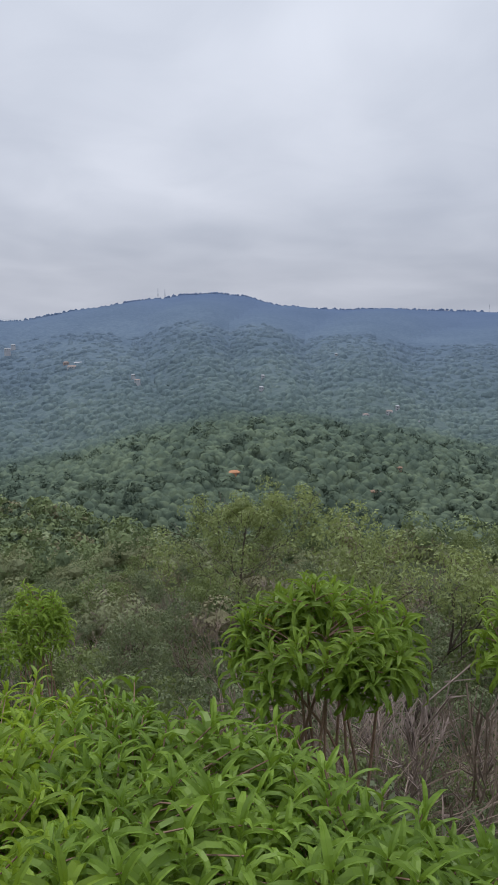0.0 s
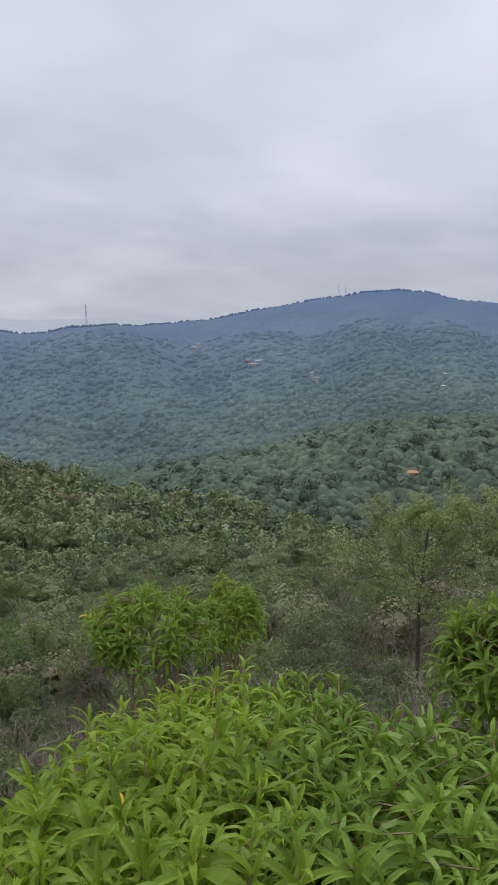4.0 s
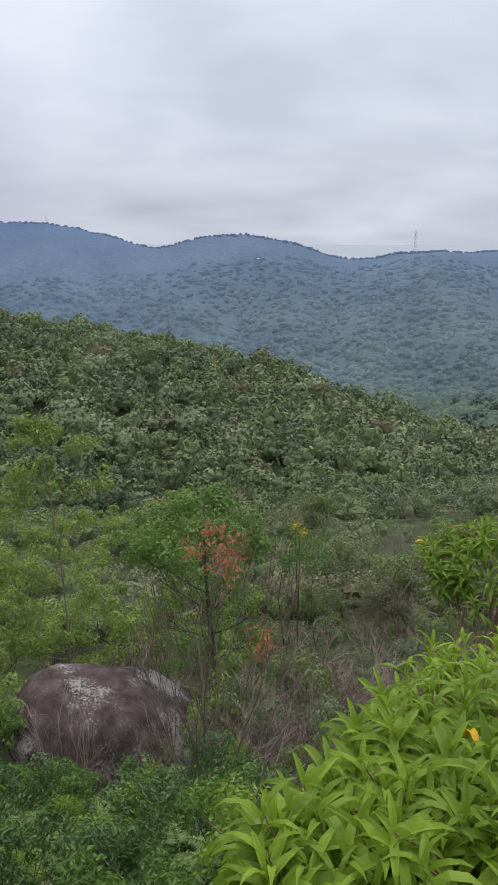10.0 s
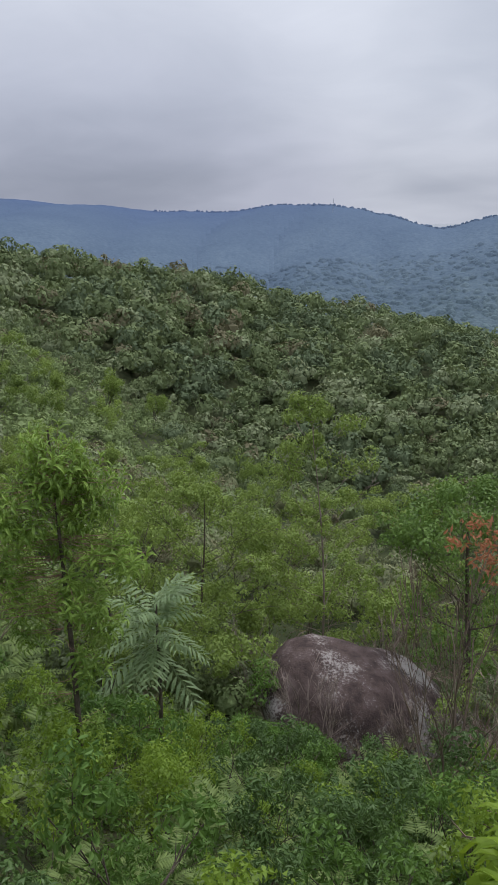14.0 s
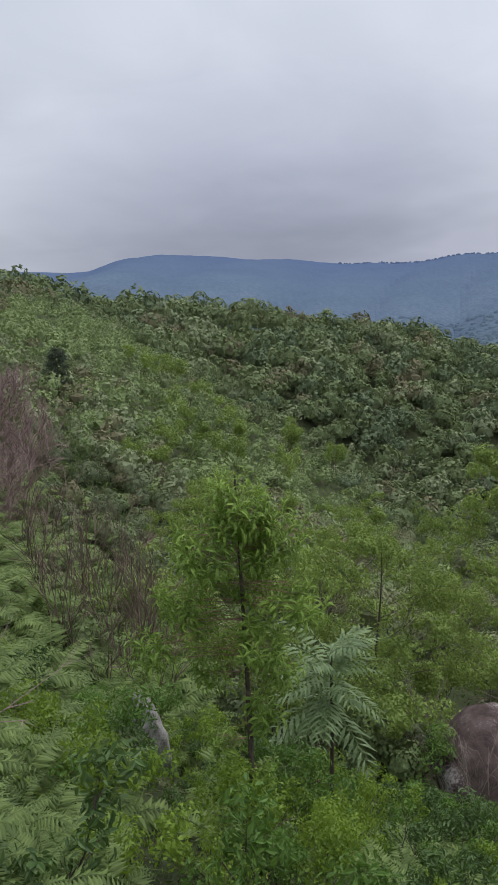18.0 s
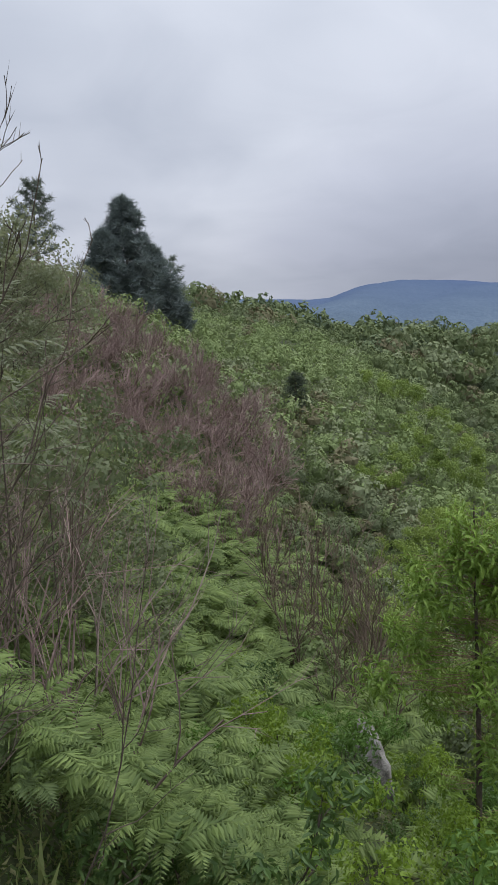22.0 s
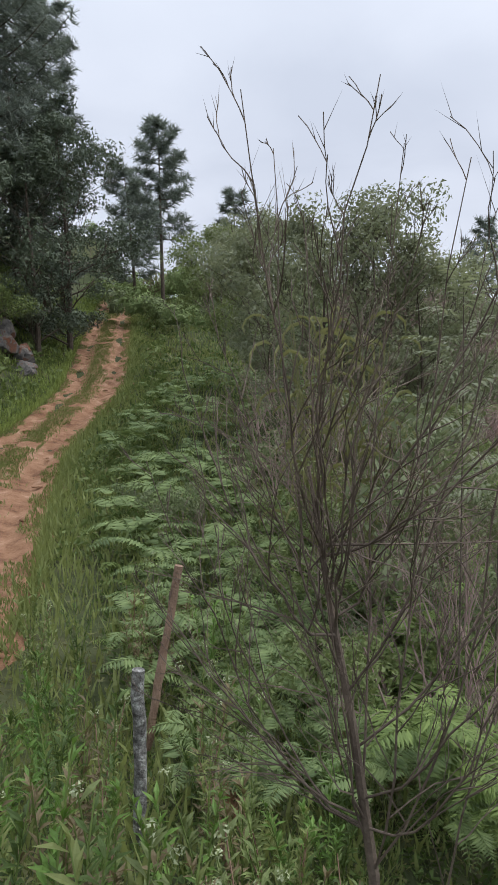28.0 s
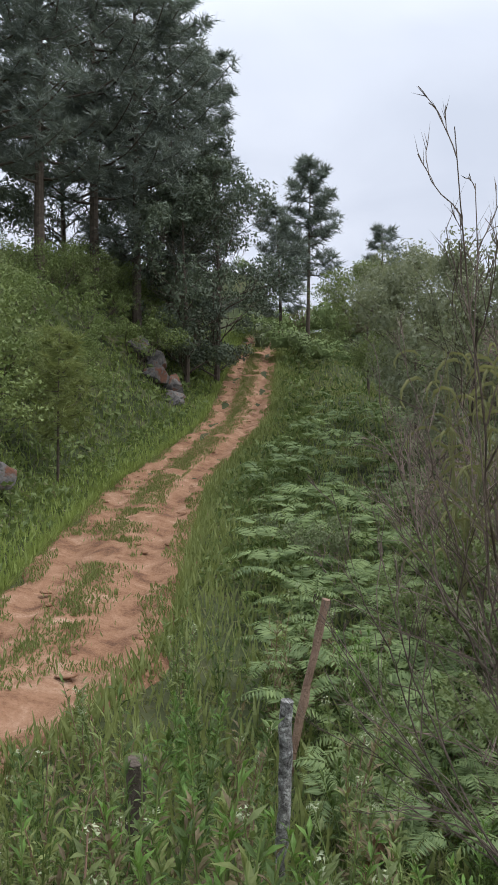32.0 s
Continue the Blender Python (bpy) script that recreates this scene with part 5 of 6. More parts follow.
def dead_top_shrub():
    """The tall half-dead shrub with orange-red leaves at its tips."""
    rng = np.random.default_rng(301)
    base = np.array(spot(41.6, 12.4))
    top = thing("withered_shrub", "tall bare shrub with clusters of orange-red dead leaves", "shrub")
    wood, limbs = Geo(), []
    for k in range(7):
        a = k * 0.9
        fork(rng, base + rng.normal(0, 0.08, 3) * [1, 1, 0], (math.cos(a) * 0.22, math.sin(a) * 0.22, 1), rng.uniform(2.6, 3.9), 0.024, 3, limbs, 0.09, 0.42, (2, 4), 0.55, 0.5, 4)
    for pts, rad, d in limbs:
        tube(wood, pts, np.maximum(rad, 0.006), 5 if d > 2 else 3)
    part("branch_frame", wood, M_TWIG_BROWN, top)
    for (az, r, el, half, n) in ((39.9, 12.2, -22.6, (0.2, 0.2, 0.34), 190), (41.3, 12.6, -20.6, (0.12, 0.12, 0.10), 40), (42.6, 12.2, -22.0, (0.12, 0.12, 0.10), 40), (36.9, 12.6, -28.6, (0.2, 0.2, 0.3), 80)):
        c = np.array(at_level(az, r, el))
        p = c + rng.normal(0, 0.45, (n, 3)) * np.array(half) * 1.6
        part("dead_leaves", Geo().stamp(*NARROW, turned(n, rng, (0.4, 2.4), (0.09, 0.17), p)), M_RED, top, "orange-red dead leaves")


def frond_geo(rng, length=1.0, pairs=11, leaflet=0.16, width=0.5, droop=0.35, rise=0.35):
    """A pinnate frond along +y: a rachis with paired leaflets."""
    g, rach = Geo(), Geo()
    t = np.linspace(0, 1, 7)
    y, z = length * t, length * (rise * t - (rise + droop) * t ** 2)
    tube(rach, np.stack([0 * t, y, z], -1), np.linspace(0.008, 0.003, 7) * length, 3)
    for k in range(pairs):
        u = 0.14 + 0.84 * k / (pairs - 1)
        p = np.array([0, length * u, length * (rise * u - (rise + droop) * u * u)])
        s = leaflet * length * math.sin(math.pi * (0.22 + 0.66 * u)) ** 0.7
        for sx in (-1, 1):
            m = Matrix.Translation(p) @ Matrix.Rotation(-sx * radians(68 - 25 * u), 4, "Z") @ Matrix.Rotation(radians(-22 + rng.uniform(-12, 12)), 4, "X") @ Matrix.Diagonal((s * width, s, s, 1))
            g.stamp(*LEAFLET, [np.array(m)])
    return g, rach


def rowan(name, label, base, height, crown, fronds, seed, length, tip_only=0.4, material=None, girth=1.0):
    rng = np.random.default_rng(seed)
    top = thing(name, label, "tree")
    base = np.array(base)
    wood = Geo()
    t = np.linspace(0, 1, 6)
    tube(wood, base + np.stack([0.05 * np.sin(3 * t), 0.05 * np.sin(2 * t), t * height], -1), np.linspace(0.055, 0.02, 6) * height / 4 * girth, 7)
    part("trunk", wood, M_BARK, top)
    kinds = []
    for k in range(4):
        g, rach = frond_geo(rng, 1.0, 10, 0.36, 0.27, (0.12, 0.18, 0.24, 0.3)[k], (0.5, 0.45, 0.4, 0.35)[k])
        both = Geo().add(np.concatenate(g.v), np.concatenate(g.f)).add(np.concatenate(rach.v), np.concatenate(rach.f))
        kinds.append(both.mesh("frond", material or M_ROWAN))
    for k in range(fronds):
        u = rng.uniform(0, 1)
        h = height * (1 - tip_only * u)
        s = length * rng.uniform(0.75, 1.1) * (0.7 + 0.3 * u)
        kind = min(3, int(u * 4))
        ob = part("frond", kinds[kind], None, top)
        ob.matrix_basis = Matrix.Translation(base + [0, 0, h]) @ Matrix.Rotation(k * 2.4 + rng.uniform(-0.3, 0.3), 4, "Z") @ Matrix.Rotation(radians(44 - 54 * u + rng.uniform(-16, 16)), 4, "X") @ Matrix.Diagonal((s, s, s, 1))


def fern_frond(rng, lift, pairs=20, n=1, wide=0.1):
    """One arching bracken frond, a metre long, drooping at its tip; each side leaf is cut into lobes."""
    v, f = [], []
    for i in range(n):
        y0, w = i / n, wide * (1 - 0.75 * i / n)
        b = len(v)
        v += [(0, y0, 0), (w, y0 + 0.36 / n, -0.04), (0, y0 + 1.0 / n, 0), (-w, y0 + 0.36 / n, -0.04)]
        f += [(b, b + 1, b + 2), (b, b + 2, b + 3)]
    v, f = np.array(v), np.array(f)
    rise = lambda u: lift * (0.95 * u - 1.2 * u * u)
    mats = []
    for i in range(pairs):
        u = 0.2 + 0.78 * i / (pairs - 1)
        s = 0.36 * (1 - u) ** 0.85 + 0.025
        slope = math.atan(lift * (0.95 - 2.4 * u))
        for sx in (-1, 1):
            mats.append(np.array(Matrix.Translation((0, u, rise(u))) @ Matrix.Rotation(slope, 4, "X") @ Matrix.Rotation(-sx * radians(72 - 14 * u), 4, "Z") @ Matrix.Rotation(radians(-18 + rng.uniform(-12, 12)), 4, "X") @ Matrix.Diagonal((s, s, s, 1))))
    g = Geo().stamp(v, f, mats)
    t = np.linspace(0, 1, 5)
    tube(g, np.stack([0 * t, t, rise(t)], -1), np.linspace(0.009, 0.003, 5), 3)
    return g


def fern_kind(seed, label, meshes, count=6):
    rng = np.random.default_rng(seed)
    top = thing("fern", label, "fern", "bracken ferns on the slope")
    for k in range(count):
        s = rng.uniform(0.75, 1.15)
        ob = part("frond", meshes[int(rng.integers(0, len(meshes)))], None, top)
        ob.matrix_basis = Matrix.Rotation(k * 6.28 / count + rng.uniform(-0.4, 0.4), 4, "Z") @ Matrix.Rotation(radians(rng.uniform(-8, 32)), 4, "X") @ Matrix.Rotation(radians(rng.uniform(-20, 20)), 4, "Y") @ Matrix.Diagonal((s, s, s, 1))
    return top


FROND_MESHES = [fern_frond(np.random.default_rng(405 + k), (0.5, 0.7, 0.9, 1.1)[k], 16, 1, 0.125).mesh("frond", M_FERN) for k in range(4)]
FINE_FRONDS = [fern_frond(np.random.default_rng(415 + k), (0.5, 0.7, 0.9, 1.1)[k], 24, 3, 0.075).mesh("frond", M_FERN) for k in range(4)]


def ferns():
    rng = np.random.default_rng(401)
    kinds = [fern_kind(410 + k, "green bracken fern on the hillside", FROND_MESHES) for k in range(5)]
    close = [fern_kind(420 + k, "green bracken fern with finely cut fronds", FINE_FRONDS) for k in range(4)]
    places = spread_out(rng, 150, (74, 110), (5.5, 20), 0.5, 0.8, None, 0.012)
    places += spread_out(rng, 42, (38, 74), (4.5, 17), 0.55, 0.8, None, 0.015)
    places += [(x, y, q * 0.7) for x, y, q in spread_out(rng, 60, (106, 132), (6.2, 17), 0.5, 0.8, None, 0.01)]
    places += spread_out(rng, 40, (134, 152), (15, 26), 0.6, 0.8, lambda a, r: road_gap(-math.sin(radians(a)) * r, math.cos(radians(a)) * r) > 3.4, 0.01)
    places += [(x, y, q * 0.5) for x, y, q in spread_out(rng, 22, (86, 106), (3.6, 6.0), 0.35)]
    near = [p for p in places if math.hypot(p[0], p[1]) < 9.5]
    plant_out(close, near, rng, (0.5, 0.9))
    plant_out(kinds, [p for p in places if p not in near], rng, (0.7, 1.2))
    # the carpet of fronds between them
    for label, count, az, r, size, lift, mat in (("carpet of green bracken covering the slope", 2900, (76, 112), (4.5, 32), (0.65, 1.15), 0.85, M_FERN), ("green bracken on the upper slope", 900, (75, 102), (17, 36), (0.9, 1.5), 0.8, M_FERN), ("green bracken under the bushes", 700, (38, 76), (4.5, 20), (0.5, 0.9), 0.5, M_FERN), ("grey-green bracken below the track", 1200, (106, 131), (4.6, 26), (0.5, 0.9), 0.5, M_FERN_GREY)):
        x, y, rr, a = scatter(rng, count, az, r, 0.85)
        ok = np.array([road_gap(*q) > 1.2 and not in_view_gap(*q) for q in zip(x, y)])
        x, y = x[ok], y[ok]
        n = len(x)
        p = np.stack([x, y, ground(x, y) + lift * (0.5 + 0.5 * lumps(x, y, 0.8)) + rng.uniform(0, 0.3, n)], -1)
        g = Geo()
        pick, spin, nod, s = rng.integers(0, 4, n), rng.uniform(0, 6.28, n), rng.uniform(-0.1, 0.55, n), rng.uniform(*size, n) * np.clip(np.hypot(x, y) / 11, 0.5, 1.1)
        m = np.zeros((n, 4, 4))
        m[:, 0, 0], m[:, 0, 1], m[:, 0, 2] = np.cos(spin), -np.sin(spin) * np.cos(nod), np.sin(spin) * np.sin(nod)
        m[:, 1, 0], m[:, 1, 1], m[:, 1, 2] = np.sin(spin), np.cos(spin) * np.cos(nod), -np.cos(spin) * np.sin(nod)
        m[:, 2, 1], m[:, 2, 2] = np.sin(nod), np.cos(nod)
        m[:, :3, :3] *= s[:, None, None]
        m[:, :3, 3], m[:, 3, 3] = p, 1
        for k in range(4):
            q = fern_frond(rng, (0.5, 0.7, 0.9, 1.1)[k], 14, 1, 0.135)
            for v, f in zip(q.v, q.f):
                g.stamp(v, f - f.min(), m[pick == k])
        tagged(part("bracken", g, mat), label, "bracken", kind="stuff")


def undergrowth():
    """Low weeds and herbs that cover the slope."""
    rng = np.random.default_rng(451)
    for name, label, count, az, r, mat, lift, kind in (("undergrowth", "tangled green weeds and herbs covering the slope", 130000, (-21, 132), (2.2, 45), M_UNDER, 0.55, SHARD), ("dry_undergrowth", "dry brown grass and litter on the slope", 52000, (-21, 152), (2.2, 45), M_REED, 0.5, SHARD), ("slope_bracken", "low green bracken and scrub covering the upper slope", 46000, (64, 109), (17, 120), M_FERN, 0.7, SHARD), ("bank_weeds", "green weeds on the road bank", 22000, (126, 156), (11, 45), M_BANK, 0.5, LEAFLET)):
        x, y, rr, a = scatter(rng, count, az, r, 0.9)
        d = np.sqrt(np.min((x[:, None] - ROAD_LINE[None, ::2, 0]) ** 2 + (y[:, None] - ROAD_LINE[None, ::2, 1]) ** 2, axis=1))
        ok = d > ROAD_HALF + 0.25
        x, y, rr, d = x[ok], y[ok], rr[ok], d[ok]
        hgt = rng.uniform(0, 1, len(x)) ** 1.5 * lift * np.clip(rr / 8, 0.4, 1.4) * np.clip((d - ROAD_HALF) / 1.5, 0.15, 1) * (0.6 + 0.5 * lumps(x, y, 1.3))
        hgt = np.where([in_view_gap(*q) for q in zip(x, y)], hgt * 0.15, hgt)
        p = np.stack([x, y, ground(x, y) + np.maximum(hgt, 0.02)], -1)
        m = turned(len(p), rng, (0.3, 1.9), (0.7, 1.3), p)
        m[:, :3, :3] *= np.clip(0.045 + 0.0065 * rr, 0.06, 0.5)[:, None, None]
        tagged(part(name, Geo().stamp(*kind, m), mat), label, "undergrowth", kind="stuff")


near_shrubs()
saplings()
scrub()
slope_trees()
dead_top_shrub()
rowan("young_tree", "young tree with large blue-green pinnate leaves", spot(66.2, 11.6), 3.9, 1.0, 34, 351, 1.2, 0.25)
ferns()
undergrowth()


SMALL_LEAF = blade(1.0, 0.26, 0.6, 0.25, 2)


# ---- stones, wood and near things ----
def stone_geo(rng, half, bumps=0.18, detail=4, seed=1.0, squash=0.35, facets=0):
    bm = bmesh.new()
    bmesh.ops.create_icosphere(bm, subdivisions=detail, radius=1.0)
    cuts = np.random.default_rng(int(seed * 10)).normal(0, 1, (facets, 3))
    cuts = [(Vector(c).normalized(), 0.62 + 0.3 * (k % 5) / 5) for k, c in enumerate(cuts)]
    for v in bm.verts:
        p = v.co.copy()
        d = noise.fractal(p * 1.3 + Vector((seed, 0, 0)), 1.0, 2.0, 4) * bumps + noise.noise(p * 6 + Vector((0, seed, 0))) * bumps * 0.12
        p *= 1 + d
        for way, level in cuts:
            p -= way * max(0.0, p.dot(way) - level) * 0.92
        if p.z < -squash:
            p.z = -squash + (p.z + squash) * 0.2
        v.co = Vector((p.x * half[0], p.y * half[1], p.z * half[2]))
    me_v = [tuple(v.co) for v in bm.verts]
    me_f = [[w.index for w in f.verts] for f in bm.faces]
    bm.free()
    return Geo().add(me_v, me_f)


def stone(name, label, where, half, turn, material, seed, tilt=(0, 0), detail=4, bumps=0.18, facets=0):
    ob = part(name, stone_geo(None, half, bumps, detail, seed, facets=facets), material, smooth=bumps < 0.25)
    ob.matrix_basis = pose(*where, tilt[0], tilt[1], turn)
    return tagged(ob, label, "rock")


def stones():
    stone("boulder", "large rounded brown boulder with grey lichen patches", spot(48.3, 19.4, 0.5), (3.3, 2.4, 2.1), 49 + 10, M_ROCK, 3.1, (0, 31), 5, 0.09)
    stone("boulder", "brown boulder top behind the larger one", spot(49.2, 22.2, 0.5), (2.4, 1.6, 1.5), 40, M_ROCK, 5.7, (0, 5), 4)
    stone("standing_stone", "pale grey upright stone among ferns", spot(80.9, 13.4, 0.62), (0.46, 0.4, 1.08), 80, M_PALE, 7.3, (0, -3), 4, 0.24, 12)
    stone("pale_stone", "small pale stone in litter below ferns", spot(83.0, 14.2, 0.1), (0.4, 0.3, 0.22), 20, M_PALE, 9.3)
    stone("red_clod", "reddish earth clod beside the pale stone", spot(82.2, 14.6, 0.08), (0.45, 0.3, 0.2), 50, M_EARTH, 11.0)
    at = int(np.argmin(np.abs(np.hypot(ROAD_LINE[:, 0], ROAD_LINE[:, 1]) - 31.0) + 99 * (ROAD_LINE[:, 0] > 0)))
    for k, (along, out, lift, half) in enumerate(((0.0, 1.5, 0.1, (0.7, 0.6, 0.6)), (0.7, 1.7, 0.2, (0.7, 0.6, 0.7)), (0.2, 2.2, 0.2, (0.8, 0.6, 0.6)), (0.9, 2.5, 0.2, (0.8, 0.7, 0.7)), (0.4, 3.0, 0.2, (0.7, 0.7, 0.6)))):
        w = ROAD_WAY[at]
        x, y = ROAD_LINE[at, 0] + w[0] * along - w[1] * (ROAD_HALF + out), ROAD_LINE[at, 1] + w[1] * along + w[0] * (ROAD_HALF + out)
        stone("bank_rock", "grey and rust-stained rock cropping out of the road bank", (x, y, float(ground(x, y)[0]) + lift), half, 30 + 70 * k, M_CUT, 13.0 + 1.7 * k, (10 * k - 20, 14 - 9 * k), 4, 0.28, 16)["group"] = "rocks in the road bank"
    stone("bank_rock", "brown rock showing through the grassy bank", spot(148.4, 16.8, 0.3), (0.45, 0.4, 0.4), 60, M_CUT, 17.0, (0, 0), 4, 0.22, 10)
    x, y = LATE.x - math.sin(radians(122.4)) * 4.5, LATE.y + math.cos(radians(122.4)) * 4.5
    stone("red_clod", "reddish earth clod among weeds below the fence posts", (x, y, float(ground(x, y)[0]) + 0.06), (0.17, 0.13, 0.13), 40, M_EARTH, 19.0, (0, 0), 4, 0.3)
    rng = np.random.default_rng(505)
    for k in range(60):
        i = int(rng.integers(55, 125))
        off = rng.uniform(-1.0, 1.0)
        w = ROAD_WAY[i]
        x, y = ROAD_LINE[i, 0] - w[1] * off, ROAD_LINE[i, 1] + w[0] * off
        s = rng.uniform(0.025, 0.085)
        stone("road_stone", "flat reddish stone set in the earth track", (x, y, ROAD_LINE[i, 2] - 0.02), (s * 1.6, s, s * 0.45), rng.uniform(0, 360), M_EARTH, k * 1.7, (0, 0), 2)["group"] = "stones in the track"


def post(name, label, foot, head, radius, material, seed):
    rng = np.random.default_rng(seed)
    g = Geo()
    t = np.linspace(0, 1, 12)
    pts = np.array(foot) + (np.array(head) - np.array(foot)) * t[:, None] + rng.normal(0, radius * 0.14, (12, 3))
    rad = radius * (1 + rng.normal(0, 0.09, 12)) * np.linspace(1.06, 0.94, 12)
    tube(g, np.concatenate([pts, pts[-1:] + [[0, 0, 0.004]]]), np.concatenate([rad, [0.002]]), 12)
    tagged(part(name, g, material, smooth=False), label, "post")


def posts():
    post("fence_post", "lichen-covered grey wooden fence post", LATE + at_level(128.9, 3.9, -38), LATE + at_level(128.2, 3.9, -21.5), 0.037, M_POST, 1)
    post("fence_post", "leaning brown wooden fence post", LATE + at_level(128.0, 5.4, -27), LATE + at_level(125.0, 5.4, -14.4), 0.03, M_POST_BROWN, 2)
    post("stump", "short weathered grey tree stump in weeds", LATE + at_level(139.6, 4.5, -32), LATE + at_level(139.5, 4.5, -25.2), 0.065, M_BARK, 3)


def near_twigs():
    """The leafless shrub close by: a leaning trunk, long stems that reach above the skyline, fine side twigs."""
    rng = np.random.default_rng(601)
    top = thing("bare_shrub", "tall leafless grey-brown shrub with fine branching twigs", "shrub", "leafless shrubs")
    late = np.array(LATE)
    foot = late + np.array(at_level(108.6, 2.0, 0))
    foot[2] = float(ground(foot[0], foot[1])[0]) - 0.05
    line = np.array([foot, late + np.array(at_level(110.0, 1.95, -34.5)), late + np.array(at_level(111.6, 1.9, -25)), late + np.array(at_level(113.4, 1.88, -15.5)), late + np.array(at_level(114.6, 1.88, -7))])
    trunk = Geo()
    tube(trunk, line, [0.019, 0.016, 0.012, 0.008, 0.004], 8)
    part("trunk", trunk, M_TWIG_NEAR, top)
    aims = ((123.4, 21.5), (120.6, 17.5), (118.2, 13.0), (116.0, 9.0), (113.2, 22.0), (111.0, 17.5), (109.5, 14.0), (107.0, 16.5), (103.4, 19.5), (101.2, 15.5), (99.2, 17.5), (96.5, 13.0), (94.5, 8.0), (92.5, 2.0), (125.5, 8.0), (128.0, 2.0), (130.5, -5.0), (127.0, -10.0), (132.0, -13.0), (124.0, -3.0), (114.5, 4.0), (105.0, 5.0), (98.0, -3.0), (95.0, -9.0), (101.0, -13.0), (92.0, -16.0))
    seen_from = np.array((-0.333, -0.34, 0.0))
    for k, (az, el) in enumerate(aims):
        u0 = rng.uniform(0.25, 0.95) if el > 0 else rng.uniform(0.1, 0.4)
        start = np.array([np.interp(u0 * 4, range(5), line[:, i]) for i in range(3)])
        tip = seen_from + np.array(at_level(az, rng.uniform(1.4, 1.85), el - 1.5))
        t = np.linspace(0, 1, 10)
        bow = rng.normal(0, 0.06, 3)
        pts = start + (tip - start) * t[:, None] ** np.array([0.72, 0.72, 1.12]) + bow * np.sin(np.pi * t)[:, None] + rng.normal(0, 0.006, (10, 3))
        pts[0] = start
        g = Geo()
        tube(g, pts, np.linspace(0.0038, 0.001, 10), 6)
        limbs = []
        for u in np.linspace(0.12, 0.97, 11) + rng.uniform(-0.03, 0.03, 11):
            q = np.array([np.interp(u, t, pts[:, i]) for i in range(3)])
            d = (tip - start) / np.linalg.norm(tip - start)
            s = rng.normal(0, 1, 3)
            s /= np.linalg.norm(s)
            fork(rng, q, d * 0.9 + s * 0.6, rng.uniform(0.14, 0.44) * (1.15 - u * 0.92), 0.0024 * (1.2 - u * 0.6), 2, limbs, 0.12, 0.5, (1, 3), 0.6, 0.2, 4)
        for pts2, rad, d in limbs:
            (tube(g, pts2, np.maximum(rad, 0.001), 3) if d else sliver(g, pts2, 0.001))
        part("stem", g, M_TWIG_NEAR, top)


def near_brush():
    """Brown leafless shrubs standing behind the nearest one."""
    rng = np.random.default_rng(641)
    kinds = [shrub_kind("bare_shrub", "leafless brown shrub with dense thin twigs", "shrub", "leafless shrubs", 642 + k, (M_TWIG_PINK, M_TWIG_PINK, M_TWIG)[k], None, height=2.9, spread=0.5, stems=6, leaves=0, leaf=0.1, depth=3, twig=0.0024, lift=0.15, side=0.65, girth=0.55) for k in range(3)]
    places = [(*spot(az, r)[:2], 1.0) for az, r in ((104, 7.4), (107, 6.4), (110, 7.4), (101.5, 6.4), (103.5, 10), (109.5, 9.6), (112, 11), (105.5, 8.6), (109, 12.5), (113.5, 13), (116, 14.5), (118.5, 16), (111, 15), (115, 17), (112.5, 13.5), (117, 12.5), (114, 10.5), (108, 10.5))]
    plant_out(kinds, places, rng, (0.85, 1.25))


def weeds():
    """Leafy herbs with small whitish flower heads beside the track."""
    rng = np.random.default_rng(651)
    for k in range(175):
        az, r = rng.uniform(112, 152), 1.55 + 6.5 * rng.uniform() ** 1.4
        x, y = -math.sin(radians(az)) * r, math.cos(radians(az)) * r
        if road_gap(x, y) < 0.35 or in_view_gap(x, y):
            continue
        if az < 118 and r < 2.6:
            continue
        z = float(ground(x, y)[0])
        top = thing("weed", "tall leafy green weed with whitish flower heads", "weed", "weeds beside the track")
        top.matrix_basis = pose(x, y, z, 0, 0, rng.uniform(0, 360))
        h = rng.uniform(0.65, 1.15) if az > 122 else rng.uniform(0.4, 0.75)
        leaves = []
        for s in range(3):
            a = rng.uniform(0, 6.28)
            tip = np.array([math.cos(a) * 0.16, math.sin(a) * 0.16, h * rng.uniform(0.75, 1.05)])
            t = np.linspace(0, 1, 5)
            pts = tip * t[:, None] ** np.array([1.4, 1.4, 1.0])
            stalk = Geo()
            tube(stalk, pts, np.linspace(0.006, 0.0025, 5), 4)
            stem = part("stalk", stalk, M_STEM if k % 4 == 0 else M_FERN, top)
            for i in range(48):
                u = rng.uniform(0.15, 1.0)
                q = tip * np.array([u ** 1.4, u ** 1.4, u])
                d = np.array([rng.normal(0, 1), rng.normal(0, 1), 0.7 + u])
                m = Matrix.Translation(q) @ Vector(d).to_track_quat("Y", "Z").to_matrix().to_4x4() @ Matrix.Rotation(rng.uniform(-0.6, 0.6), 4, "Y")
                s_ = rng.uniform(0.04, 0.09)
                leaves.append(np.array(m @ Matrix.Diagonal((s_, s_, s_, 1))))
            if k % 6 == 0:
                part("flower_head", puffs(rng, [tip], [0.03], 22, 0.016), M_FLOWER, stem, "cluster of small whitish flowers")
        part("foliage", Geo().stamp(*SMALL_LEAF, leaves), (M_OLIVE, M_MIDGREEN, M_BANK, M_UNDER, M_GRASS, M_WITHERED)[k % 6], top)


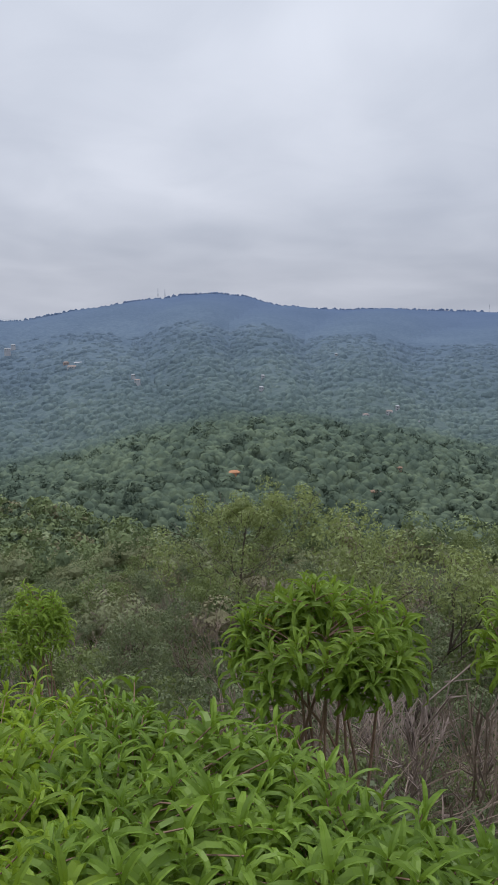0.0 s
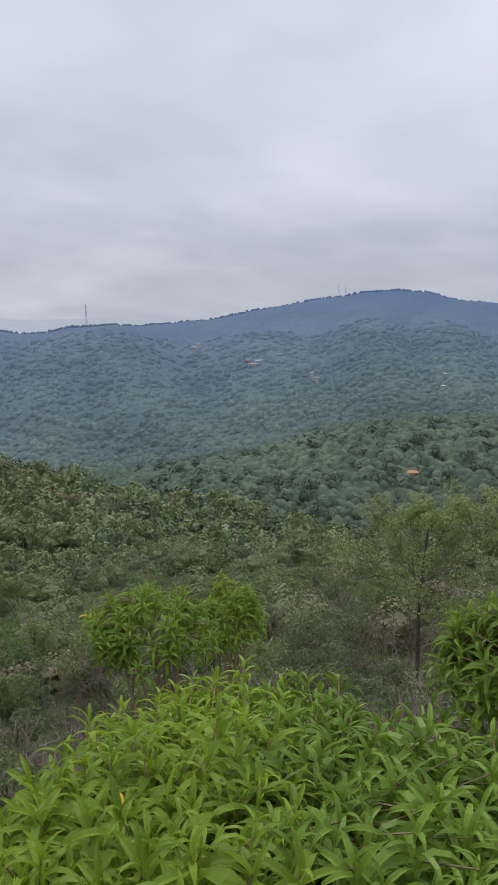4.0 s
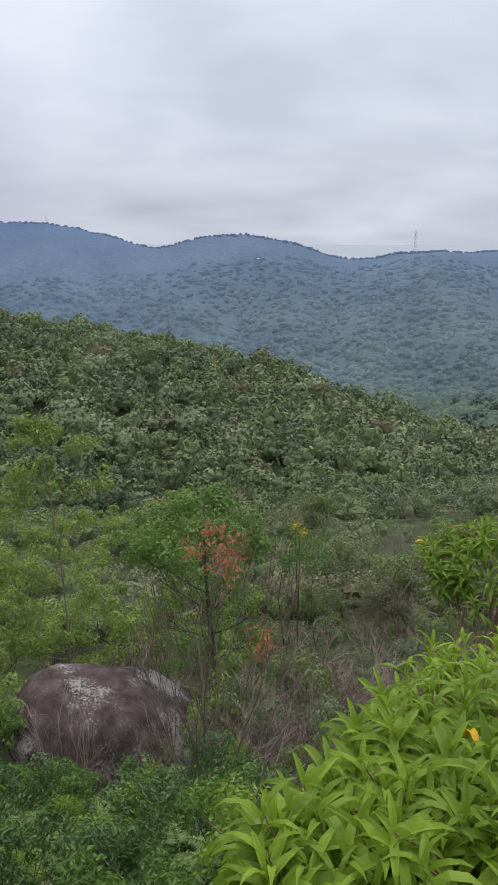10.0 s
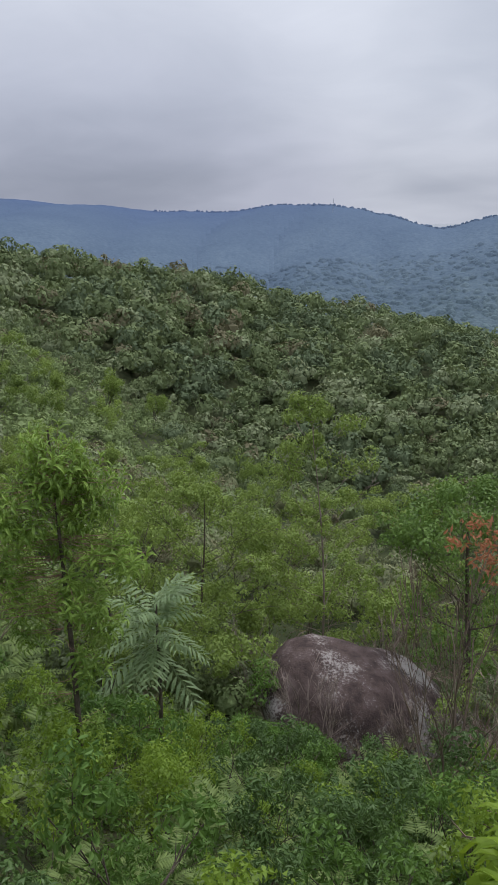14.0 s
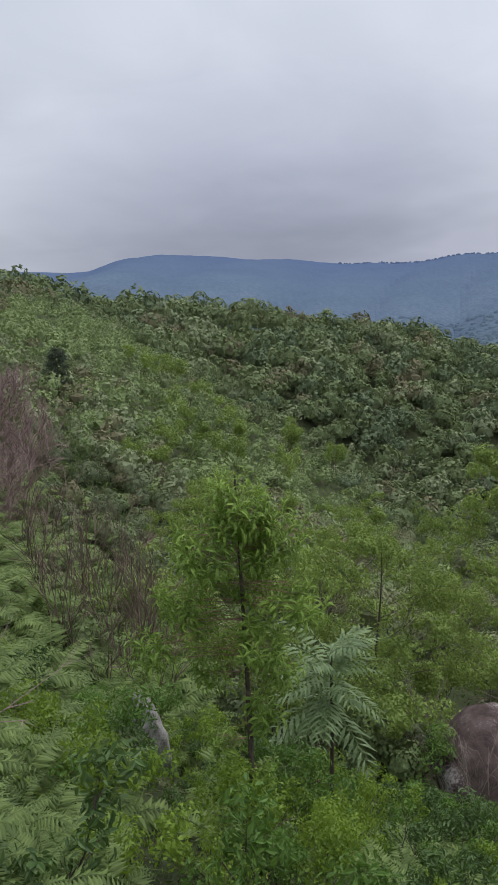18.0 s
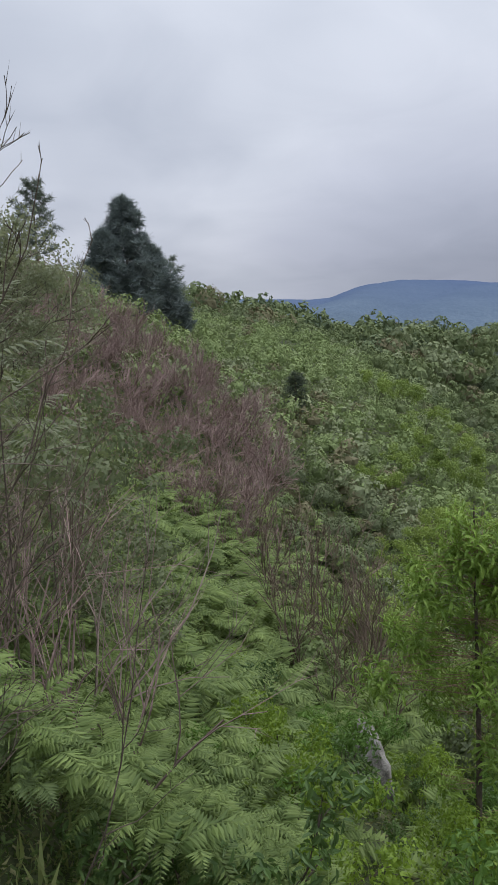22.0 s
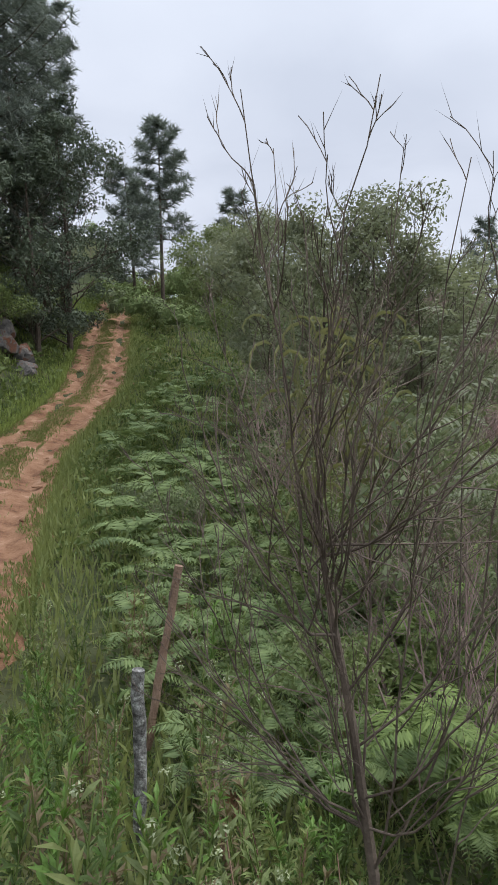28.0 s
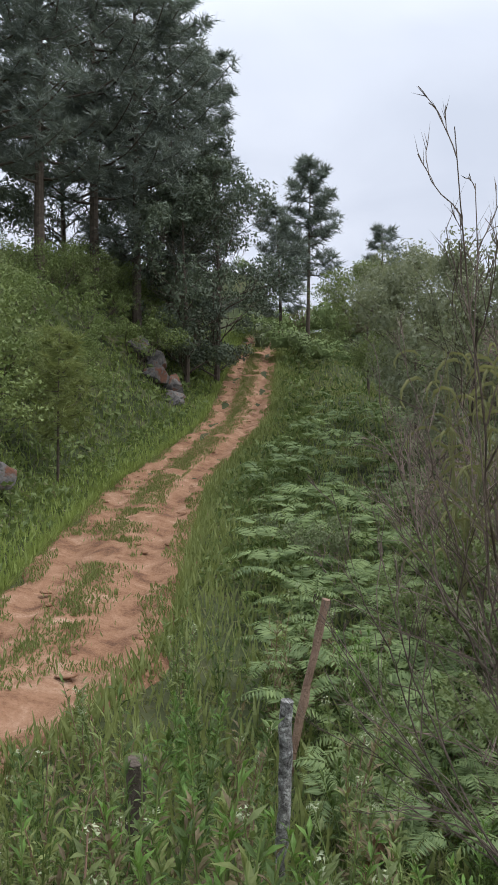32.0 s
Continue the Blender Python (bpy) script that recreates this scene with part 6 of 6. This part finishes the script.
def grass():
    rng = np.random.default_rng(701)

    def along(n, offs, lo=40, hi=150):
        i = rng.uniform(lo, hi, n)
        k = i.astype(int)
        u = (i - k)[:, None]
        k = np.minimum(k, len(ROAD_LINE) - 2)
        c = ROAD_LINE[k] * (1 - u) + ROAD_LINE[k + 1] * u
        w = ROAD_WAY[k]
        o = offs(n)
        x, y = c[:, 0] - w[:, 1] * o, c[:, 1] + w[:, 0] * o
        return x, y, c[:, 2], o

    # verges: lush on the bank side, weedy on the valley side
    for name, label, n, offs, size, mat in (
            ("verge_grass", "lush green grass on the verge and bank of the track", 30000, lambda n: ROAD_HALF + rng.uniform(-0.15, 1, n) ** 2 * 3.6, (0.12, 0.34), M_VERGE),
            ("valley_side_grass", "green grass and weeds on the lower verge", 26000, lambda n: -ROAD_HALF - rng.uniform(-0.1, 1, n) ** 2 * 4.6, (0.14, 0.38), M_GRASS)):
        x, y, z, o = along(n, offs)
        p = np.stack([x, y, ground(x, y) - 0.01], -1)
        m = turned(n, rng, (-0.5, 0.5), size, p)
        flip = np.array([[1, 0, 0], [0, 0, -1], [0, 1, 0]], float)
        m[:, :3, :3] = m[:, :3, :3] @ flip
        m[:, :3, 0] *= 0.35
        tagged(part(name, Geo().stamp(*NARROW, m), mat), label, "grass", kind="stuff")
    # low grass under the weeds beside the lookout
    n = 40000
    a, rr = np.radians(np.where(rng.uniform(0, 1, n) < 0.42, rng.uniform(112, 154, n), rng.uniform(154, 338, n))), np.sqrt(rng.uniform(0.5 ** 2, 7.0 ** 2, n))
    x, y = -np.sin(a) * rr, np.cos(a) * rr
    d = np.sqrt(np.min((x[:, None] - ROAD_LINE[None, :, 0]) ** 2 + (y[:, None] - ROAD_LINE[None, :, 1]) ** 2, axis=1))
    x, y = x[d > ROAD_HALF], y[d > ROAD_HALF]
    m = turned(len(x), rng, (-0.7, 0.7), (0.04, 0.14), np.stack([x, y, ground(x, y) - 0.01], -1))
    m[:, :3, :3] = m[:, :3, :3] @ np.array([[1, 0, 0], [0, 0, -1], [0, 1, 0]], float)
    m[:, :3, 0] *= 0.35
    tagged(part("low_grass", Geo().stamp(*NARROW, m), M_GRASS), "low green grass under the weeds", "grass", kind="stuff")
    # tufts on the crown of the track and scattered between the ruts
    n = 42000
    x, y, z, o = along(n, lambda n: rng.normal(0.03, 0.19, n))
    patch = lumps(x, y, 0.9) + 0.6 * lumps(x, y, 0.35)
    ok = patch > -0.3
    x2, y2, z2, o2 = along(70000, lambda n: rng.choice([-1, 1], n) * rng.uniform(0.3, 1.45, n))
    ok2 = lumps(x2, y2, 0.5) + 0.7 * lumps(y2, x2, 0.27) > 0.48 - 1.5 * np.clip((np.abs(o2) - 0.75) / 0.45, 0, 1) + 0.5 * (np.abs(np.abs(o2) - 0.6) < 0.2)
    p = np.concatenate([np.stack([x, y, z], -1)[ok], np.stack([x2, y2, z2], -1)[ok2]]) - [0, 0, 0.01]
    m = turned(len(p), rng, (-0.8, 0.8), (0.04, 0.11), p)
    m[:, :3, :3] = m[:, :3, :3] @ np.array([[1, 0, 0], [0, 0, -1], [0, 1, 0]], float)
    m[:, :3, 0] *= 0.7
    tagged(part("track_grass", Geo().stamp(*NARROW, m), M_GRASS), "tufts of short grass between the wheel ruts", "grass", kind="stuff")


# ---- pines and the trees above the road ----
def needle_tuft():
    rng = np.random.default_rng(801)
    v, f = [], []
    for k in range(13):
        d = rng.normal(0, 1, 3)
        d[2] = abs(d[2]) * 0.7
        d /= np.linalg.norm(d)
        s = np.cross(d, [0.2, 0.9, 0.4])
        s = s / np.linalg.norm(s) * 0.075
        b = len(v)
        v += [s * 0.5, d, -s * 0.5]
        f.append((b, b + 1, b + 2))
    return np.array(v), np.array(f)


TUFT = needle_tuft()


def pine(name, label, base, height, half, seed, clear=0.35, limbs=34, tufts=10, size=0.42, cone=0.0, material=None, trunk=0.16, group=""):
    """Trunk, whorled limbs turned up at their ends, and needle tufts along them. cone: 0 rounded, 1 conical."""
    rng = np.random.default_rng(seed)
    top = thing(name, label, "tree", group, where=Matrix.Translation(base))
    g = Geo()
    t = np.linspace(0, 1, 10)
    lean = rng.normal(0, 0.02, 2) * height
    spine = np.stack([lean[0] * t ** 2, lean[1] * t ** 2, height * t], -1)
    tube(g, spine, trunk * (1 - 0.9 * t), 9)
    part("trunk", g, M_BARK, top)
    boughs, mats = Geo(), []
    for k in range(limbs):
        u = clear + (1 - clear) * (k + rng.uniform(0, 0.8)) / limbs
        v = (u - clear) / (1 - clear)
        rounded = math.sin(math.pi * (0.2 + 0.75 * v)) ** 0.7
        reach = half * ((1 - v) * cone + rounded * (1 - cone)) * rng.uniform(0.6, 1.15) + 0.2
        a = k * 2.4 + rng.uniform(-0.5, 0.5)
        p0 = np.array([np.interp(u, t, spine[:, i]) for i in range(3)])
        s = np.linspace(0, 1, 5)
        rise = rng.uniform(-0.1, 0.35)
        pts = p0 + np.stack([np.cos(a) * reach * s, np.sin(a) * reach * s, reach * (rise * s + 0.2 * s ** 2 - 0.12 * np.sin(3.1 * s))], -1)
        tube(boughs, pts, np.linspace(0.035, 0.010, 5) * height / 10, 4)
        for j in range(tufts):
            w = (0.45, 0.72, 0.98)[j % 3] * rng.uniform(0.92, 1.03)
            pad = rng.normal(0, 1, 3)
            q = np.array([np.interp(w, s, pts[:, i]) for i in range(3)]) + pad / np.linalg.norm(pad) * rng.uniform(0.1, 0.55) * (0.25 + 0.3 * reach) * np.array([1, 1, 0.7])
            mats.append(aim(q, (math.cos(a) * 0.5 + rng.normal(0, 0.4), math.sin(a) * 0.5 + rng.normal(0, 0.4), 0.9), size * rng.uniform(0.6, 1.2), rng.uniform(0, 6)))
    part("branch_frame", boughs, M_BARK, top)
    part("needles", Geo().stamp(*TUFT, mats), material or M_PINE, top)


def road_trees():
    group = "pines above the road"
    for k, (az, r, h, half, clear, limbs) in enumerate(((149.5, 28, 17, 3.8, 0.25, 58), (145.4, 31, 18, 3.8, 0.22, 60), (141.6, 34, 18.5, 3.8, 0.2, 62), (138.6, 35, 17, 3.4, 0.18, 60), (136.2, 38, 17.5, 3.4, 0.14, 60), (134.2, 42, 15.5, 2.6, 0.1, 50))):
        pine("pine", "tall dark pine on the bank above the road", spot(az, r, -0.2), h, half, 820 + k, clear, limbs, 60, 0.46, 0.2, None, 0.22, group)
    tree("evergreen_tree", "dense dark evergreen tree at the bend of the road", spot(132.8, 36.0), 9.4, 2.6, 841, M_EVERGREEN, leaves=15000, leaf=0.17, trunk=0.14, clear=0.02, limbs=36, lobe=0.55)
    tree("evergreen_tree", "dark leafy tree under the pines", spot(135.0, 34.0), 8.2, 2.4, 842, M_EVERGREEN, leaves=13000, leaf=0.17, trunk=0.13, clear=0.05, limbs=30, lobe=0.55)
    rng = np.random.default_rng(843)
    kinds = [shrub_kind("bank_bush", "tangled green bush on the road bank", "bush", "bushes on the road bank", 844 + k, M_BARK, (M_BANK, M_OLIVE, M_BANK)[k], height=2.3, spread=0.9, stems=2, lobes=20, lobe=0.13, leaves=1500, leaf=0.085, depth=2, narrow=True, lift=0.1, side=0.9, low=0.0) for k in range(3)]
    places = []
    for k in range(88):
        i, o = int(rng.integers(60, 118)), ROAD_HALF + 2.4 + 4.6 * rng.uniform() ** 1.3
        places.append((ROAD_LINE[i, 0] - ROAD_WAY[i, 1] * o, ROAD_LINE[i, 1] + ROAD_WAY[i, 0] * o, 1.0))
    plant_out(kinds, places, rng, (0.7, 1.25))
    for k, (az, r, h, half) in enumerate(((151, 33, 7.5, 2.4), (143.6, 38, 8.0, 2.6), (137.6, 41, 9.0, 2.6))):
        tree("evergreen_tree", "dark leafy tree among the pines", spot(az, r), h, half, 880 + k, M_EVERGREEN, leaves=9000, leaf=0.19, trunk=0.14, clear=0.05, limbs=26, lobe=0.6)
    pine("young_pine", "young soft-needled pine at the foot of the bank", spot(144.4, 19.3), 3.6, 0.85, 846, 0.3, 30, 14, 0.3, 0.6, M_GRASS, 0.04)
    pine("pine", "open-crowned pine at the end of the road", spot(126.0, 50), 11.4, 2.3, 851, 0.35, 40, 36, 0.52, 0.3, None, 0.14, group)
    pine("pine", "smaller dark pine beside the road's end", spot(128.0, 47), 8.6, 2.0, 852, 0.25, 32, 34, 0.48, 0.4, None, 0.12, group)
    pine("pine", "distant pine behind scrub", spot(120.6, 52), 7.4, 1.7, 853, 0.25, 24, 26, 0.49, 0.4, None, 0.12, group)
    pine("pine", "distant pine above the scrub", spot(102.9, 92), 12.8, 2.6, 854, 0.35, 28, 26, 0.73, 0.2, None, 0.2, group)
    pine("pine", "small distant pine beside the conifer", spot(93.5, 82), 7.6, 1.6, 855, 0.3, 20, 16, 0.6, 0.3, None, 0.12, group)
    for az, r, h, half, k in ((96.7, 72, 10.8, 4.6, 1), (95.0, 74, 7.4, 3.2, 2), (93.9, 76, 4.6, 2.4, 3), (98.2, 70, 7.0, 3.0, 4)):
        pine("conifer", "dense dark conical conifer on the skyline", spot(az, r, -0.3), h, half, 860 + k, 0.03, 100, 26, 0.8, 0.85, M_CONIFER, 0.2, "conifers on the skyline")
    pine("conifer", "small dark column of a conifer on the slope", spot(84.9, 62), 3.6, 0.95, 866, 0.02, 40, 16, 0.4, 0.3, M_EVERGREEN, 0.1)
    # leafy trees behind the near twigs
    for az, r, h, half, k, mat in ((115.2, 17.5, 4.9, 2.1, 1, M_CYPRESS), (111.5, 18, 4.8, 2.1, 2, M_CYPRESS), (108.0, 19, 4.6, 1.9, 3, M_CYPRESS), (121.8, 30, 4.6, 1.3, 4, M_OLIVE), (118.5, 23, 4.6, 1.6, 5, M_CYPRESS), (105.6, 22, 4.3, 1.4, 6, M_CYPRESS)):
        tree("tree", "leafy grey-green tree behind leafless twigs", spot(az, r), h, half, 870 + k, mat, leaves=15000, leaf=0.1, trunk=0.06, clear=0.12, limbs=24, lobe=0.4)
    rowan("young_tree", "small tree with dark pinnate leaves against the sky", spot(107.6, 6.0), 4.1, 0.5, 20, 881, 0.5, 0.3, M_CYPRESS, 0.16)
    rowan("young_tree", "small tree with pinnate leaves behind twigs", spot(104.5, 7.5), 3.9, 0.5, 18, 882, 0.5, 0.35, M_CYPRESS, 0.16)


def reeds():
    """Tall yellow-green arching blades behind the leafless shrub."""
    rng = np.random.default_rng(891)
    for k, (az, r) in enumerate(((113.0, 8.8), (116.4, 9.6))):
        top = thing("tall_grass", "tall yellow-green arching grass clump", "grass", "tall grass clumps", where=Matrix.Translation(spot(az, r)))
        mats = []
        for i in range(60):
            a, h = rng.uniform(0, 6.28), rng.uniform(1.2, 3.7)
            q = np.array([math.cos(a) * 0.12 * h, math.sin(a) * 0.12 * h, h]) + rng.normal(0, 0.1, 3) * [1, 1, 0]
            s = rng.uniform(0.35, 0.6)
            m = Matrix.Translation(q) @ Matrix.Rotation(a + rng.uniform(-1, 1), 4, "Z") @ Matrix.Rotation(radians(rng.uniform(20, 75)), 4, "X") @ Matrix.Diagonal((s * 0.35, s, s, 1))
            mats.append(np.array(m))
        part("blade_cluster", Geo().stamp(*LEAVES[2], mats), M_REED, top)
        culms = Geo()
        for i in range(14):
            a = rng.uniform(0, 6.28)
            tip = np.array([math.cos(a) * 0.3, math.sin(a) * 0.3, rng.uniform(2.6, 3.8)])
            t = np.linspace(0, 1, 5)
            tube(culms, tip * t[:, None] ** np.array([1.5, 1.5, 1]), np.linspace(0.01, 0.004, 5), 4)
        part("culm_cluster", culms, M_REED, top)


# ---- buildings and masts across the valley ----
def on_slope(az, el, near, far):
    """The first place past `near` where the land along a bearing rises to that angle."""
    r = np.linspace(near, far, 500)
    x, y = -np.sin(radians(az)) * r, np.cos(radians(az)) * r
    e = np.degrees(np.arctan2(ground(x, y) + 6 - EYE, r))
    k = int(np.argmax(e >= el)) if (e >= el).any() else int(np.argmax(e))
    return Vector((x[k], y[k], float(ground(x[k], y[k])[0]))), r[k]


def box(g, lo, hi):
    (a, b, c), (d, e, f) = lo, hi
    g.add([(a, b, c), (d, b, c), (d, e, c), (a, e, c), (a, b, f), (d, b, f), (d, e, f), (a, e, f)], [(0, 1, 5, 4), (1, 2, 6, 5), (2, 3, 7, 6), (3, 0, 4, 7), (4, 5, 6, 7), (0, 3, 2, 1)])


def house(label, az, el, near, far, w, d, storeys, wall, roof_mat, turn=0.0, lift=2.2):
    w, d = w * 0.6, d * 0.6
    p, r = on_slope(az, el, near, far)
    top = thing("house", label, "house", "houses across the valley", where=pose(p.x, p.y, p.z + lift, 0, 0, az + turn))
    h = 3.0 * storeys
    g = Geo()
    box(g, (-w / 2, -d / 2, -8), (w / 2, d / 2, h))
    part("wall", g, wall, top)
    g = Geo()
    o = 0.3
    g.add([(-w / 2 - o, -d / 2 - o, h), (w / 2 + o, -d / 2 - o, h), (w / 2 + o, d / 2 + o, h), (-w / 2 - o, d / 2 + o, h), (-w / 2 + d * 0.35, 0, h + d * 0.28), (w / 2 - d * 0.35, 0, h + d * 0.28)],
          [(0, 1, 5, 4), (2, 3, 4, 5)])
    g.add([(-w / 2 - o, -d / 2 - o, h), (-w / 2 - o, d / 2 + o, h), (-w / 2 + d * 0.35, 0, h + d * 0.28), (w / 2 + o, -d / 2 - o, h), (w / 2 + o, d / 2 + o, h), (w / 2 - d * 0.35, 0, h + d * 0.28)], [(0, 2, 1), (3, 4, 5)])
    part("roof", g, roof_mat, top)
    n = max(2, int(w / 3.5))
    for s in range(storeys):
        for i in range(n):
            x = -w / 2 + w * (i + 0.5) / n
            g = Geo()
            box(g, (x - 0.7, -d / 2 - 0.06, s * 3 + 0.9), (x + 0.7, -d / 2 + 0.05, s * 3 + 2.2))
            part("window", g, M_GLASS, top)


def houses():
    for row in (("terracotta-roofed house among trees in the valley", 1.1, -11.0, 330, 620, 13, 8, 1, M_TERRACOTTA, M_TERRACOTTA, 8),
                ("large pale house on the far slope", -10.4, -6.5, 600, 1300, 14, 9, 2, M_WALL, M_ROOF, -10),
                ("white house beside others on the far slope", -11.0, -6.1, 700, 1400, 8, 7, 2, M_WALL, M_WALL, 20),
                ("pale house in a gap of the woods", -8.7, -6.6, 600, 1300, 12, 8, 1, M_WALL, M_ROOF, 15),
                ("small white house at the wood's edge", -12.5, -7.0, 600, 1300, 8, 6, 1, M_WALL, M_WALL, 0),
                ("pale house with a tiled roof on the mountainside", 8.3, -4.2, 700, 1800, 15, 9, 1, M_WALL, M_ROOF, -12),
                ("small pale hillside house", 8.6, -3.8, 900, 1900, 10, 7, 1, M_WALL, M_WALL, 12),
                ("broad brownish building on the mountainside", 12.9, -3.3, 800, 1900, 34, 12, 2, M_WALL, M_ROOF, -6),
                ("long pale building below the ridge", 12.5, -2.9, 900, 2000, 26, 9, 1, M_WALL, M_WALL, 6),
                ("pale building with small windows on the far slope", 13.4, -3.0, 900, 2000, 16, 9, 2, M_ROOF, M_ROOF, 10),
                ("white house on the wooded hillside", -1.0, -4.0, 800, 1800, 9, 7, 2, M_WALL, M_WALL, 5),
                ("white terrace house on the mountainside", -0.9, -4.7, 800, 1800, 11, 7, 1, M_WALL, M_WALL, -5),
                ("small white house high on the mountain", -6.4, -2.2, 1200, 2300, 8, 6, 1, M_WALL, M_WALL, 0),
                ("small pale house on the far ridge slope", 17.0, -1.6, 1000, 1700, 14, 8, 1, M_WALL, M_WALL, 4),
                ("pale house below the saddle", 17.4, -2.0, 900, 1700, 18, 8, 2, M_WALL, M_WALL, -9),
                ("pale house on the knoll", 36.2, -0.8, 900, 1850, 18, 8, 1, M_WALL, M_WALL, 10),
                ("brown-roofed long house at the foot of the spur", -9.6, -12.2, 330, 640, 11, 6, 1, M_POST_BROWN, M_POST_BROWN, 4),
                ("brown-roofed shed among trees", -11.2, -10.4, 400, 700, 9, 5, 1, M_POST_BROWN, M_POST_BROWN, -10)):
        house(*row)


def mast(label, az, r, foot_el, top_el, spread, arms=True):
    p = at_level(az, r, foot_el)
    h = r * (math.tan(radians(top_el)) - math.tan(radians(foot_el)))
    top = thing("pylon", label, "pylon", "masts on the ridge", where=pose(p.x, p.y, p.z, 0, 0, az))
    th = 0.4 if arms else 0.25
    for sx in (-1, 1):
        for sy in (-1, 1):
            g = Geo()
            tube(g, [(sx * spread, sy * spread, -6), (sx * spread * 0.35, sy * spread * 0.35, h * 0.55), (sx * 0.3, sy * 0.3, h)], [th, th * 0.8, th * 0.6], 4)
            part("leg", g, M_STEEL, top)
    n = 7
    for k in range(n):
        z0, z1 = h * k / n, h * (k + 1) / n
        w = lambda z: spread + (0.35 * spread - spread) * z / (h * 0.55) if z < h * 0.55 else 0.35 * spread + (0.3 - 0.35 * spread) * (z - h * 0.55) / (h * 0.45)
        g = Geo()
        tube(g, [(-w(z0), -w(z0), z0), (w(z1), -w(z1), z1)], [th * 0.5] * 2, 3)
        tube(g, [(w(z0), -w(z0), z0), (-w(z1), -w(z1), z1)], [th * 0.5] * 2, 3)
        part("brace", g, M_STEEL, top)
    if arms:
        for z in (0.72, 0.86):
            g = Geo()
            tube(g, [(-spread * 1.1, 0, h * z), (0, 0, h * (z + 0.03)), (spread * 1.1, 0, h * z)], [th * 0.6] * 3, 4)
            part("cross_arm", g, M_STEEL, top)


def yellow_blooms():
    rng = np.random.default_rng(905)
    c = np.array(at_level(33.5, 25, -20.6))
    top = thing("flowering_shrub", "dark green shrub topped with orange-yellow flowers", "shrub")
    foot = np.array(spot(33.5, 25))
    for k in range(3):
        g = Geo()
        tube(g, *stem_curve(rng, foot, c + rng.normal(0, 0.25, 3), 0.03, 0.008), 5)
        part("stem", g, M_BARK, top)
    lobes = [c + rng.normal(0, 1, 3) * [0.5, 0.5, 0.4] - [0, 0, 0.75] for _ in range(12)]
    part("foliage", puffs(rng, lobes, [0.33] * 12, 120, 0.1), M_MIDGREEN, top)
    part("blossom", puffs(rng, [c + rng.normal(0, 1, 3) * [0.22, 0.22, 0.08] for _ in range(4)], [0.17] * 4, 26, 0.09), M_YFLOWER, top, "orange-yellow blossom")


stones()
posts()
yellow_blooms()
near_twigs()
near_brush()
weeds()
grass()
road_trees()
reeds()
houses()
mast("steel lattice pylon on the saddle of the ridge", 25.1, 1680, -0.5, 1.25, 4.0)
mast("distant lattice mast on the ridge", 51.2, 1950, 1.2, 2.0, 2.0, False)
mast("distant lattice mast beyond the mountain's shoulder", -17.1, 2450, 0.6, 1.35, 3.0, False)
mast("aerial mast on the mountain top", 6.7, 2380, 1.9, 2.5, 2.5, False)
mast("aerial mast among trees on the mountain top", 6.2, 2385, 1.9, 2.4, 2.0, False)
